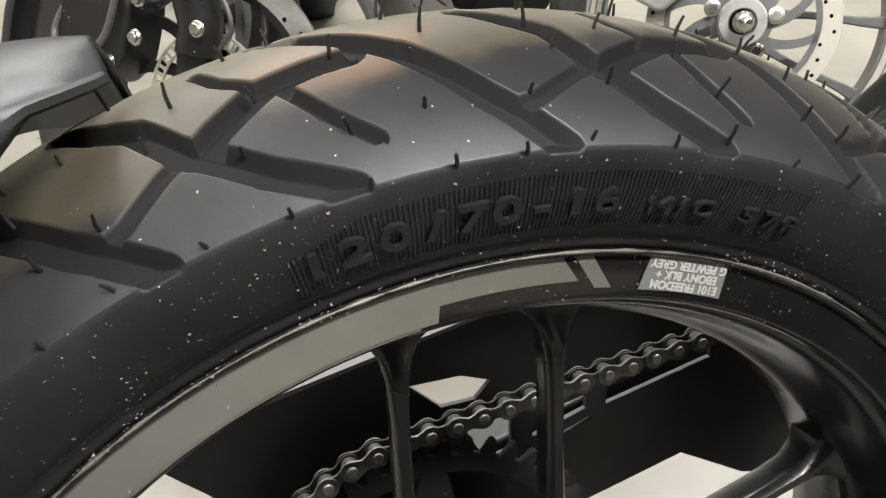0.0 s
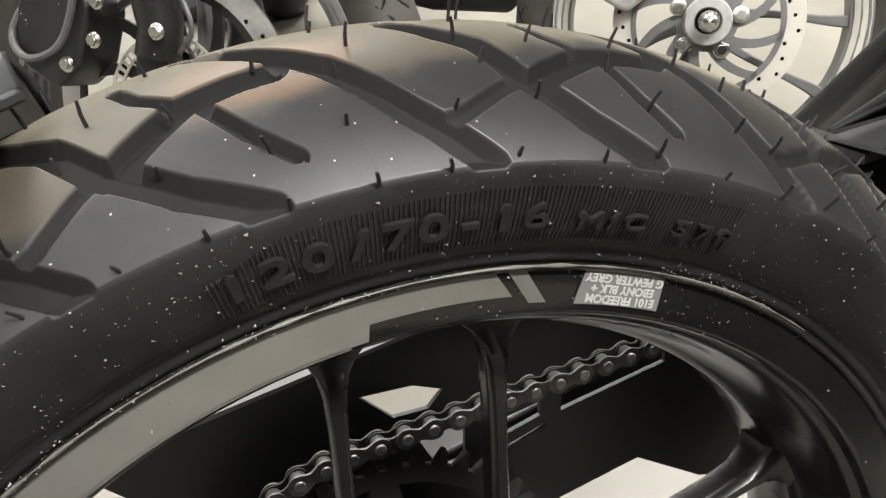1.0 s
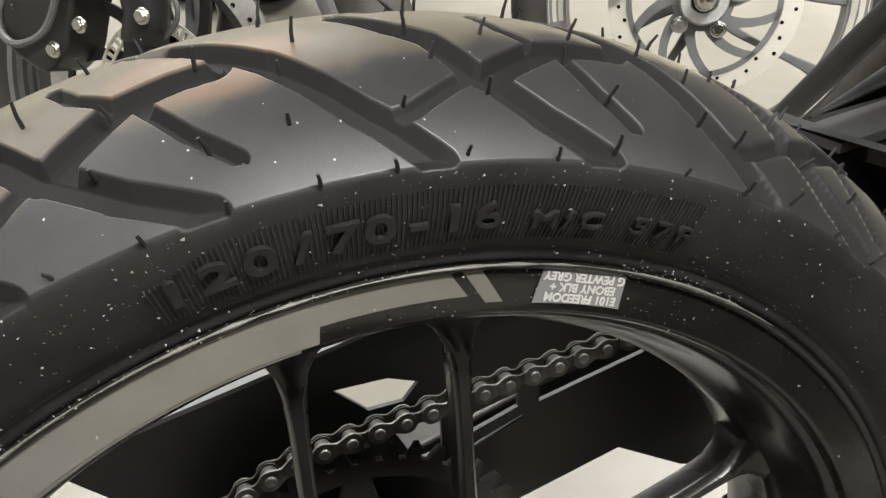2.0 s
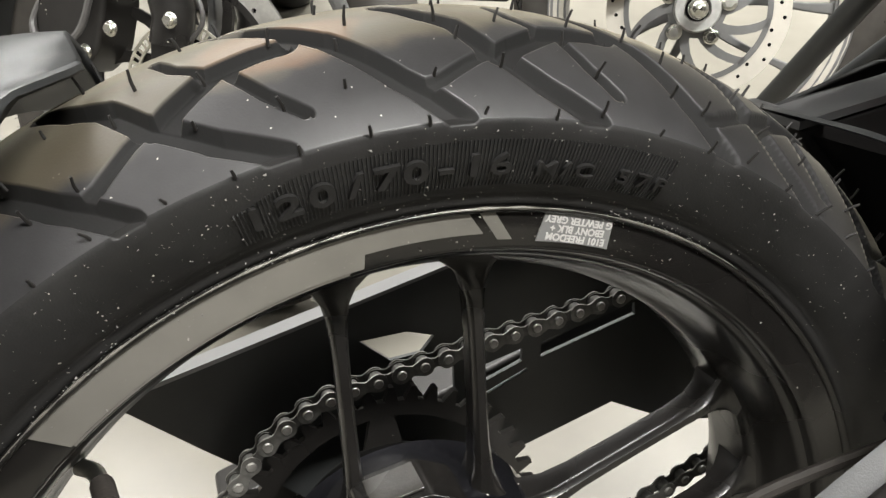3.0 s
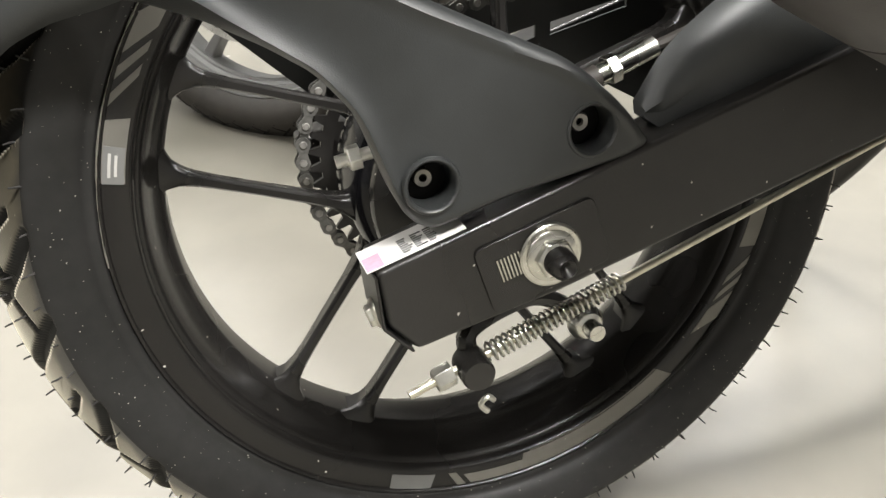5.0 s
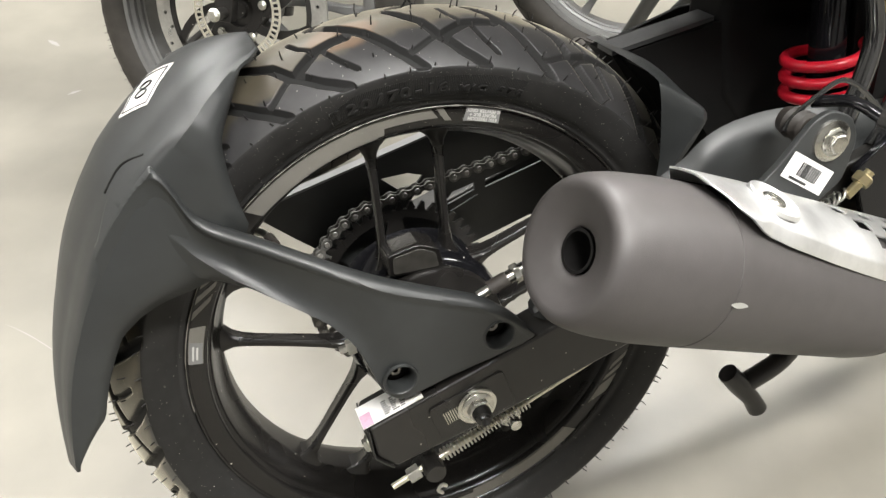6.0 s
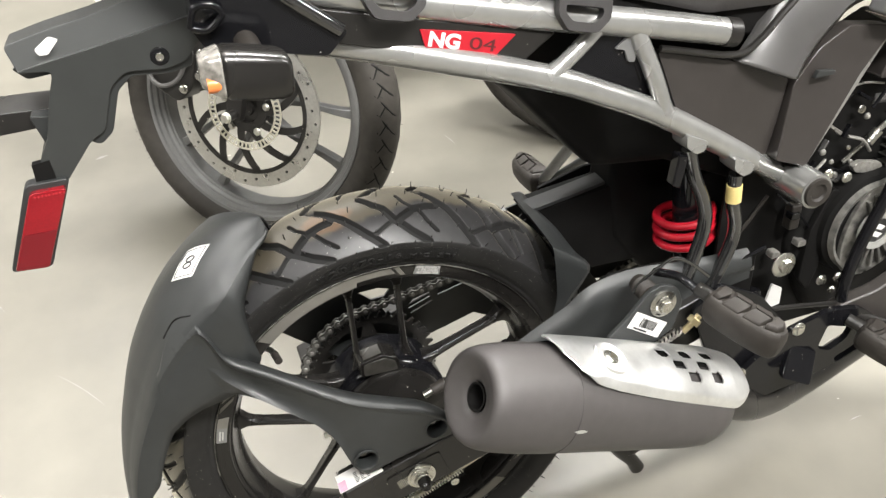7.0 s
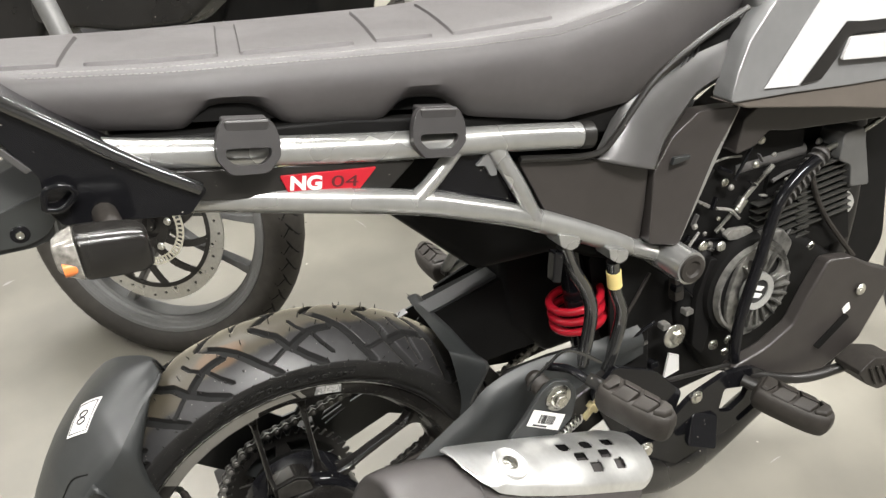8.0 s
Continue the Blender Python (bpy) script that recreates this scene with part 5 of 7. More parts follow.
# hook eyes on the upper tube
for x, z in ((-0.001, 0.5235), (0.1705, 0.4945)):
    sl = radians(11)
    m = Matrix.Translation((x, -0.145, z)) @ Matrix.Rotation(sl, 4, "Y")
    outer = rounded([(-0.026, 0.010), (-0.023, 0.022), (-0.018, 0.028), (0.018, 0.028), (0.023, 0.022), (0.027, 0.010), (0.027, -0.005), (0.015, -0.018), (-0.015, -0.018), (-0.026, -0.005)], 0.004, 3)
    inner = rounded([(-0.019, 0.0035), (0.019, 0.0035), (0.019, -0.003), (0.011, -0.0100), (-0.011, -0.0100), (-0.019, -0.003)], 0.003, 2)
    eye = part("hook_eye", pierced(outer, [inner], -0.0045, 0.0045, m @ Matrix.Rotation(radians(-14), 4, "X")), HOOK_GREY, frame_main, "dark grey plastic luggage hook eye", bevel=0.0022, segments=3)
    # black slab stands for shade in the seat's dip above the hook
    part("hook_shade", slab([(x - 0.042, z + 0.062), (x + 0.042, z + 0.047), (x + 0.042, z + 0.01), (x - 0.042, z + 0.025)], -0.104, -0.096), DARK, frame_main)
    part("eye_clamp", slab(rounded([(-0.019, 0.027), (0.019, 0.027), (0.018, 0.014), (-0.018, 0.014)], 0.003), 0.0, 0.02, m), HOOK_GREY, frame_main, bevel=0.003)

# badge with its letters
bm_m = Matrix.Translation((0.0650, -0.1285, 0.4770)) @ Matrix.Rotation(radians(13.0), 4, "Y")
backing = part("badge_backing", slab([(-0.135, 0.012), (0.045, 0.016), (0.085, 0.016), (0.058, -0.015), (-0.125, -0.015)], -0.004, 0.008, bm_m), SATIN_BLACK, bike, "black plastic strip", bevel=0.002)
badge = part("badge", slab(rounded([(-0.0440, 0.0055), (0.0458, 0.0115), (0.0300, -0.0100), (-0.0355, -0.0100)], 0.002), -0.0060, -0.0035, bm_m), RED, backing, "red badge with white and dark lettering", bevel=0.0006)
text_curve("badge_letters", "NG", 0.0170, WHITE, backing, bm_m @ Matrix.Translation((-0.0200, -0.0062, -0.0018)) @ SIDE @ Matrix.Diagonal((1.16, 1, 1, 1)), 0.0003, bold=0.0007)
text_curve("badge_numbers", "04", 0.0165, DARK_RED, backing, bm_m @ Matrix.Translation((0.0160, -0.0062, -0.0012)) @ SIDE @ Matrix.Diagonal((1.62, 0.92, 1, 1)), 0.0003)
part("small_sticker", slab([(-0.0455, 0.0135), (-0.014, 0.0165), (-0.014, 0.0215), (-0.0455, 0.0185)], -0.0045, -0.004, bm_m), YELLOW_GREY, backing, "small printed sticker")
bm = bmesh.new()
for k in range(5):
    add_box(bm, (-0.043 + k * 0.0056, -0.0049, 0.0155 + k * 0.0005), (-0.0388 + k * 0.0056, -0.0045, 0.0178 + k * 0.0005), bm_m)
part("sticker_print", bm, INK, backing)

# seat
SEC = [(-0.200, 0.598, 0.588, 0.040), (-0.196, 0.605, 0.580, 0.066), (-0.186, 0.612, 0.573, 0.086), (-0.165, 0.616, 0.566, 0.098), (-0.05, 0.602, 0.543, 0.112), (0.10, 0.588, 0.518, 0.122), (0.22, 0.578, 0.496, 0.129), (0.32, 0.576, 0.470, 0.133), (0.40, 0.585, 0.470, 0.132),
       (0.47, 0.601, 0.490, 0.126), (0.54, 0.622, 0.518, 0.112), (0.60, 0.640, 0.545, 0.095)]


def seat_at(x):
    for s0, s1 in zip(SEC, SEC[1:]):
        if x <= s1[0]:
            u = max(0, (x - s0[0]) / (s1[0] - s0[0]))
            return [p + (q - p) * u for p, q in zip(s0, s1)]
    return list(SEC[-1])


SHAPE = [(-0.90, 0.0), (-0.96, 0.12), (-1.0, 0.35), (-0.99, 0.55), (-0.955, 0.72), (-0.90, 0.83), (-0.84, 0.885), (-0.80, 0.905), (-0.6, 0.935), (-0.3, 0.955), (0, 0.962), (0.3, 0.955), (0.6, 0.935), (0.80, 0.905), (0.90, 0.83), (0.99, 0.55), (1.0, 0.35), (0.9, 0.0)]
rings = []
for x in [-0.200, -0.198, -0.196, -0.192, -0.186, -0.176, -0.165] + [-0.15 + 0.75 * k / 90 for k in range(91)]:
    _, zt, zb, w = seat_at(x)
    lift = 0.020 * max(math.exp(-(abs(x - h) / 0.033) ** 4) for h in (0.002, 0.173))
    rings.append([Vector((x, w * u * (1 - 3.0 * lift * max(0, 0.4 - v)), zb + (zt - zb) * v + lift * max(0, 1 - v / 0.55))) for u, v in SHAPE])
seat = part("seat", skin(bmesh.new(), rings), SEAT, bike, "dark grey vinyl long seat with embossed panels and white stitching")
bm = bmesh.new()
for off in (0.0, 0.010):
    x = -0.150
    while x < 0.44:
        pts = []
        for dx in (0, 0.0034):
            _, zt, zb, w = seat_at(x + dx)
            pts.append(Vector((x + dx, -w * (0.868 + off * 4.5) - 0.0004, zb + (zt - zb) * (0.868 - off * 5.6) + 0.0012)))
        add_tube(bm, pts, 0.00034, 5)
        x += 0.0048
tagged(part("stitching", bm, THREAD, seat, "twin rows of pale stitches"), kind="stuff")


def seat_top(x, u):
    """A point on the seat's upper side, u from -1 to 1 across it."""
    _, zt, zb, w = seat_at(x)
    v = float(np.interp(u, (-0.9, -0.84, -0.8, -0.6, -0.3, 0, 0.3, 0.6, 0.8), (0.83, 0.885, 0.905, 0.935, 0.955, 0.962, 0.955, 0.935, 0.905)))
    return Vector((x, w * u, zb + (zt - zb) * v))


for xa, xb, lean_a, lean_b in ((-0.172, -0.120, 0.0, 0.026), (-0.106, 0.004, 0.026, 0.028), (0.018, 0.124, 0.028, 0.030), (0.139, 0.200, 0.030, 0.032), (0.215, 0.330, 0.032, -0.020)):
    rows = []
    cols = [0, 0.012, 0.03, 0.06] + [0.1 + 0.8 * k / 16 for k in range(17)] + [0.94, 0.97, 0.988, 1]
    for p in cols:
        row = []
        for q in cols:
            u = -0.775 + 1.25 * q
            x = xa + (xb - xa) * p + (lean_a * (1 - p) + lean_b * p) * q
            edge = min(min(p, 1 - p) * (xb - xa) / 0.0035, min(q, 1 - q) * 0.15 / 0.0035)
            corner = math.hypot(max(0, 1 - min(p, 1 - p) * (xb - xa) / 0.012), max(0, 1 - min(q, 1 - q) * 0.15 / 0.012))
            k = min(1, edge) * min(1, max(0, (1.1 - corner) * 6))
            row.append(seat_top(x, u) + Vector((0, 0, -0.0030 + 0.0058 * k * k * (3 - 2 * k))))
        rows.append(row)
    part("embossed_panel", skin(bmesh.new(), rows, closed=False), SEAT, seat)

part("seat_base", slab([(-0.10, 0.548), (0.10, 0.520), (0.32, 0.474), (0.42, 0.478), (0.56, 0.532), (0.56, 0.50), (0.42, 0.44), (0.32, 0.44), (0.10, 0.492), (-0.10, 0.524)], -0.112, 0.112), DARK, seat, "black seat base", bevel=0.004)

part("tail_top", slab(rounded([(-0.290, 0.702), (-0.25, 0.668), (-0.196, 0.618), (-0.188, 0.592), (-0.227, 0.622), (-0.272, 0.676)], 0.004), -0.095, 0.11), GLOSS_BLACK, bike, "glossy black tail cover", bevel=0.006, segments=3)

# side panels
left_edge = smooth_path([(0.350, 0.424), (0.368, 0.436), (0.388, 0.456), (0.406, 0.483), (0.446, 0.508), (0.490, 0.522), (0.600, 0.546)], 5)
right_edge = smooth_path([(0.424, 0.396), (0.430, 0.405), (0.438, 0.414), (0.449, 0.424), (0.472, 0.444), (0.496, 0.460), (0.570, 0.478)], 5)
rows = []
for k, (p, q) in enumerate(zip(left_edge, right_edge)):
    u = k / (len(left_edge) - 1)
    row = []
    for j in range(9):
        v = j / 8
        c = p.lerp(q, v)
        y = (-0.134 + 0.052 * u) * (1 - v) + (-0.147 + 0.022 * u) * v - 0.010 * math.sin(math.pi * v) * (0.4 + 0.6 * u)
        row.append(Vector((c.x, y + (0.006 if j in (0, 8) else 0), c.y)))
    rows.append(row)
# same moulding as the cover below; painted lighter as if lit
side = part("side_panel", skin(bmesh.new(), rows, closed=False), SIDE_GREY, bike, "plastic side panel, curved under the seat, lit look put into a lighter grey")
sol = side.modifiers.new("thickness", "SOLIDIFY")
sol.thickness, sol.offset = 0.004, -1
for k in range(3):
    part("panel_mark", tube([(0.470 + k * 0.010, -0.121 + k * 0.002, 0.494 + k * 0.003), (0.476 + k * 0.010, -0.120 + k * 0.002, 0.498 + k * 0.003), (0.480 + k * 0.010, -0.118 + k * 0.002, 0.503 + k * 0.004)], 0.0011, 6, 3), INK, side)
part("battery_cover", slab(rounded([(0.262, 0.442), (0.350, 0.422), (0.424, 0.394), (0.419, 0.350), (0.412, 0.308), (0.290, 0.380)], 0.005), -0.128, -0.112), COVER_BLACK, bike, "black textured lower side cover", bevel=0.004)
fp = part("front_side_panel", slab(rounded([(0.492, 0.441), (0.532, 0.437), (0.552, 0.433), (0.512, 0.386), (0.458, 0.292), (0.416, 0.306), (0.427, 0.388), (0.456, 0.422)], 0.006), -0.140, -0.12, shift=lambda x, z: 0.12 * max(0, z - 0.33)), COVER_BLACK, bike, "black plastic front side panel", bevel=0.006, segments=3)
part("panel_notch", slab([(0.448, 0.402), (0.470, 0.400), (0.470, 0.396), (0.445, 0.394)], -0.142, -0.136), BLACK_PLASTIC, fp, bevel=0.001)
part("seat_edge_trim", tube([(0.262, -0.132, 0.446), (0.345, -0.134, 0.430), (0.372, -0.137, 0.443), (0.395, -0.139, 0.470), (0.43, -0.138, 0.500), (0.50, -0.130, 0.526), (0.56, -0.12, 0.540)], 0.0035, 8), SATIN_BLACK, bike, "black rubber edge trim")

# tank side panels
TILT_IN = lambda x, z: 0.25 * max(0, z - 0.46)
tank = part("tank_panel", slab(rounded([(0.510, 0.452), (0.522, 0.480), (0.545, 0.512), (0.600, 0.556), (0.68, 0.60), (0.86, 0.60), (0.86, 0.41), (0.755, 0.428), (0.690, 0.434), (0.602, 0.444)], 0.006), -0.155, -0.125, shift=TILT_IN), GREY_PANEL, bike, "grey tank side panel with white and black graphics", bevel=0.004)
part("white_graphic", slab([(0.556, 0.459), (0.660, 0.545), (0.80, 0.545), (0.80, 0.495), (0.742, 0.497), (0.684, 0.507), (0.606, 0.452)], -0.1560, -0.1552, shift=TILT_IN), WHITE_PAINT, tank, "white graphic")
part("black_graphic", slab([(0.610, 0.452), (0.684, 0.505), (0.80, 0.494), (0.80, 0.482), (0.695, 0.492), (0.640, 0.452)], -0.1562, -0.1554, shift=TILT_IN), SATIN_BLACK, tank, "black graphic")
part("white_block", slab(rounded([(0.668, 0.468), (0.686, 0.490), (0.80, 0.478), (0.80, 0.450)], 0.003), -0.1600, -0.1552, shift=TILT_IN), WHITE_PAINT, tank, "white inlay", bevel=0.0015)
part("lower_trim", slab([(0.508, 0.453), (0.602, 0.444), (0.755, 0.428), (0.86, 0.410), (0.86, 0.375), (0.763, 0.388), (0.677, 0.409), (0.537, 0.440)], -0.152, -0.12), TAUPE, tank, "taupe plastic lower trim", bevel=0.003)
part("under_tank", slab(rounded([(0.558, 0.370), (0.568, 0.412), (0.60, 0.428), (0.69, 0.412), (0.86, 0.378), (0.86, 0.352), (0.73, 0.369), (0.64, 0.381), (0.608, 0.389), (0.588, 0.374)], 0.006), -0.118, -0.03), COVER_BLACK, bike, "dark plastic below the tank", bevel=0.006)

# tail: glossy panel, fender, indicator, reflector
tail = part("tail_panel", slab(rounded([(-0.295, 0.714), (-0.25, 0.676), (-0.165, 0.606), (-0.134, 0.578), (-0.085, 0.534), (-0.038, 0.498), (-0.056, 0.480), (-0.100, 0.488), (-0.152, 0.498), (-0.160, 0.514), (-0.157, 0.540), (-0.183, 0.587), (-0.206, 0.600), (-0.226, 0.622), (-0.272, 0.676)], 0.004), -0.136, -0.090), GLOSS_BLACK, bike, "glossy black tail panel", bevel=0.011, segments=4)
part("tail_crease", tube([(-0.25, -0.136, 0.671), (-0.168, -0.1375, 0.603), (-0.134, -0.1375, 0.574), (-0.085, -0.1375, 0.531), (-0.044, -0.136, 0.500)], 0.0062, 12, 4), EDGE_GLOSS, tail)
part("tail_edge", slab([(-0.192, 0.583), (-0.187, 0.585), (-0.160, 0.547), (-0.165, 0.545)], -0.137, -0.120), SIDE_GREY, tail, "grey tail panel edge", bevel=0.001)
tf = part("tail_fender", slab(rounded([(-0.296, 0.486), (-0.268, 0.492), (-0.200, 0.506), (-0.150, 0.517), (-0.150, 0.500), (-0.166, 0.480), (-0.182, 0.475), (-0.215, 0.477), (-0.229, 0.465), (-0.240, 0.430), (-0.252, 0.424), (-0.281, 0.388), (-0.297, 0.408), (-0.285, 0.430), (-0.276, 0.462), (-0.268, 0.484)], 0.006), -0.099, -0.06), TAIL_GREY, bike, "charcoal plastic tail fender", bevel=0.013, segments=4)
part("tail_upper_facet", slab(rounded([(-0.302, 0.502), (-0.272, 0.510), (-0.236, 0.518), (-0.195, 0.529), (-0.170, 0.536), (-0.148, 0.538), (-0.148, 0.512), (-0.200, 0.502), (-0.268, 0.487), (-0.292, 0.484)], 0.004), -0.099, -0.062, shift=lambda x, z: 1.15 * max(0, z - (0.490 + (x + 0.268) * 0.21))), TAIL_GREY, tf, bevel=0.003, segments=3)
part("tail_fender_top", slab(rounded([(-0.300, 0.484), (-0.272, 0.490), (-0.220, 0.500), (-0.182, 0.506), (-0.15, 0.508), (-0.15, 0.488), (-0.22, 0.482), (-0.29, 0.474)], 0.003), -0.078, 0.0), TAIL_GREY, tf, bevel=0.010, segments=3)
part("plate_holder", slab(rounded([(-0.345, 0.446), (-0.268, 0.446), (-0.264, 0.432), (-0.345, 0.426)], 0.003), -0.070, -0.020), SATIN_BLACK, tf, bevel=0.003)
part("plate_lamp", slab(rounded([(-0.296, 0.446), (-0.276, 0.444), (-0.268, 0.408), (-0.284, 0.404)], 0.003), -0.086, -0.05), BLACK_PLASTIC, tf, bevel=0.002)
part("tail_inner", slab(rounded([(-0.160, 0.490), (-0.182, 0.482), (-0.216, 0.482), (-0.234, 0.466), (-0.246, 0.434), (-0.258, 0.424), (-0.246, 0.417), (-0.2345, 0.427), (-0.2235, 0.461), (-0.211, 0.4715), (-0.181, 0.4700), (-0.162, 0.474)], 0.004), -0.0955, -0.060), BLACK_PLASTIC, tf, bevel=0.002)
bolt("tail_bolt", -0.1865, -0.0968, 0.486, 0.0042, 0.004, 0.0085, mat=GLOSS_BLACK, parent=tf)
part("bolt_socket", lathe([(0.0, -0.1012), (0.0016, -0.1012), (0.0018, -0.1020), (0.0032, -0.1022), (0.0036, -0.1008)], 16, Matrix.Translation((-0.1865, 0, 0.486))), STEEL, tf)
part("tail_sticker", slab(rounded([(-0.277, 0.502), (-0.265, 0.511), (-0.258, 0.508), (-0.268, 0.497), (-0.275, 0.497)], 0.002), -0.0972, -0.0965), WHITE, tf, "white sticker")
refl = part("reflector", slab(rounded([(-0.308, 0.390), (-0.279, 0.391), (-0.309, 0.321), (-0.336, 0.322)], 0.004), -0.112, -0.104), RED_GLASS, bike, "red plastic side reflector", bevel=0.0025)
part("reflector_back", slab(rounded([(-0.311, 0.395), (-0.276, 0.396), (-0.308, 0.317), (-0.341, 0.318)], 0.005), -0.1045, -0.090), BLACK_PLASTIC, refl, bevel=0.002)
part("reflector_lower_half", slab(rounded([(-0.3215, 0.3545), (-0.2945, 0.3555), (-0.3085, 0.3225), (-0.3350, 0.3235)], 0.003), -0.1128, -0.1112), RED_DEEP, refl, "darker lower half of the reflector", bevel=0.0005)
bm = bmesh.new()
for k in range(9):
    bmesh.ops.create_icosphere(bm, subdivisions=1, radius=0.0011, matrix=Matrix.Translation((-0.3045 + 0.0028 * k, -0.1122, 0.3868 + 0.0001 * k)))
tagged(part("reflector_dots", bm, RED, refl), kind="stuff")
part("reflector_stay", slab([(-0.302, 0.410), (-0.288, 0.412), (-0.286, 0.392), (-0.302, 0.392)], -0.100, -0.092), DARK, refl)
# indicator: a dark body across the bike, its clear lens to the rear
rings = []
for k, (x, s) in enumerate(((-0.156, 0.55), (-0.149, 0.78), (-0.136, 1.0), (-0.110, 1.0), (-0.088, 0.95), (-0.079, 0.84), (-0.076, 0.60))):
    rings.append([Vector((-0.128 + (x + 0.115) * 0.83, -0.190 + 0.0192 * s * c, 0.4920 + 0.0188 * s * q - 0.12 * (x + 0.11))) for c, q in [(math.copysign(abs(math.cos(v)) ** 0.5, math.cos(v)), math.copysign(abs(math.sin(v)) ** 0.5, math.sin(v))) for v in [2 * math.pi * (i + 0.5) / 24 for i in range(24)]]])
sig = part("indicator", skin(bmesh.new(), rings[2:]), SATIN_BLACK, bike, "turn indicator with a clear lens", bevel=0.003)
part("lens", skin(bmesh.new(), rings[:3]), LENS, sig, "clear plastic lens", bevel=0.002)
part("amber_bulb", lathe([(0.0, -0.006), (0.006, -0.004), (0.006, 0.006)], 16, Matrix.Translation((-0.152, -0.202, 0.490)) @ Matrix.Rotation(radians(90), 4, "Z")), AMBER, sig)
part("indicator_stalk", tube([(-0.118, -0.175, 0.490), (-0.120, -0.14, 0.498), (-0.125, -0.10, 0.506)], 0.010, 12), PEG_RUBBER, sig)
part("grab_eye", tube([(-0.160, -0.141, 0.516), (-0.156, -0.144, 0.531), (-0.143, -0.146, 0.533), (-0.136, -0.145, 0.525), (-0.148, -0.143, 0.514), (-0.160, -0.141, 0.516)], 0.0029, 10, 4), GLOSS_BLACK, bike, "glossy black helmet hook")

# foot pegs
def foot_peg(base, tip, width, parent_label):
    """A blunt, bullet-shaped rubber peg with low tread blocks on top."""
    base, tip = Vector(base), Vector(tip)
    m = along(base, tip)
    L = (tip - base).length
    half = [(0.62, 0.0), (0.84, 0.03), (0.96, 0.12), (1.0, 0.30), (0.99, 0.55), (0.90, 0.76), (0.72, 0.90), (0.42, 0.98), (0.0, 1.0)]
    outline = [(-width * x, L * y) for x, y in half] + [(width * x, L * y) for x, y in reversed(half[:-1])]
    rings = [[m @ Vector((x * s, L * 0.5 + (y - L * 0.5) * (0.7 + 0.3 * s), z)) for x, y in outline] for z, s in ((-0.025, 0.42), (-0.022, 0.70), (-0.013, 0.93), (-0.002, 1.0), (0.005, 0.95), (0.0095, 0.80), (0.0110, 0.66))]
    peg = part("foot_peg", skin(bmesh.new(), rings), PEG_RUBBER, bike, parent_label, bevel=0.0015)
    for outline in (((-0.62, 0.05), (0.62, 0.05), (0.70, 0.15), (0.0, 0.22), (-0.70, 0.15)),
                    ((-0.80, 0.20), (-0.06, 0.27), (-0.06, 0.50), (-0.82, 0.44)), ((0.80, 0.20), (0.82, 0.44), (0.06, 0.50), (0.06, 0.27)),
                    ((-0.82, 0.49), (-0.06, 0.55), (-0.06, 0.78), (-0.74, 0.72)), ((0.82, 0.49), (0.74, 0.72), (0.06, 0.78), (0.06, 0.55)),
                    ((-0.68, 0.77), (0.0, 0.83), (0.68, 0.77), (0.46, 0.91), (0.0, 0.95), (-0.46, 0.91))):
        bm = skin(bmesh.new(), [[m @ Vector((x * width * s, L * (0.5 + (y - 0.5) * (0.5 + 0.5 * s)), z - 0.0080 * x * x)) for x, y in outline] for z, s in ((0.0030, 0.98), (0.0160, 0.92), (0.0182, 0.80))])
        part("tread_block", bm, PEG_RUBBER, peg, bevel=0.0014)
    part("peg_core", tube([base - (tip - base) * 0.18, base + (tip - base) * 0.1], 0.0075, 12, 1), SATIN_BLACK, peg)
    return peg


foot_peg((0.293, -0.220, 0.2115), (0.326, -0.297, 0.197), 0.0190, "ribbed rubber passenger foot peg")
foot_peg((0.545, -0.190, 0.088), (0.590, -0.272, 0.066), 0.0215, "ribbed rubber rider foot peg")
foot_peg((0.333, 0.255, 0.124), (0.338, 0.355, 0.117), 0.0225, "ribbed rubber passenger foot peg")
part("peg_bracket", tube([(0.262, -0.165, 0.216), (0.274, -0.19, 0.222), (0.285, -0.208, 0.214)], 0.0046, 12), GLOSS_BLACK, bike, "black peg pivot")
part("peg_bracket", tube([(0.285, 0.055, 0.285), (0.310, 0.15, 0.21), (0.333, 0.250, 0.128)], 0.008, 12), BLACK_PLASTIC, bike, "black peg bracket")
part("peg_bracket", tube([(0.335, 0.06, 0.265), (0.340, 0.16, 0.19), (0.338, 0.245, 0.126)], 0.007, 12), BLACK_PLASTIC, bike, "black peg bracket")
part("peg_mount", slab(rounded([(0.318, 0.150), (0.352, 0.178), (0.410, 0.150), (0.452, 0.102), (0.430, 0.046), (0.390, 0.030), (0.352, 0.072)], 0.008), -0.164, -0.157), GLOSS_BLACK, bike, "black peg mounting plate", bevel=0.0015)
bolt("mount_bolt", 0.398, -0.164, 0.098, 0.0055, 0.005, 0.0085)
bolt("mount_bolt", 0.372, -0.164, 0.140, 0.0050, 0.005, 0.0075)
bolt("peg_bolt", 0.327, -0.262, 0.183, 0.0075, 0.006, 0.010)

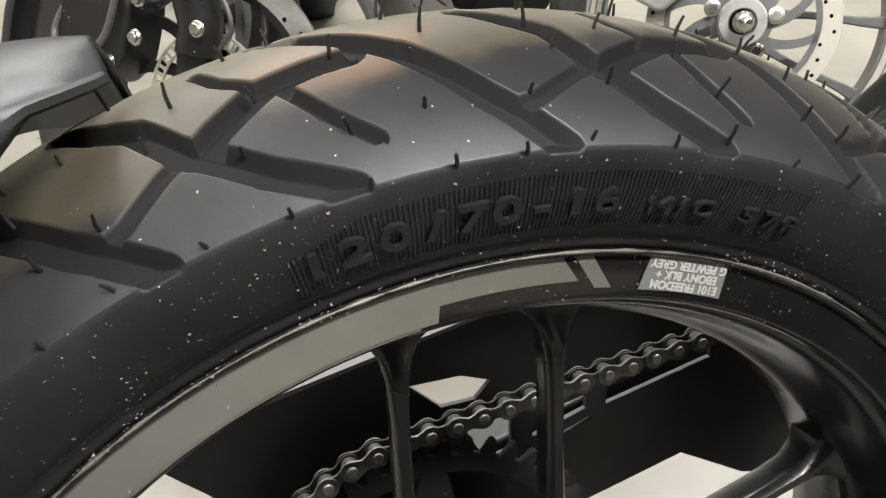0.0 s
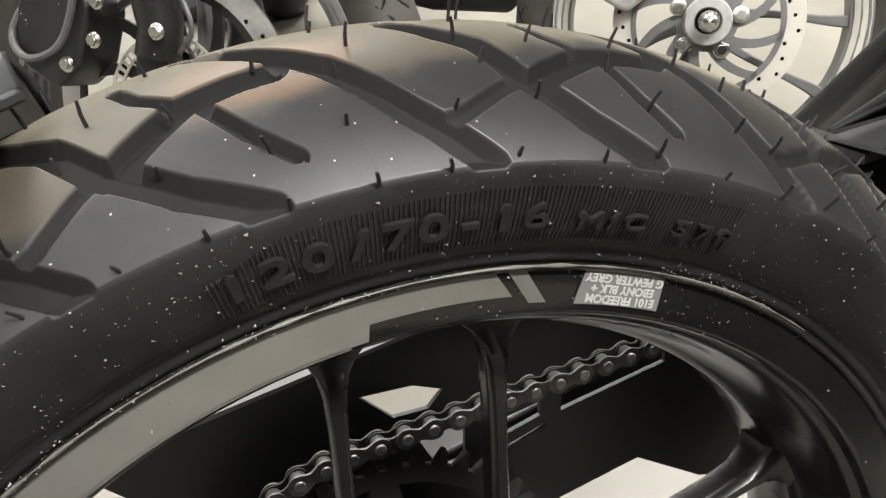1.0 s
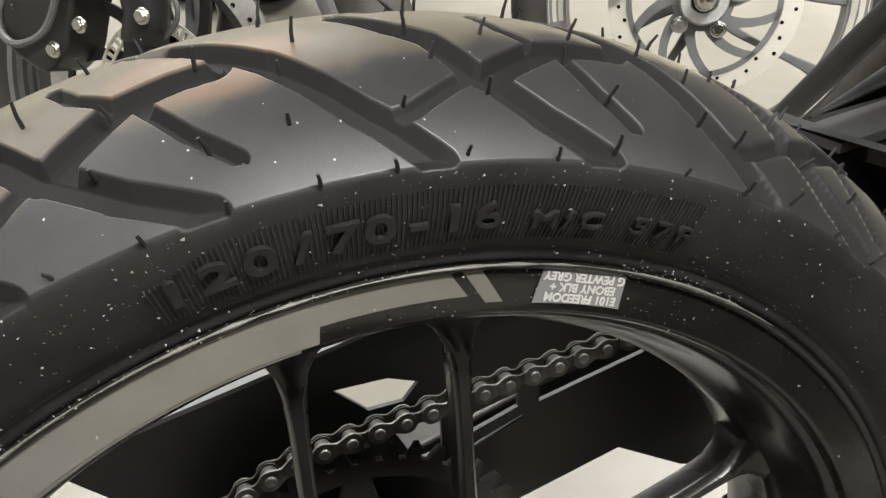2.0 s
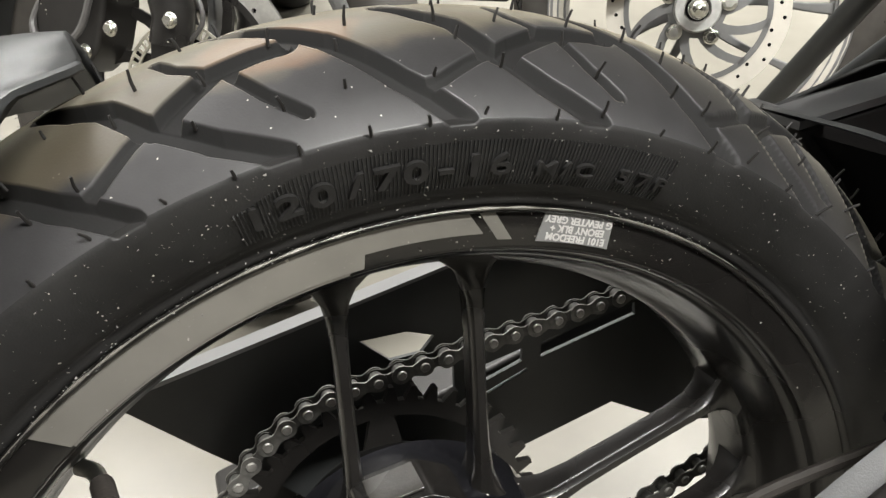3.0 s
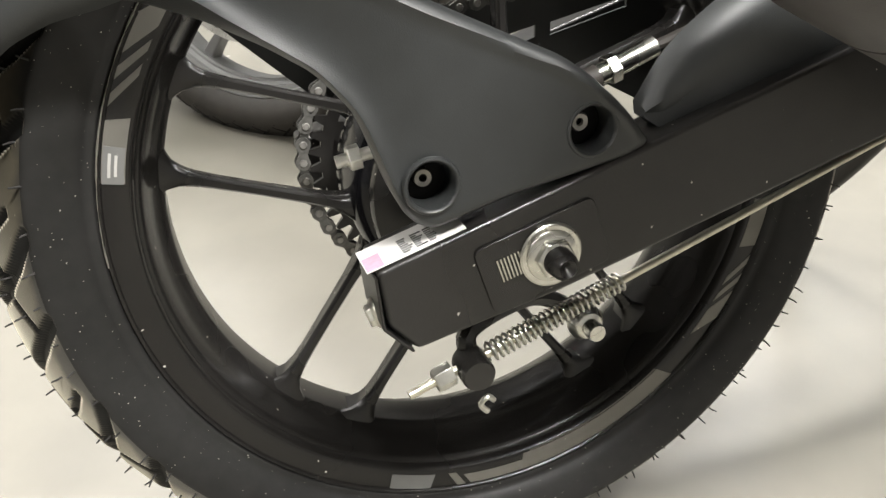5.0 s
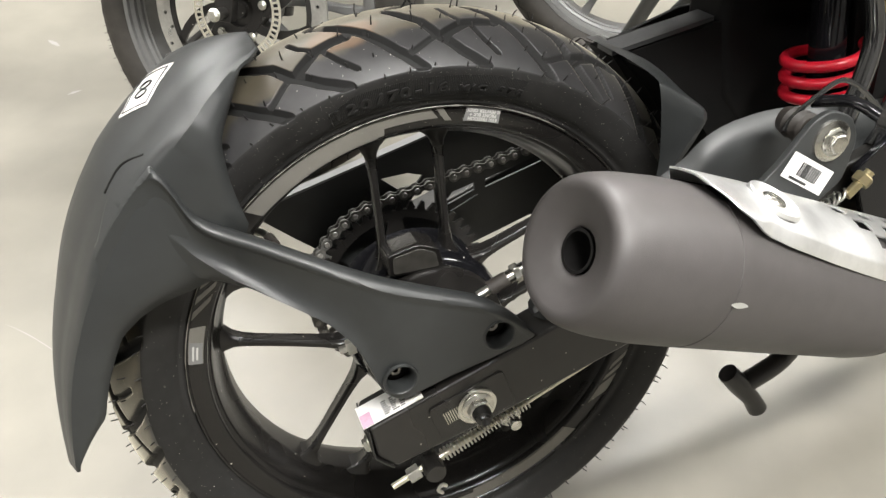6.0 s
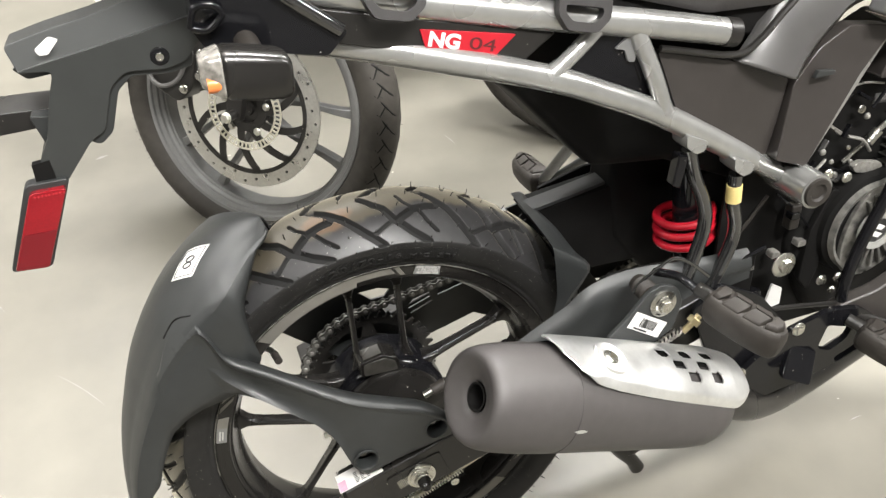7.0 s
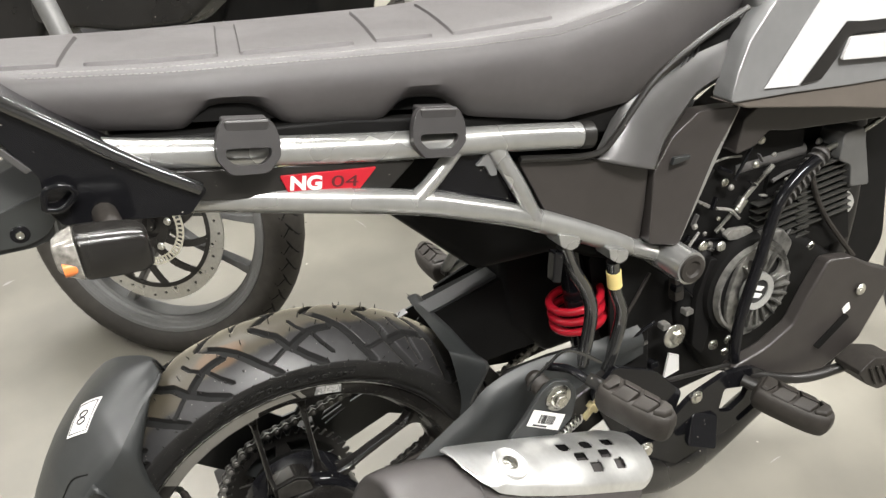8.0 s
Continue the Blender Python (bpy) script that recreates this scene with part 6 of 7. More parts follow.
# footrest plate and brake pedal
fr = part("footrest_plate", pierced(rounded([(0.372, 0.030), (0.405, 0.062), (0.455, 0.098), (0.510, 0.112), (0.556, 0.104), (0.590, 0.078), (0.592, 0.048), (0.548, 0.030), (0.480, 0.012), (0.420, 0.002)], 0.008),
                               [rounded([(0.500, 0.058), (0.508, 0.090), (0.548, 0.078), (0.542, 0.062), (0.520, 0.050)], 0.005), rounded([(0.530, 0.036), (0.574, 0.056), (0.578, 0.046), (0.534, 0.027)], 0.004)], -0.176, -0.168), GLOSS_BLACK, bike, "black pressed footrest plate", bevel=0.0015)
part("plate_flange", slab(rounded([(0.439, 0.040), (0.460, 0.074), (0.495, 0.060), (0.478, 0.024)], 0.006), -0.187, -0.178, shift=lambda x, z: -0.5 * (0.05 - z)), GLOSS_BLACK, fr, bevel=0.003)
bolt("plate_bolt", 0.462, -0.177, 0.098, 0.006, 0.005, 0.009, parent=fr)
bolt("plate_bolt", 0.385, -0.178, 0.052, 0.008, 0.006, 0.011, parent=fr)
part("pedal_lever", tube([(0.53, -0.165, 0.10), (0.62, -0.185, 0.066), (0.68, -0.2, 0.068), (0.715, -0.205, 0.075)], 0.007, 10), SATIN_BLACK, bike, "black brake pedal lever")
pad = part("brake_pedal", slab(rounded([(0.672, 0.082), (0.700, 0.096), (0.745, 0.078), (0.762, 0.052), (0.752, 0.042), (0.715, 0.040), (0.690, 0.058)], 0.006), -0.235, -0.195), PEG_RUBBER, bike, "ribbed rubber brake pedal", bevel=0.004)
for k in range(4):
    part("pedal_rib", tube([(0.690 + k * 0.0115, -0.237, 0.085 - k * 0.002), (0.704 + k * 0.0125, -0.237, 0.056 - k * 0.003)], 0.0017, 6, 1), PEG_RUBBER, pad)

# centre stand foot below the muffler
st = part("stand_leg", tube([(0.37, -0.100, -0.01), (0.322, -0.128, -0.050), (0.274, -0.130, -0.074)], 0.0095, 14), SATIN_BLACK, bike, "black stand leg")
part("stand_foot", tube([(0.256, -0.128, -0.056), (0.268, -0.131, -0.070), (0.284, -0.133, -0.090), (0.292, -0.134, -0.104)], [0.0095, 0.0105, 0.0085, 0.0095], 14, 1), SATIN_BLACK, st)
part("side_stand", tube([(0.52, 0.11, 0.02), (0.50, 0.20, -0.11), (0.47, 0.305, -0.225)], 0.012, 12), SATIN_BLACK, bike, "black side stand")

# -- engine --
engine = part("engine", slab(rounded([(0.545, 0.055), (0.49, 0.16), (0.52, 0.24), (0.60, 0.26), (0.70, 0.22), (0.80, 0.14), (0.84, 0.02), (0.78, -0.05)], 0.03), -0.105, 0.10), DARK, bike, "black single-cylinder engine", bevel=0.015, segments=3)
part("gearbox_wall", slab([(0.41, 0.10), (0.39, 0.26), (0.49, 0.33), (0.60, 0.38), (0.86, 0.33), (0.86, 0.0), (0.58, 0.05)], -0.06, 0.08), DARK, engine)
fan = Matrix.Translation((0.589, -0.122, 0.185)) @ Matrix.Rotation(radians(16), 4, "Y")
part("clutch_cover", lathe([(0.0, -0.004), (0.055, -0.004), (0.066, 0.0), (0.070, 0.02)], 48, fan), DARK, engine)
part("cover_disc", pierced([(0.050 * 1.0 * math.cos(t) * (0.80 if math.cos(t) < 0 else 1.15), 0.066 * math.sin(t)) for t in [2 * math.pi * k / 40 for k in range(40)]], [circle(0.026, 0.030, 0.0125, 16)], -0.010, -0.004, fan), CAST_MOTTLE, engine, "cast cover with bright radial fins", bevel=0.001)
for k in range(17):
    a = radians(-115 + k * 15.5)
    r1 = 0.050 + 0.007 * math.cos(a)
    if 30 < math.degrees(a) < 62:
        continue
    part("cover_fin", box((0.0265, -0.0165, -0.0020), (r1, -0.009, 0.0020), fan @ Matrix.Rotation(-a, 4, "Y")), CAST_MOTTLE, engine, bevel=0.0012)
part("cover_rim", lathe([(0.055, -0.004), (0.055, -0.011), (0.059, -0.012), (0.061, -0.004)], 48, fan), CAST_MOTTLE, engine)
part("cover_ring", lathe([(0.0165, -0.012), (0.0165, -0.0185), (0.0245, -0.0195), (0.026, -0.012)], 40, fan), ALLOY, engine)
part("cover_emblem", lathe([(0.0, -0.0165), (0.0165, -0.0165)], 32, fan), INK, engine)
for s in (-1, 1):
    part("emblem_bar", slab([(-0.008, s * 0.005 - 0.0025), (0.005, s * 0.005 - 0.004), (0.009, s * 0.005 + 0.0015), (-0.004, s * 0.005 + 0.0035)], -0.0180, -0.0165, fan), WHITE, engine)
part("inner_cover", slab(rounded([(0.508, 0.12), (0.512, 0.19), (0.532, 0.24), (0.545, 0.235), (0.535, 0.19), (0.535, 0.13), (0.525, 0.10)], 0.006), -0.115, -0.105), DARK, engine, bevel=0.003)
for x0, x1, z0, count in ((0.646, 0.712, 0.216, 8), (0.718, 0.786, 0.232, 9)):
    for k in range(count):
        z = z0 + k * 0.0098
        part("cylinder_fin", slab(rounded([(x0 - 0.03, z - 0.004), (x1 - 0.002 * k, z), (x1 - 0.002 * k, z + 0.0017), (x0 - 0.03, z - 0.0022)], 0.0006, 2), -0.103, 0.085), FIN, engine)
part("cylinder", slab([(0.62, 0.17), (0.80, 0.18), (0.77, 0.33), (0.64, 0.32)], -0.094, 0.07), DARK, engine)
part("head_cover", slab(rounded([(0.745, 0.312), (0.750, 0.348), (0.786, 0.348), (0.808, 0.262), (0.772, 0.268), (0.768, 0.300)], 0.006), -0.108, -0.07), FORK_GREY, engine, bevel=0.004)
part("spark_cover", lathe([(0.0, -0.085), (0.014, -0.084), (0.018, -0.078), (0.02, -0.06)], 24, Matrix.Translation((0.800, 0, 0.225))), ALLOY, engine)
part("guard_rail", tube([(0.655, -0.150, 0.350), (0.625, -0.150, 0.335), (0.598, -0.150, 0.305), (0.575, -0.150, 0.235), (0.552, -0.150, 0.165), (0.546, -0.150, 0.110), (0.556, -0.148, 0.092)], 0.0072, 12), GLOSS_BLACK, bike, "black tube running down the engine")
bt = part("cable_boot", tube([(0.640, -0.112, 0.283), (0.725, -0.100, 0.329)], 0.0085, 12, 1), PEG_RUBBER, bike, "ribbed grey cable boot")
b0, b1 = Vector((0.648, -0.111, 0.2875)), Vector((0.718, -0.101, 0.3255))
for k in range(9):
    p = b0 + (b1 - b0) * (k / 8)
    part("boot_ring", lathe([(0.0075, -0.0022), (0.0122, -0.0016), (0.0122, 0.0016), (0.0075, 0.0022)], 18, along(p, b1 + (b1 - b0)), closed=True), BOOT, bt)
part("cable_fitting", tube([(0.622, -0.116, 0.268), (0.640, -0.112, 0.283)], 0.0058, 10, 1), STEEL, bt)
part("cable", tube([(0.725, -0.100, 0.329), (0.79, -0.095, 0.335), (0.86, -0.09, 0.35)], 0.0036, 8), STEEL, bt)
part("hose", tube([(0.700, -0.105, 0.309), (0.712, -0.105, 0.275), (0.735, -0.105, 0.235), (0.775, -0.105, 0.185), (0.800, -0.105, 0.155)], 0.0038, 8), PEG_RUBBER, bike, "black rubber hose")
part("canister", tube([(0.588, -0.080, 0.334), (0.640, -0.080, 0.333), (0.705, -0.080, 0.332)], 0.0105, 14, 1), BOOT, bike, "grey cylindrical sensor")
part("link_rod", tube([(0.550, -0.100, 0.265), (0.585, -0.100, 0.292), (0.615, -0.100, 0.315), (0.640, -0.098, 0.330)], 0.0032, 8), STEEL, bike, "bright link rod")
part("inner_shield", slab([(0.40, 0.05), (0.40, 0.30), (0.49, 0.26), (0.58, 0.40), (0.70, 0.42), (0.70, 0.04), (0.56, 0.035), (0.46, 0.03)], -0.088, -0.084), DARK, bike, "black plate behind the engine fittings")
rng = random.Random(21)
for x, z, r in ((0.511, 0.287, 0.004), (0.528, 0.272, 0.003), (0.543, 0.249, 0.0045), (0.524, 0.230, 0.003), (0.549, 0.286, 0.0035), (0.543, 0.213, 0.0035), (0.562, 0.264, 0.003), (0.522, 0.186, 0.004), (0.519, 0.149, 0.0035), (0.571, 0.320, 0.004), (0.60, 0.345, 0.0045), (0.63, 0.35, 0.0035), (0.655, 0.31, 0.003)):
    part("screw", add_bolt(bmesh.new(), Matrix.Translation((x, -0.100 + rng.uniform(-0.008, 0.004), z)) @ Matrix.Rotation(rng.uniform(-0.4, 0.4), 4, "X"), r * 0.72, r, r), rng.choice((STEEL, CHAIN, CHAIN)), bike, bevel=0.0004)
for k in range(11):
    x, z = 0.495 + 0.017 * k + rng.uniform(-0.01, 0.01), rng.uniform(0.17, 0.36)
    a, ln = rng.uniform(-0.9, 0.9), rng.uniform(0.015, 0.05)
    d = Vector((math.cos(a), rng.uniform(-0.2, 0.2), math.sin(a))) * ln
    p = Vector((x, -0.094 - 0.012 * rng.random(), z))
    part("cable", tube([p - d, p + Vector((0, -0.004, 0.006)), p + d], rng.choice((0.0014, 0.002, 0.0026)), 7, 4), rng.choice((GLOSS_BLACK, GLOSS_BLACK, CHAIN, BOOT)), bike)
for k in range(6):
    x, z = 0.415 + 0.018 * k, 0.10 + 0.035 * math.sin(k * 2.1) + 0.02 * k
    part("clip", slab(rounded([(x - 0.006, z - 0.004), (x + 0.007, z - 0.003), (x + 0.006, z + 0.004), (x - 0.005, z + 0.005)], 0.002), -0.112, -0.100), CHAIN if k % 2 else GLOSS_BLACK, bike, bevel=0.001)
part("link_joint", tube([(0.580, -0.102, 0.286), (0.592, -0.102, 0.300)], 0.006, 10, 1), STEEL, bike)
for x, y, z, r in ((0.517, -0.115, 0.262, 0.006), (0.546, -0.115, 0.253, 0.0062), (0.524, -0.134, 0.127, 0.0065), (0.546, -0.137, 0.128, 0.006), (0.548, -0.13, 0.105, 0.005), (0.690, -0.125, 0.214, 0.005), (0.688, -0.125, 0.212, 0.004), (0.655, -0.152, 0.140, 0.0045), (0.708, -0.128, 0.186, 0.006), (0.742, -0.075, 0.33, 0.005), (0.560, -0.1, 0.33, 0.005), (0.625, -0.09, 0.365, 0.005), (0.43, -0.08, 0.16, 0.004), (0.452, -0.075, 0.2, 0.004)):
    bolt("engine_bolt", x, y, z, r * 0.78, r * 0.8, r * 1.1)
part("cast_flange", slab(rounded([(0.556, 0.262), (0.566, 0.268), (0.598, 0.262), (0.602, 0.255), (0.580, 0.251), (0.562, 0.254)], 0.003), -0.112, -0.104), CHAIN, engine, "cast flange", bevel=0.002)
part("cover_top", slab(rounded([(0.596, 0.240), (0.616, 0.252), (0.650, 0.246), (0.668, 0.222), (0.655, 0.196), (0.62, 0.205)], 0.008), -0.118, -0.105), CAST_MOTTLE, engine, "mottled cast cover top", bevel=0.004)
for k in range(14):
    a = rng.uniform(-1.2, 1.2)
    p = Vector((rng.uniform(0.505, 0.64), -0.100, rng.uniform(0.20, 0.35)))
    d = Vector((math.cos(a), 0, math.sin(a))) * rng.uniform(0.004, 0.012)
    part("bracket", slab([(p.x - d.x, p.z - d.z), (p.x + d.x, p.z + d.z), (p.x + d.x - d.z * 0.4, p.z + d.z + d.x * 0.4), (p.x - d.x - d.z * 0.3, p.z - d.z + d.x * 0.3)], -0.103, -0.097), rng.choice((GLOSS_BLACK, GLOSS_BLACK, BOOT, CHAIN)), bike, bevel=0.0008)
bolt("pivot_bolt", 0.467, -0.128, 0.158, 0.0095, 0.009, 0.0165)
part("white_tab", slab([(0.476, 0.072), (0.484, 0.109), (0.500, 0.100), (0.501, 0.076)], -0.10, -0.097), WHITE, bike, "white plastic tab")
part("thin_rod", tube([(0.350, -0.150, 0.160), (0.379, -0.130, 0.171), (0.442, -0.120, 0.183)], 0.0026, 8, 3), GLOSS_BLACK, bike, "thin black link rod")
part("thin_rod", tube([(0.431, -0.150, 0.116), (0.49, -0.150, 0.107), (0.548, -0.150, 0.097)], 0.0030, 8, 3), SATIN_BLACK, bike, "thin link rod")
part("wire", tube([(0.49, -0.10, 0.33), (0.488, -0.10, 0.27), (0.495, -0.10, 0.22)], 0.0034, 8, 3), PEG_RUBBER, bike, "black wire")
part("connector", box((0.484, -0.108, 0.19), (0.498, -0.094, 0.222)), PEG_RUBBER, bike, "black wire connector", bevel=0.002)
part("wire", tube([(0.40, -0.10, 0.175), (0.425, -0.10, 0.205), (0.45, -0.1, 0.24)], 0.0022, 8, 3), PEG_RUBBER, bike, "black wire")
bash = part("engine_guard", slab(rounded([(0.735, 0.196), (0.770, 0.180), (0.765, 0.160), (0.728, 0.087), (0.672, 0.052), (0.60, 0.058), (0.545, 0.076), (0.535, 0.098), (0.585, 0.115), (0.622, 0.140), (0.640, 0.178), (0.665, 0.222), (0.70, 0.218)], 0.006), -0.175, -0.155, shift=lambda x, z: -0.15 * (x - 0.65)), COVER_BLACK, bike, "dark brown-grey plastic engine side guard", bevel=0.004)
part("guard_slot", slab(rounded([(0.655, 0.098), (0.698, 0.137), (0.704, 0.130), (0.662, 0.092)], 0.002), -0.178, -0.172, shift=lambda x, z: -0.15 * (x - 0.65)), DARK, bash)
bolt("guard_bolt", 0.716, -0.187, 0.168, 0.005, 0.004, 0.008, parent=bash)
part("guard_label", slab(rounded([(0.692, 0.145), (0.703, 0.152), (0.707, 0.140), (0.696, 0.136)], 0.002), -0.1836, -0.1825), WHITE, bash, "white sticker")
part("front_frame", tube([(0.84, -0.05, 0.34), (0.83, -0.06, 0.2), (0.79, -0.06, 0.02)], 0.014, 14), SATIN_BLACK, bike, "black front frame tube")
# the front wheel, mostly out of view
part("front_shroud", slab(rounded([(0.79, 0.06), (0.80, 0.36), (0.90, 0.40), (0.93, 0.12), (0.86, 0.02)], 0.02), -0.055, 0.07), DARK, bike, "black shroud ahead of the engine", bevel=0.01)
fw = part("front_wheel", lathe([(0.225, -0.03), (0.225, 0.03), (0.20, 0.02), (0.20, -0.02)], 96, Matrix.Translation((1.34, 0, 0.0)), closed=True), SATIN_BLACK, bike, "black front wheel")
part("tyre", lathe([(0.222, -0.03), (0.24, -0.044), (0.262, -0.045), (0.281, -0.022), (0.284, 0), (0.281, 0.022), (0.262, 0.045), (0.24, 0.044), (0.222, 0.03)], 96, Matrix.Translation((1.34, 0, 0.0))), RUBBER, fw)
part("spoke", skin(bmesh.new(), [[Vector((1.34 + u, y, z)) for u, y in ((-0.2, -0.02), (0.2, -0.02), (0.2, 0.02), (-0.2, 0.02))] for z in (-0.008, 0.008)]), SATIN_BLACK, fw)
part("fork", tube([(1.34, -0.09, 0.0), (1.14, -0.09, 0.5)], 0.02, 14, 1), SATIN_BLACK, bike, "black fork leg")
part("fork", tube([(1.34, 0.09, 0.0), (1.14, 0.09, 0.5)], 0.02, 14, 1), SATIN_BLACK, bike, "black fork leg")
part("fuel_tank", slab(rounded([(0.56, 0.54), (0.62, 0.62), (0.9, 0.66), (1.05, 0.55), (1.0, 0.42), (0.86, 0.42)], 0.03), -0.12, 0.12), GREY_PANEL, bike, "grey fuel tank", bevel=0.03, segments=3)


# ---- the neighbouring motorcycles ----
def disc_wheel(m, label, rim_mat, stripe=None, spokes=6, disc_r=0.140, ringed=True, carrier_mat=None, disc_mat=None):
    """A front wheel with tyre, curved spokes, drilled brake disc and sensor ring; wheel axis along y, facing -y."""
    root = part("front_wheel", lathe([(0.2235, -0.034), (0.227, -0.038), (0.2255, -0.040), (0.2190, -0.0392), (0.2172, -0.0345), (0.2100, -0.0325), (0.2085, -0.0270), (0.2035, -0.0245), (0.2020, -0.0200), (0.199, -0.019), (0.1975, 0.019), (0.203, 0.022), (0.2115, 0.030), (0.2255, 0.040), (0.227, 0.038), (0.2235, 0.034), (0.208, 0.0)], 144, m, closed=True), rim_mat, None, label)
    prof = [(0.2238, -0.036), (0.229, -0.041), (0.243, -0.0475), (0.256, -0.0485), (0.268, -0.042), (0.279, -0.027), (0.285, -0.010), (0.2858, 0.0), (0.285, 0.010), (0.279, 0.027), (0.268, 0.042), (0.256, 0.0485), (0.243, 0.0475), (0.229, 0.041), (0.2238, 0.036)]
    part("tyre", lathe(prof, 160, m), RUBBER_MATT, root, "black tyre with a curved tread")
    bm = bmesh.new()
    for k in range(50):
        a = 2 * math.pi * k / 50
        for s in (-1, 1):
            pts = []
            for j in range(6):
                u = j / 5
                y = s * (0.004 + 0.040 * u)
                r = float(np.interp(abs(y), [0, 0.010, 0.027, 0.042, 0.0485], [0.2858, 0.285, 0.279, 0.268, 0.256])) - 0.0022
                b = a + (0.05 if s > 0 else 0) + 0.16 * u * u
                pts.append(m @ Vector((r * math.cos(b), y, r * math.sin(b))))
            add_tube(bm, pts, [0.0024, 0.0028, 0.0030, 0.0029, 0.0026, 0.0017], 6)
            hook = []
            for j in range(4):
                y = s * (0.030 + 0.004 * j)
                r = float(np.interp(abs(y), [0.027, 0.042, 0.0485], [0.279, 0.268, 0.256])) - 0.0018
                b = a + (0.05 if s > 0 else 0) + 0.085 - 0.024 * j
                hook.append(m @ Vector((r * math.cos(b), y, r * math.sin(b))))
            add_tube(bm, hook, [0.0018, 0.0024, 0.0024, 0.0016], 6)
    tagged(part("tread_groove", bm, DARK, root), kind="stuff")
    rng = random.Random(31)
    bm = bmesh.new()
    for k in range(150):
        a, y = rng.uniform(0, 2 * math.pi), rng.choice((-1, 1)) * rng.uniform(0.030, 0.046)
        r = float(np.interp(abs(y), [0.027, 0.042, 0.0485], [0.279, 0.268, 0.256])) - 0.0005
        out = Vector((math.cos(a), math.copysign(0.7, y), math.sin(a))).normalized()
        p = Vector((r * math.cos(a), y, r * math.sin(a)))
        add_tube(bm, [m @ p, m @ (p + out * rng.uniform(0.003, 0.007))], [0.0005, 0.0004], 4)
    tagged(part("rubber_fuzz", bm, WHISKER, root), kind="stuff")
    part("hub", lathe([(0.0, -0.050), (0.012, -0.050), (0.014, -0.044), (0.028, -0.042), (0.034, -0.034), (0.034, 0.034), (0.0, 0.036)], 40, m), SATIN_BLACK, root)
    for k in range(spokes):
        a = 2 * math.pi * k / spokes + 0.35
        rings = []
        for j in range(9):
            u = j / 8
            r = 0.03 + 0.172 * u
            b = a + 0.42 * math.sin(u * 1.6) * (1 if k % 2 else -1) * 0.6
            w = 0.0095 - 0.004 * math.sin(math.pi * u)
            c, s = math.cos(b), math.sin(b)
            rings.append([m @ Vector((r * c - q * s, y, r * s + q * c)) for q, y in ((-w, -0.012), (w, -0.012), (w, 0.012), (-w, 0.012))])
        part("spoke", skin(bmesh.new(), rings), rim_mat, root, bevel=0.003)
    yd = -0.048 if ringed else -0.056
    grow = disc_r / 0.140
    holes = []
    for k in range(36):
        a = 2 * math.pi * k / 36
        r = disc_r - (0.0085, 0.0150, 0.0215)[k % 3]
        holes.append(circle(r * math.cos(a), r * math.sin(a), 0.0030, 8))
    disc = part("brake_disc", pierced(circle(0, 0, disc_r, 90), [circle(0, 0, disc_r - 0.030, 72)] + holes, yd - 0.002, yd + 0.002, m), disc_mat or STEEL_DISC, root, "drilled steel brake disc")
    # added black ring behind the holes, so they look shaded inside
    part("disc_hole_shade", lathe([(disc_r - 0.0275, yd + 0.0025), (disc_r - 0.004, yd + 0.0025), (disc_r - 0.004, yd + 0.0035), (disc_r - 0.0275, yd + 0.0035)], 72, m, closed=True), DARK, root)
    carrier = lathe([(0.026, yd - 0.004), (0.043, yd - 0.004), (0.043, yd + 0.004), (0.026, yd + 0.004)], 48, m, closed=True)
    add_lathe(carrier, [(disc_r - 0.034, yd - 0.003), (disc_r - 0.026, yd - 0.003), (disc_r - 0.026, yd + 0.001), (disc_r - 0.034, yd + 0.001)], 72, m, closed=True)
    part("disc_carrier", carrier, carrier_mat or SATIN_BLACK, root)
    for k in range(10):
        a = 2 * math.pi * k / 10
        rings = []
        for j in range(6):
            u = j / 5
            r, b = 0.036 + (disc_r - 0.064) * u, a + 0.55 * u
            w = 0.0075
            rings.append([m @ Vector((r * math.cos(b) - q * math.sin(b), y, r * math.sin(b) + q * math.cos(b))) for q, y in ((-w, yd - 0.003), (w, yd - 0.003), (w, yd + 0.002), (-w, yd + 0.002))])
        part("carrier_arm", skin(bmesh.new(), rings), carrier_mat or SATIN_BLACK, root)
    slots = []
    for k in range(52):
        a = 2 * math.pi * k / 52
        c, s = math.cos(a), math.sin(a)
        slots.append([(r * c - q * s, r * s + q * c) for r, q in ((0.0600 * grow, -0.0021 * grow), (0.0680 * grow, -0.0025 * grow), (0.0680 * grow, 0.0025 * grow), (0.0600 * grow, 0.0021 * grow))])
    if ringed:
        part("sensor_ring", pierced(circle(0, 0, 0.0710 * grow, 72), [circle(0, 0, 0.0572 * grow, 60)] + slots, yd - 0.009, yd - 0.007, m), RING_STEEL, root, "slotted pale sensor ring")
    for k in range(5):
        a = 2 * math.pi * k / 5 + 0.3
        part("disc_bolt", add_bolt(bmesh.new(), m @ Matrix.Translation((0.046 * math.cos(a), yd - 0.006, 0.046 * math.sin(a))), 0.0055 if ringed else 0.009, 0.006 if ringed else 0.012, 0.0075 if ringed else 0.012), STEEL, root, bevel=0.0006)
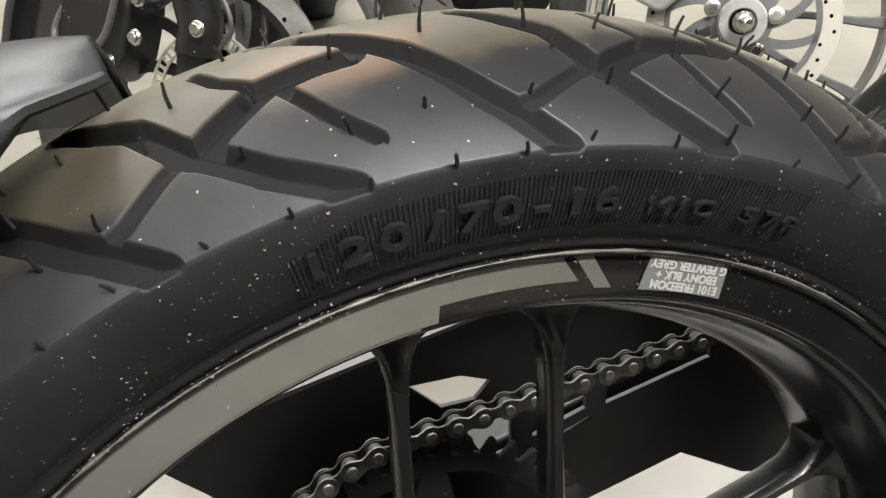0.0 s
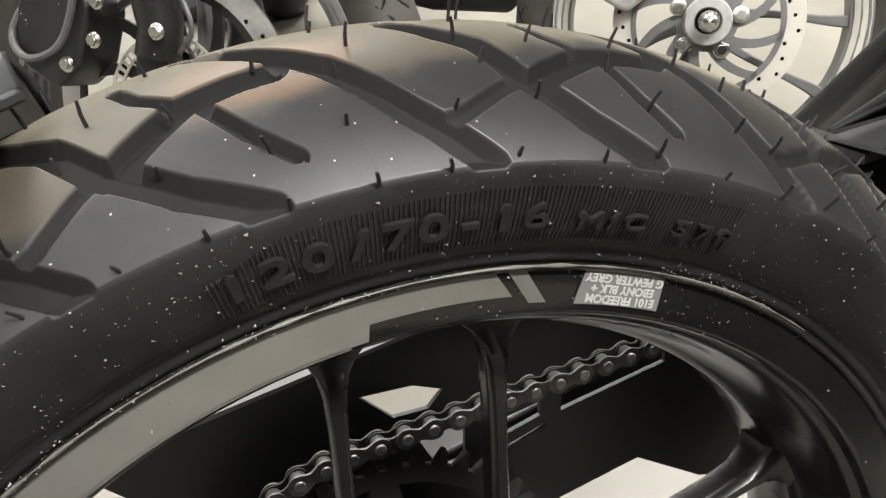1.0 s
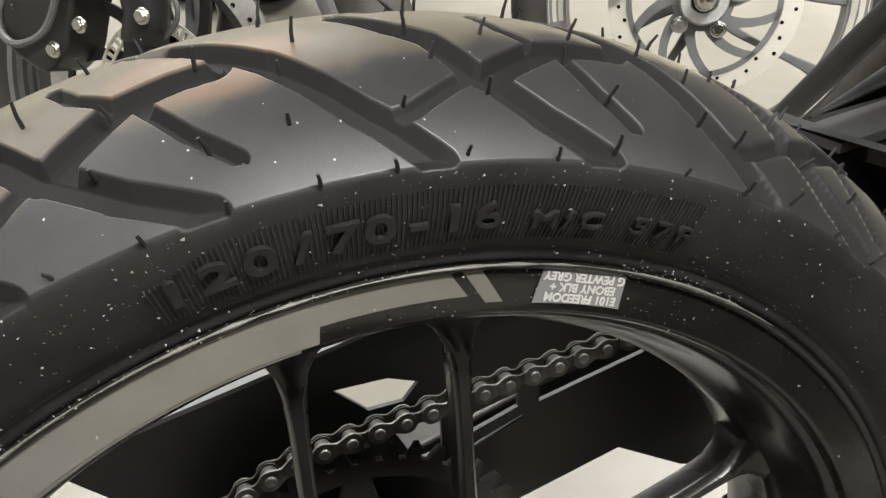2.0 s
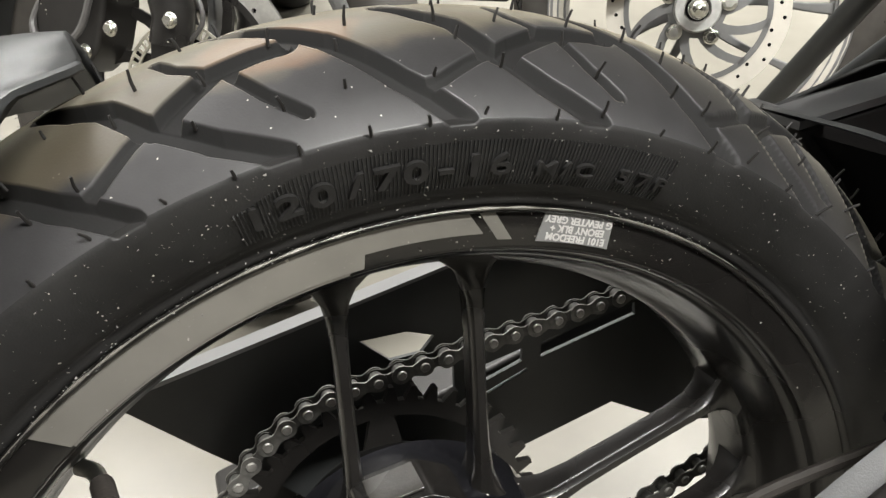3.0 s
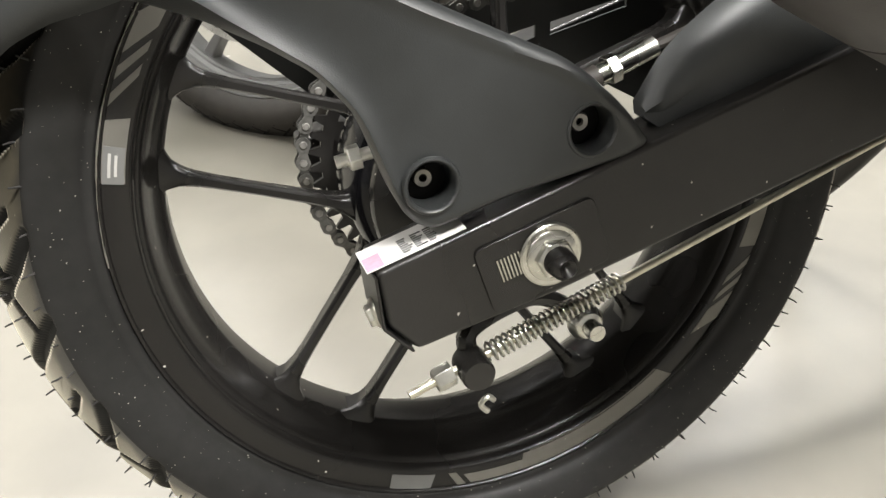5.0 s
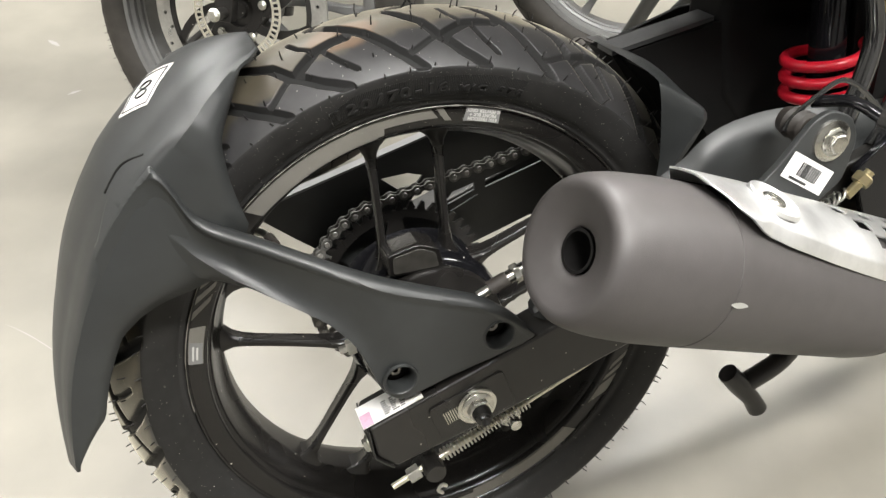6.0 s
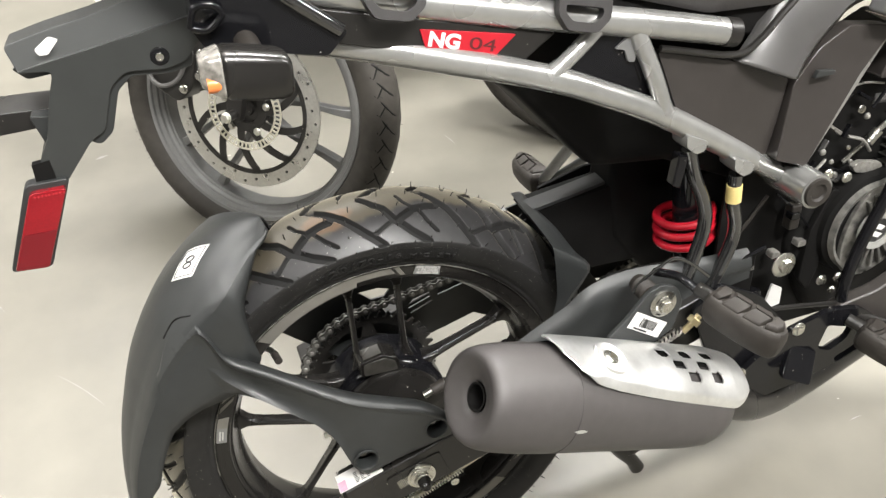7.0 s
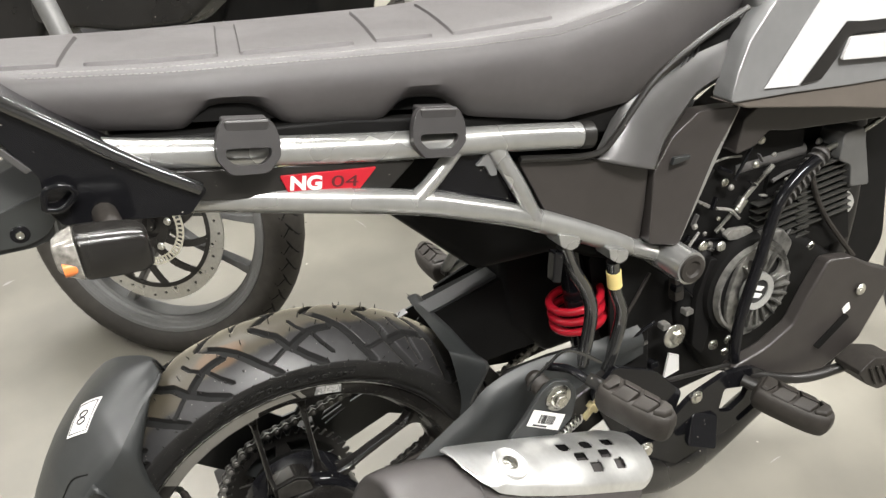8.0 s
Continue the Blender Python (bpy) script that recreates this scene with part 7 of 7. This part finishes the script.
    if stripe:
        for a0, a1, mt in stripe:
            bm = skin(bmesh.new(), [[m @ Vector((r * math.cos(radians(a)), y, r * math.sin(radians(a)))) for r, y in ((0.2035, -0.0232), (0.2120, -0.0318), (0.2235, -0.0396), (0.2235, -0.0404), (0.2115, -0.0326), (0.2030, -0.0240))] for a in [a0 + (a1 - a0) * k / 12 for k in range(13)]])
            part("rim_stripe", bm, mt, root)
    return root


W2 = Matrix.Translation((-0.055, 0.725, 0.274)) @ Matrix.Rotation(radians(-40), 4, "Z") @ Matrix.Rotation(radians(-17), 4, "X")
W2 = W2 @ Matrix.Translation((0, 0.056, 0))
BODY2 = Matrix.Translation(W2.translation) @ Matrix.Rotation(radians(-106), 4, "Z") @ Matrix.Rotation(radians(-12), 4, "X")  # the front wheel stands at steering lock
bike2 = thing("motorcycle", "dark motorcycle with a grey disc-braked front wheel, parked alongside", "motorcycle")
w2 = disc_wheel(W2, "grey cast front wheel", GREY_RIM2, disc_r=0.152)
w2.parent = bike2
for s, nm in ((-1, "fork_leg"), (1, "fork_leg")):
    leg = part(nm, tube([W2 @ Vector((0.004 if s < 0 else -0.005, s * 0.085, 0.052 if s < 0 else -0.02)), W2 @ Vector((0.006, s * 0.085, 0.085)), W2 @ Vector((-0.06, s * 0.085, 0.26))], 0.024, 16, 1), SATIN_BLACK, bike2, "black fork leg")
    part("fork_tube", tube([W2 @ Vector((-0.052, s * 0.085, 0.24)), W2 @ Vector((-0.22, s * 0.085, 0.60))], 0.0175, 16, 1), GREY_RIM2, bike2, "grey fork tube")
part("fork_foot", slab(rounded([(-0.014, -0.014), (0.012, -0.014), (0.016, 0.02), (0.022, 0.06), (-0.020, 0.06), (-0.016, 0.02)], 0.006), -0.092, -0.074, W2), SATIN_BLACK, bike2, "black fork foot", bevel=0.004)
part("axle_shaft", lathe([(0.0, -0.118), (0.008, -0.118), (0.009, -0.114), (0.009, -0.070)], 20, W2), SATIN_BLACK, bike2, "black axle end")
part("axle_nut", add_bolt(bmesh.new(), W2 @ Matrix.Translation((0.0, -0.117, 0.0)), 0.0085, 0.008, 0.0105), STEEL, bike2, bevel=0.0006)
cal = part("brake_caliper", slab(rounded([(-0.165, 0.02), (-0.115, 0.0), (-0.085, 0.03), (-0.075, 0.095), (-0.10, 0.13), (-0.15, 0.12), (-0.18, 0.07)], 0.012), -0.098, -0.035, W2), SATIN_BLACK, bike2, "black two-piston brake caliper", bevel=0.006, segments=3)
for x, z in ((-0.066, 0.060), (-0.064, 0.100), (0.020, 0.080), (0.012, 0.125), (-0.10, 0.03)):
    part("caliper_bolt", add_bolt(bmesh.new(), W2 @ Matrix.Translation((x, -0.099 if x < 0 else -0.110, z)), 0.0068, 0.007, 0.0090), STEEL, cal, bevel=0.0008)
part("brake_hose", tube([W2 @ Vector(p) for p in ((-0.16, -0.09, 0.10), (-0.175, -0.10, 0.05), (-0.14, -0.11, 0.03), (-0.10, -0.105, 0.06), (-0.09, -0.1, 0.16), (-0.12, -0.09, 0.3))], 0.0042, 8), BOOT, cal)
part("red_clip", tube([W2 @ Vector((-0.135, -0.100, 0.115)), W2 @ Vector((-0.13, -0.102, 0.16))], 0.006, 8, 1), RED, cal)
part("sensor_wire", tube([W2 @ Vector(p) for p in ((0.03, -0.085, 0.06), (0.045, -0.088, 0.085), (0.03, -0.09, 0.12), (-0.02, -0.1, 0.2))], 0.0028, 8), BOOT, bike2, "grey sensor wire")
rows = []
for k in range(19):
    a = radians(40 + k * 8)
    rows.append([W2 @ Vector((r * math.cos(a), y, r * math.sin(a))) for y, r in ((-0.062, 0.285), (-0.055, 0.303), (-0.03, 0.312), (0, 0.315), (0.03, 0.312), (0.055, 0.303), (0.062, 0.285))])
ff = part("front_fender", skin(bmesh.new(), rows, closed=False), BLACK_PLASTIC, bike2, "black front fender")
ff.modifiers.new("thickness", "SOLIDIFY").thickness = 0.003
part("engine", slab(rounded([(-0.98, 0.00), (-0.74, 0.02), (-0.70, 0.20), (-0.70, 0.34), (-0.98, 0.34)], 0.03), -0.11, 0.11, BODY2), DARK, bike2, "dark engine", bevel=0.02)
part("fuel_tank", slab(rounded([(-0.90, 0.45), (-0.48, 0.45), (-0.36, 0.56), (-0.50, 0.70), (-0.82, 0.64)], 0.05), -0.14, 0.14, BODY2), GLOSS_BLACK, bike2, "black fuel tank", bevel=0.05, segments=4)
part("radiator_cowl", slab(rounded([(-0.60, 0.44), (-0.46, 0.30), (-0.40, 0.25), (-0.30, 0.24), (-0.20, 0.33), (-0.19, 0.52), (-0.34, 0.62), (-0.60, 0.62)], 0.02), 0.0, 0.13, W2), SATIN_BLACK, bike2, "black body cowl", bevel=0.015, segments=3)
part("belly_panel", slab([(x + 0.030, z + 0.006) for x, z in ((-0.416, 0.172), (-0.409, 0.138), (-0.396, 0.112), (-0.360, 0.086), (-0.302, 0.074), (-0.300, 0.084), (-0.314, 0.102), (-0.352, 0.126), (-0.388, 0.156), (-0.402, 0.172))], 0.00, 0.02, W2), WHITE, bike2, "white belly panel", bevel=0.005)
part("belly_stripe", slab([(-0.316, 0.129), (-0.282, 0.108), (-0.268, 0.096), (-0.266, 0.110), (-0.304, 0.142)], 0.002, 0.018, W2), RED, bike2, "red stripe")
part("crankcase", slab(rounded([(-0.40, 0.27), (-0.365, 0.18), (-0.335, 0.138), (-0.290, 0.110), (-0.270, 0.150), (-0.26, 0.27)], 0.01), 0.045, 0.12, W2), DARK, bike2, "dark lower engine", bevel=0.01)
for x, z in ((-0.330, 0.165), (-0.308, 0.140), (-0.350, 0.195)):
    part("case_bolt", add_bolt(bmesh.new(), W2 @ Matrix.Translation((x, 0.044, z)), 0.006, 0.006, 0.008), STEEL, bike2, bevel=0.0006)
part("front_cowl", slab(rounded([(-0.20, 0.350), (-0.02, 0.345), (0.10, 0.365), (0.16, 0.42), (0.10, 0.60), (-0.10, 0.66), (-0.20, 0.60)], 0.02), -0.03, 0.06, W2), SATIN_BLACK, bike2, "black front cowl", bevel=0.012, segments=3)
part("rear_wheel", lathe([(0.20, -0.05), (0.26, -0.065), (0.285, -0.03), (0.29, 0), (0.285, 0.03), (0.26, 0.065), (0.20, 0.05)], 72, BODY2 @ Matrix.Translation((-1.33, 0, 0)), closed=True), RUBBER, bike2, "black rear wheel")

W3 = Matrix.Translation((0.73, 0.855, 0.277)) @ Matrix.Rotation(radians(-34), 4, "Z") @ Matrix.Rotation(radians(-15), 4, "X")
BODY3 = Matrix.Translation(W3.translation) @ Matrix.Rotation(radians(-62), 4, "Z") @ Matrix.Rotation(radians(-12), 4, "X")
bike3 = thing("motorcycle", "dark motorcycle with a black front wheel striped red and white", "motorcycle")
w3 = disc_wheel(W3, "black cast front wheel with red and white rim stripes", GREY_RIM2, [(150, 194, CREAM), (60, 110, RED), (-40, 56, CREAM)], disc_r=0.134, ringed=False, carrier_mat=GREY_RIM2, disc_mat=CREAM)
w3.parent = bike3
part("fork_leg", tube([W3 @ Vector((-0.085, -0.085, 0.05)), W3 @ Vector((-0.10, -0.085, 0.10)), W3 @ Vector((-0.26, -0.085, 0.55))], 0.022, 16, 1), ALLOY, bike3, "bright fork leg")
part("fork_leg", tube([W3 @ Vector((-0.005, 0.085, -0.02)), W3 @ Vector((-0.02, 0.085, 0.06)), W3 @ Vector((-0.20, 0.085, 0.55))], 0.022, 16, 1), ALLOY, bike3, "bright fork leg")
part("axle_ring", lathe([(0.018, -0.075), (0.020, -0.082), (0.032, -0.082), (0.035, -0.066), (0.018, -0.066)], 32, W3, closed=True), ALLOY, bike3, "bright axle ring")
part("axle_end", lathe([(0.0, -0.118), (0.008, -0.116), (0.014, -0.109), (0.015, -0.095), (0.010, -0.08)], 24, W3), STEEL, bike3, "bright axle end")
part("brake_caliper", slab(rounded([(-0.165, 0.02), (-0.115, 0.0), (-0.085, 0.03), (-0.075, 0.095), (-0.10, 0.13), (-0.15, 0.12), (-0.18, 0.07)], 0.012), -0.098, -0.035, W3), ALLOY, bike3, "bright brake caliper", bevel=0.006)
part("engine", slab(rounded([(-0.80, -0.10), (-0.42, -0.08), (-0.40, 0.20), (-0.50, 0.34), (-0.85, 0.34)], 0.03), -0.12, 0.12, BODY3), DARK, bike3, "dark engine", bevel=0.02)
part("radiator_cowl", slab(rounded([(-0.75, 0.16), (-0.40, 0.17), (-0.33, 0.24), (-0.32, 0.50), (-0.75, 0.58)], 0.03), -0.13, 0.13, BODY3), SATIN_BLACK, bike3, "black body cowl", bevel=0.015, segments=3)
part("fuel_tank", slab(rounded([(-0.90, 0.45), (-0.48, 0.45), (-0.36, 0.56), (-0.50, 0.70), (-0.82, 0.64)], 0.05), -0.14, 0.14, BODY3), GLOSS_BLACK, bike3, "black fuel tank", bevel=0.05, segments=4)
part("rear_wheel", lathe([(0.20, -0.05), (0.26, -0.065), (0.285, -0.03), (0.29, 0), (0.285, 0.03), (0.26, 0.065), (0.20, 0.05)], 72, BODY3 @ Matrix.Translation((-1.33, 0, 0)), closed=True), RUBBER, bike3, "black rear wheel")
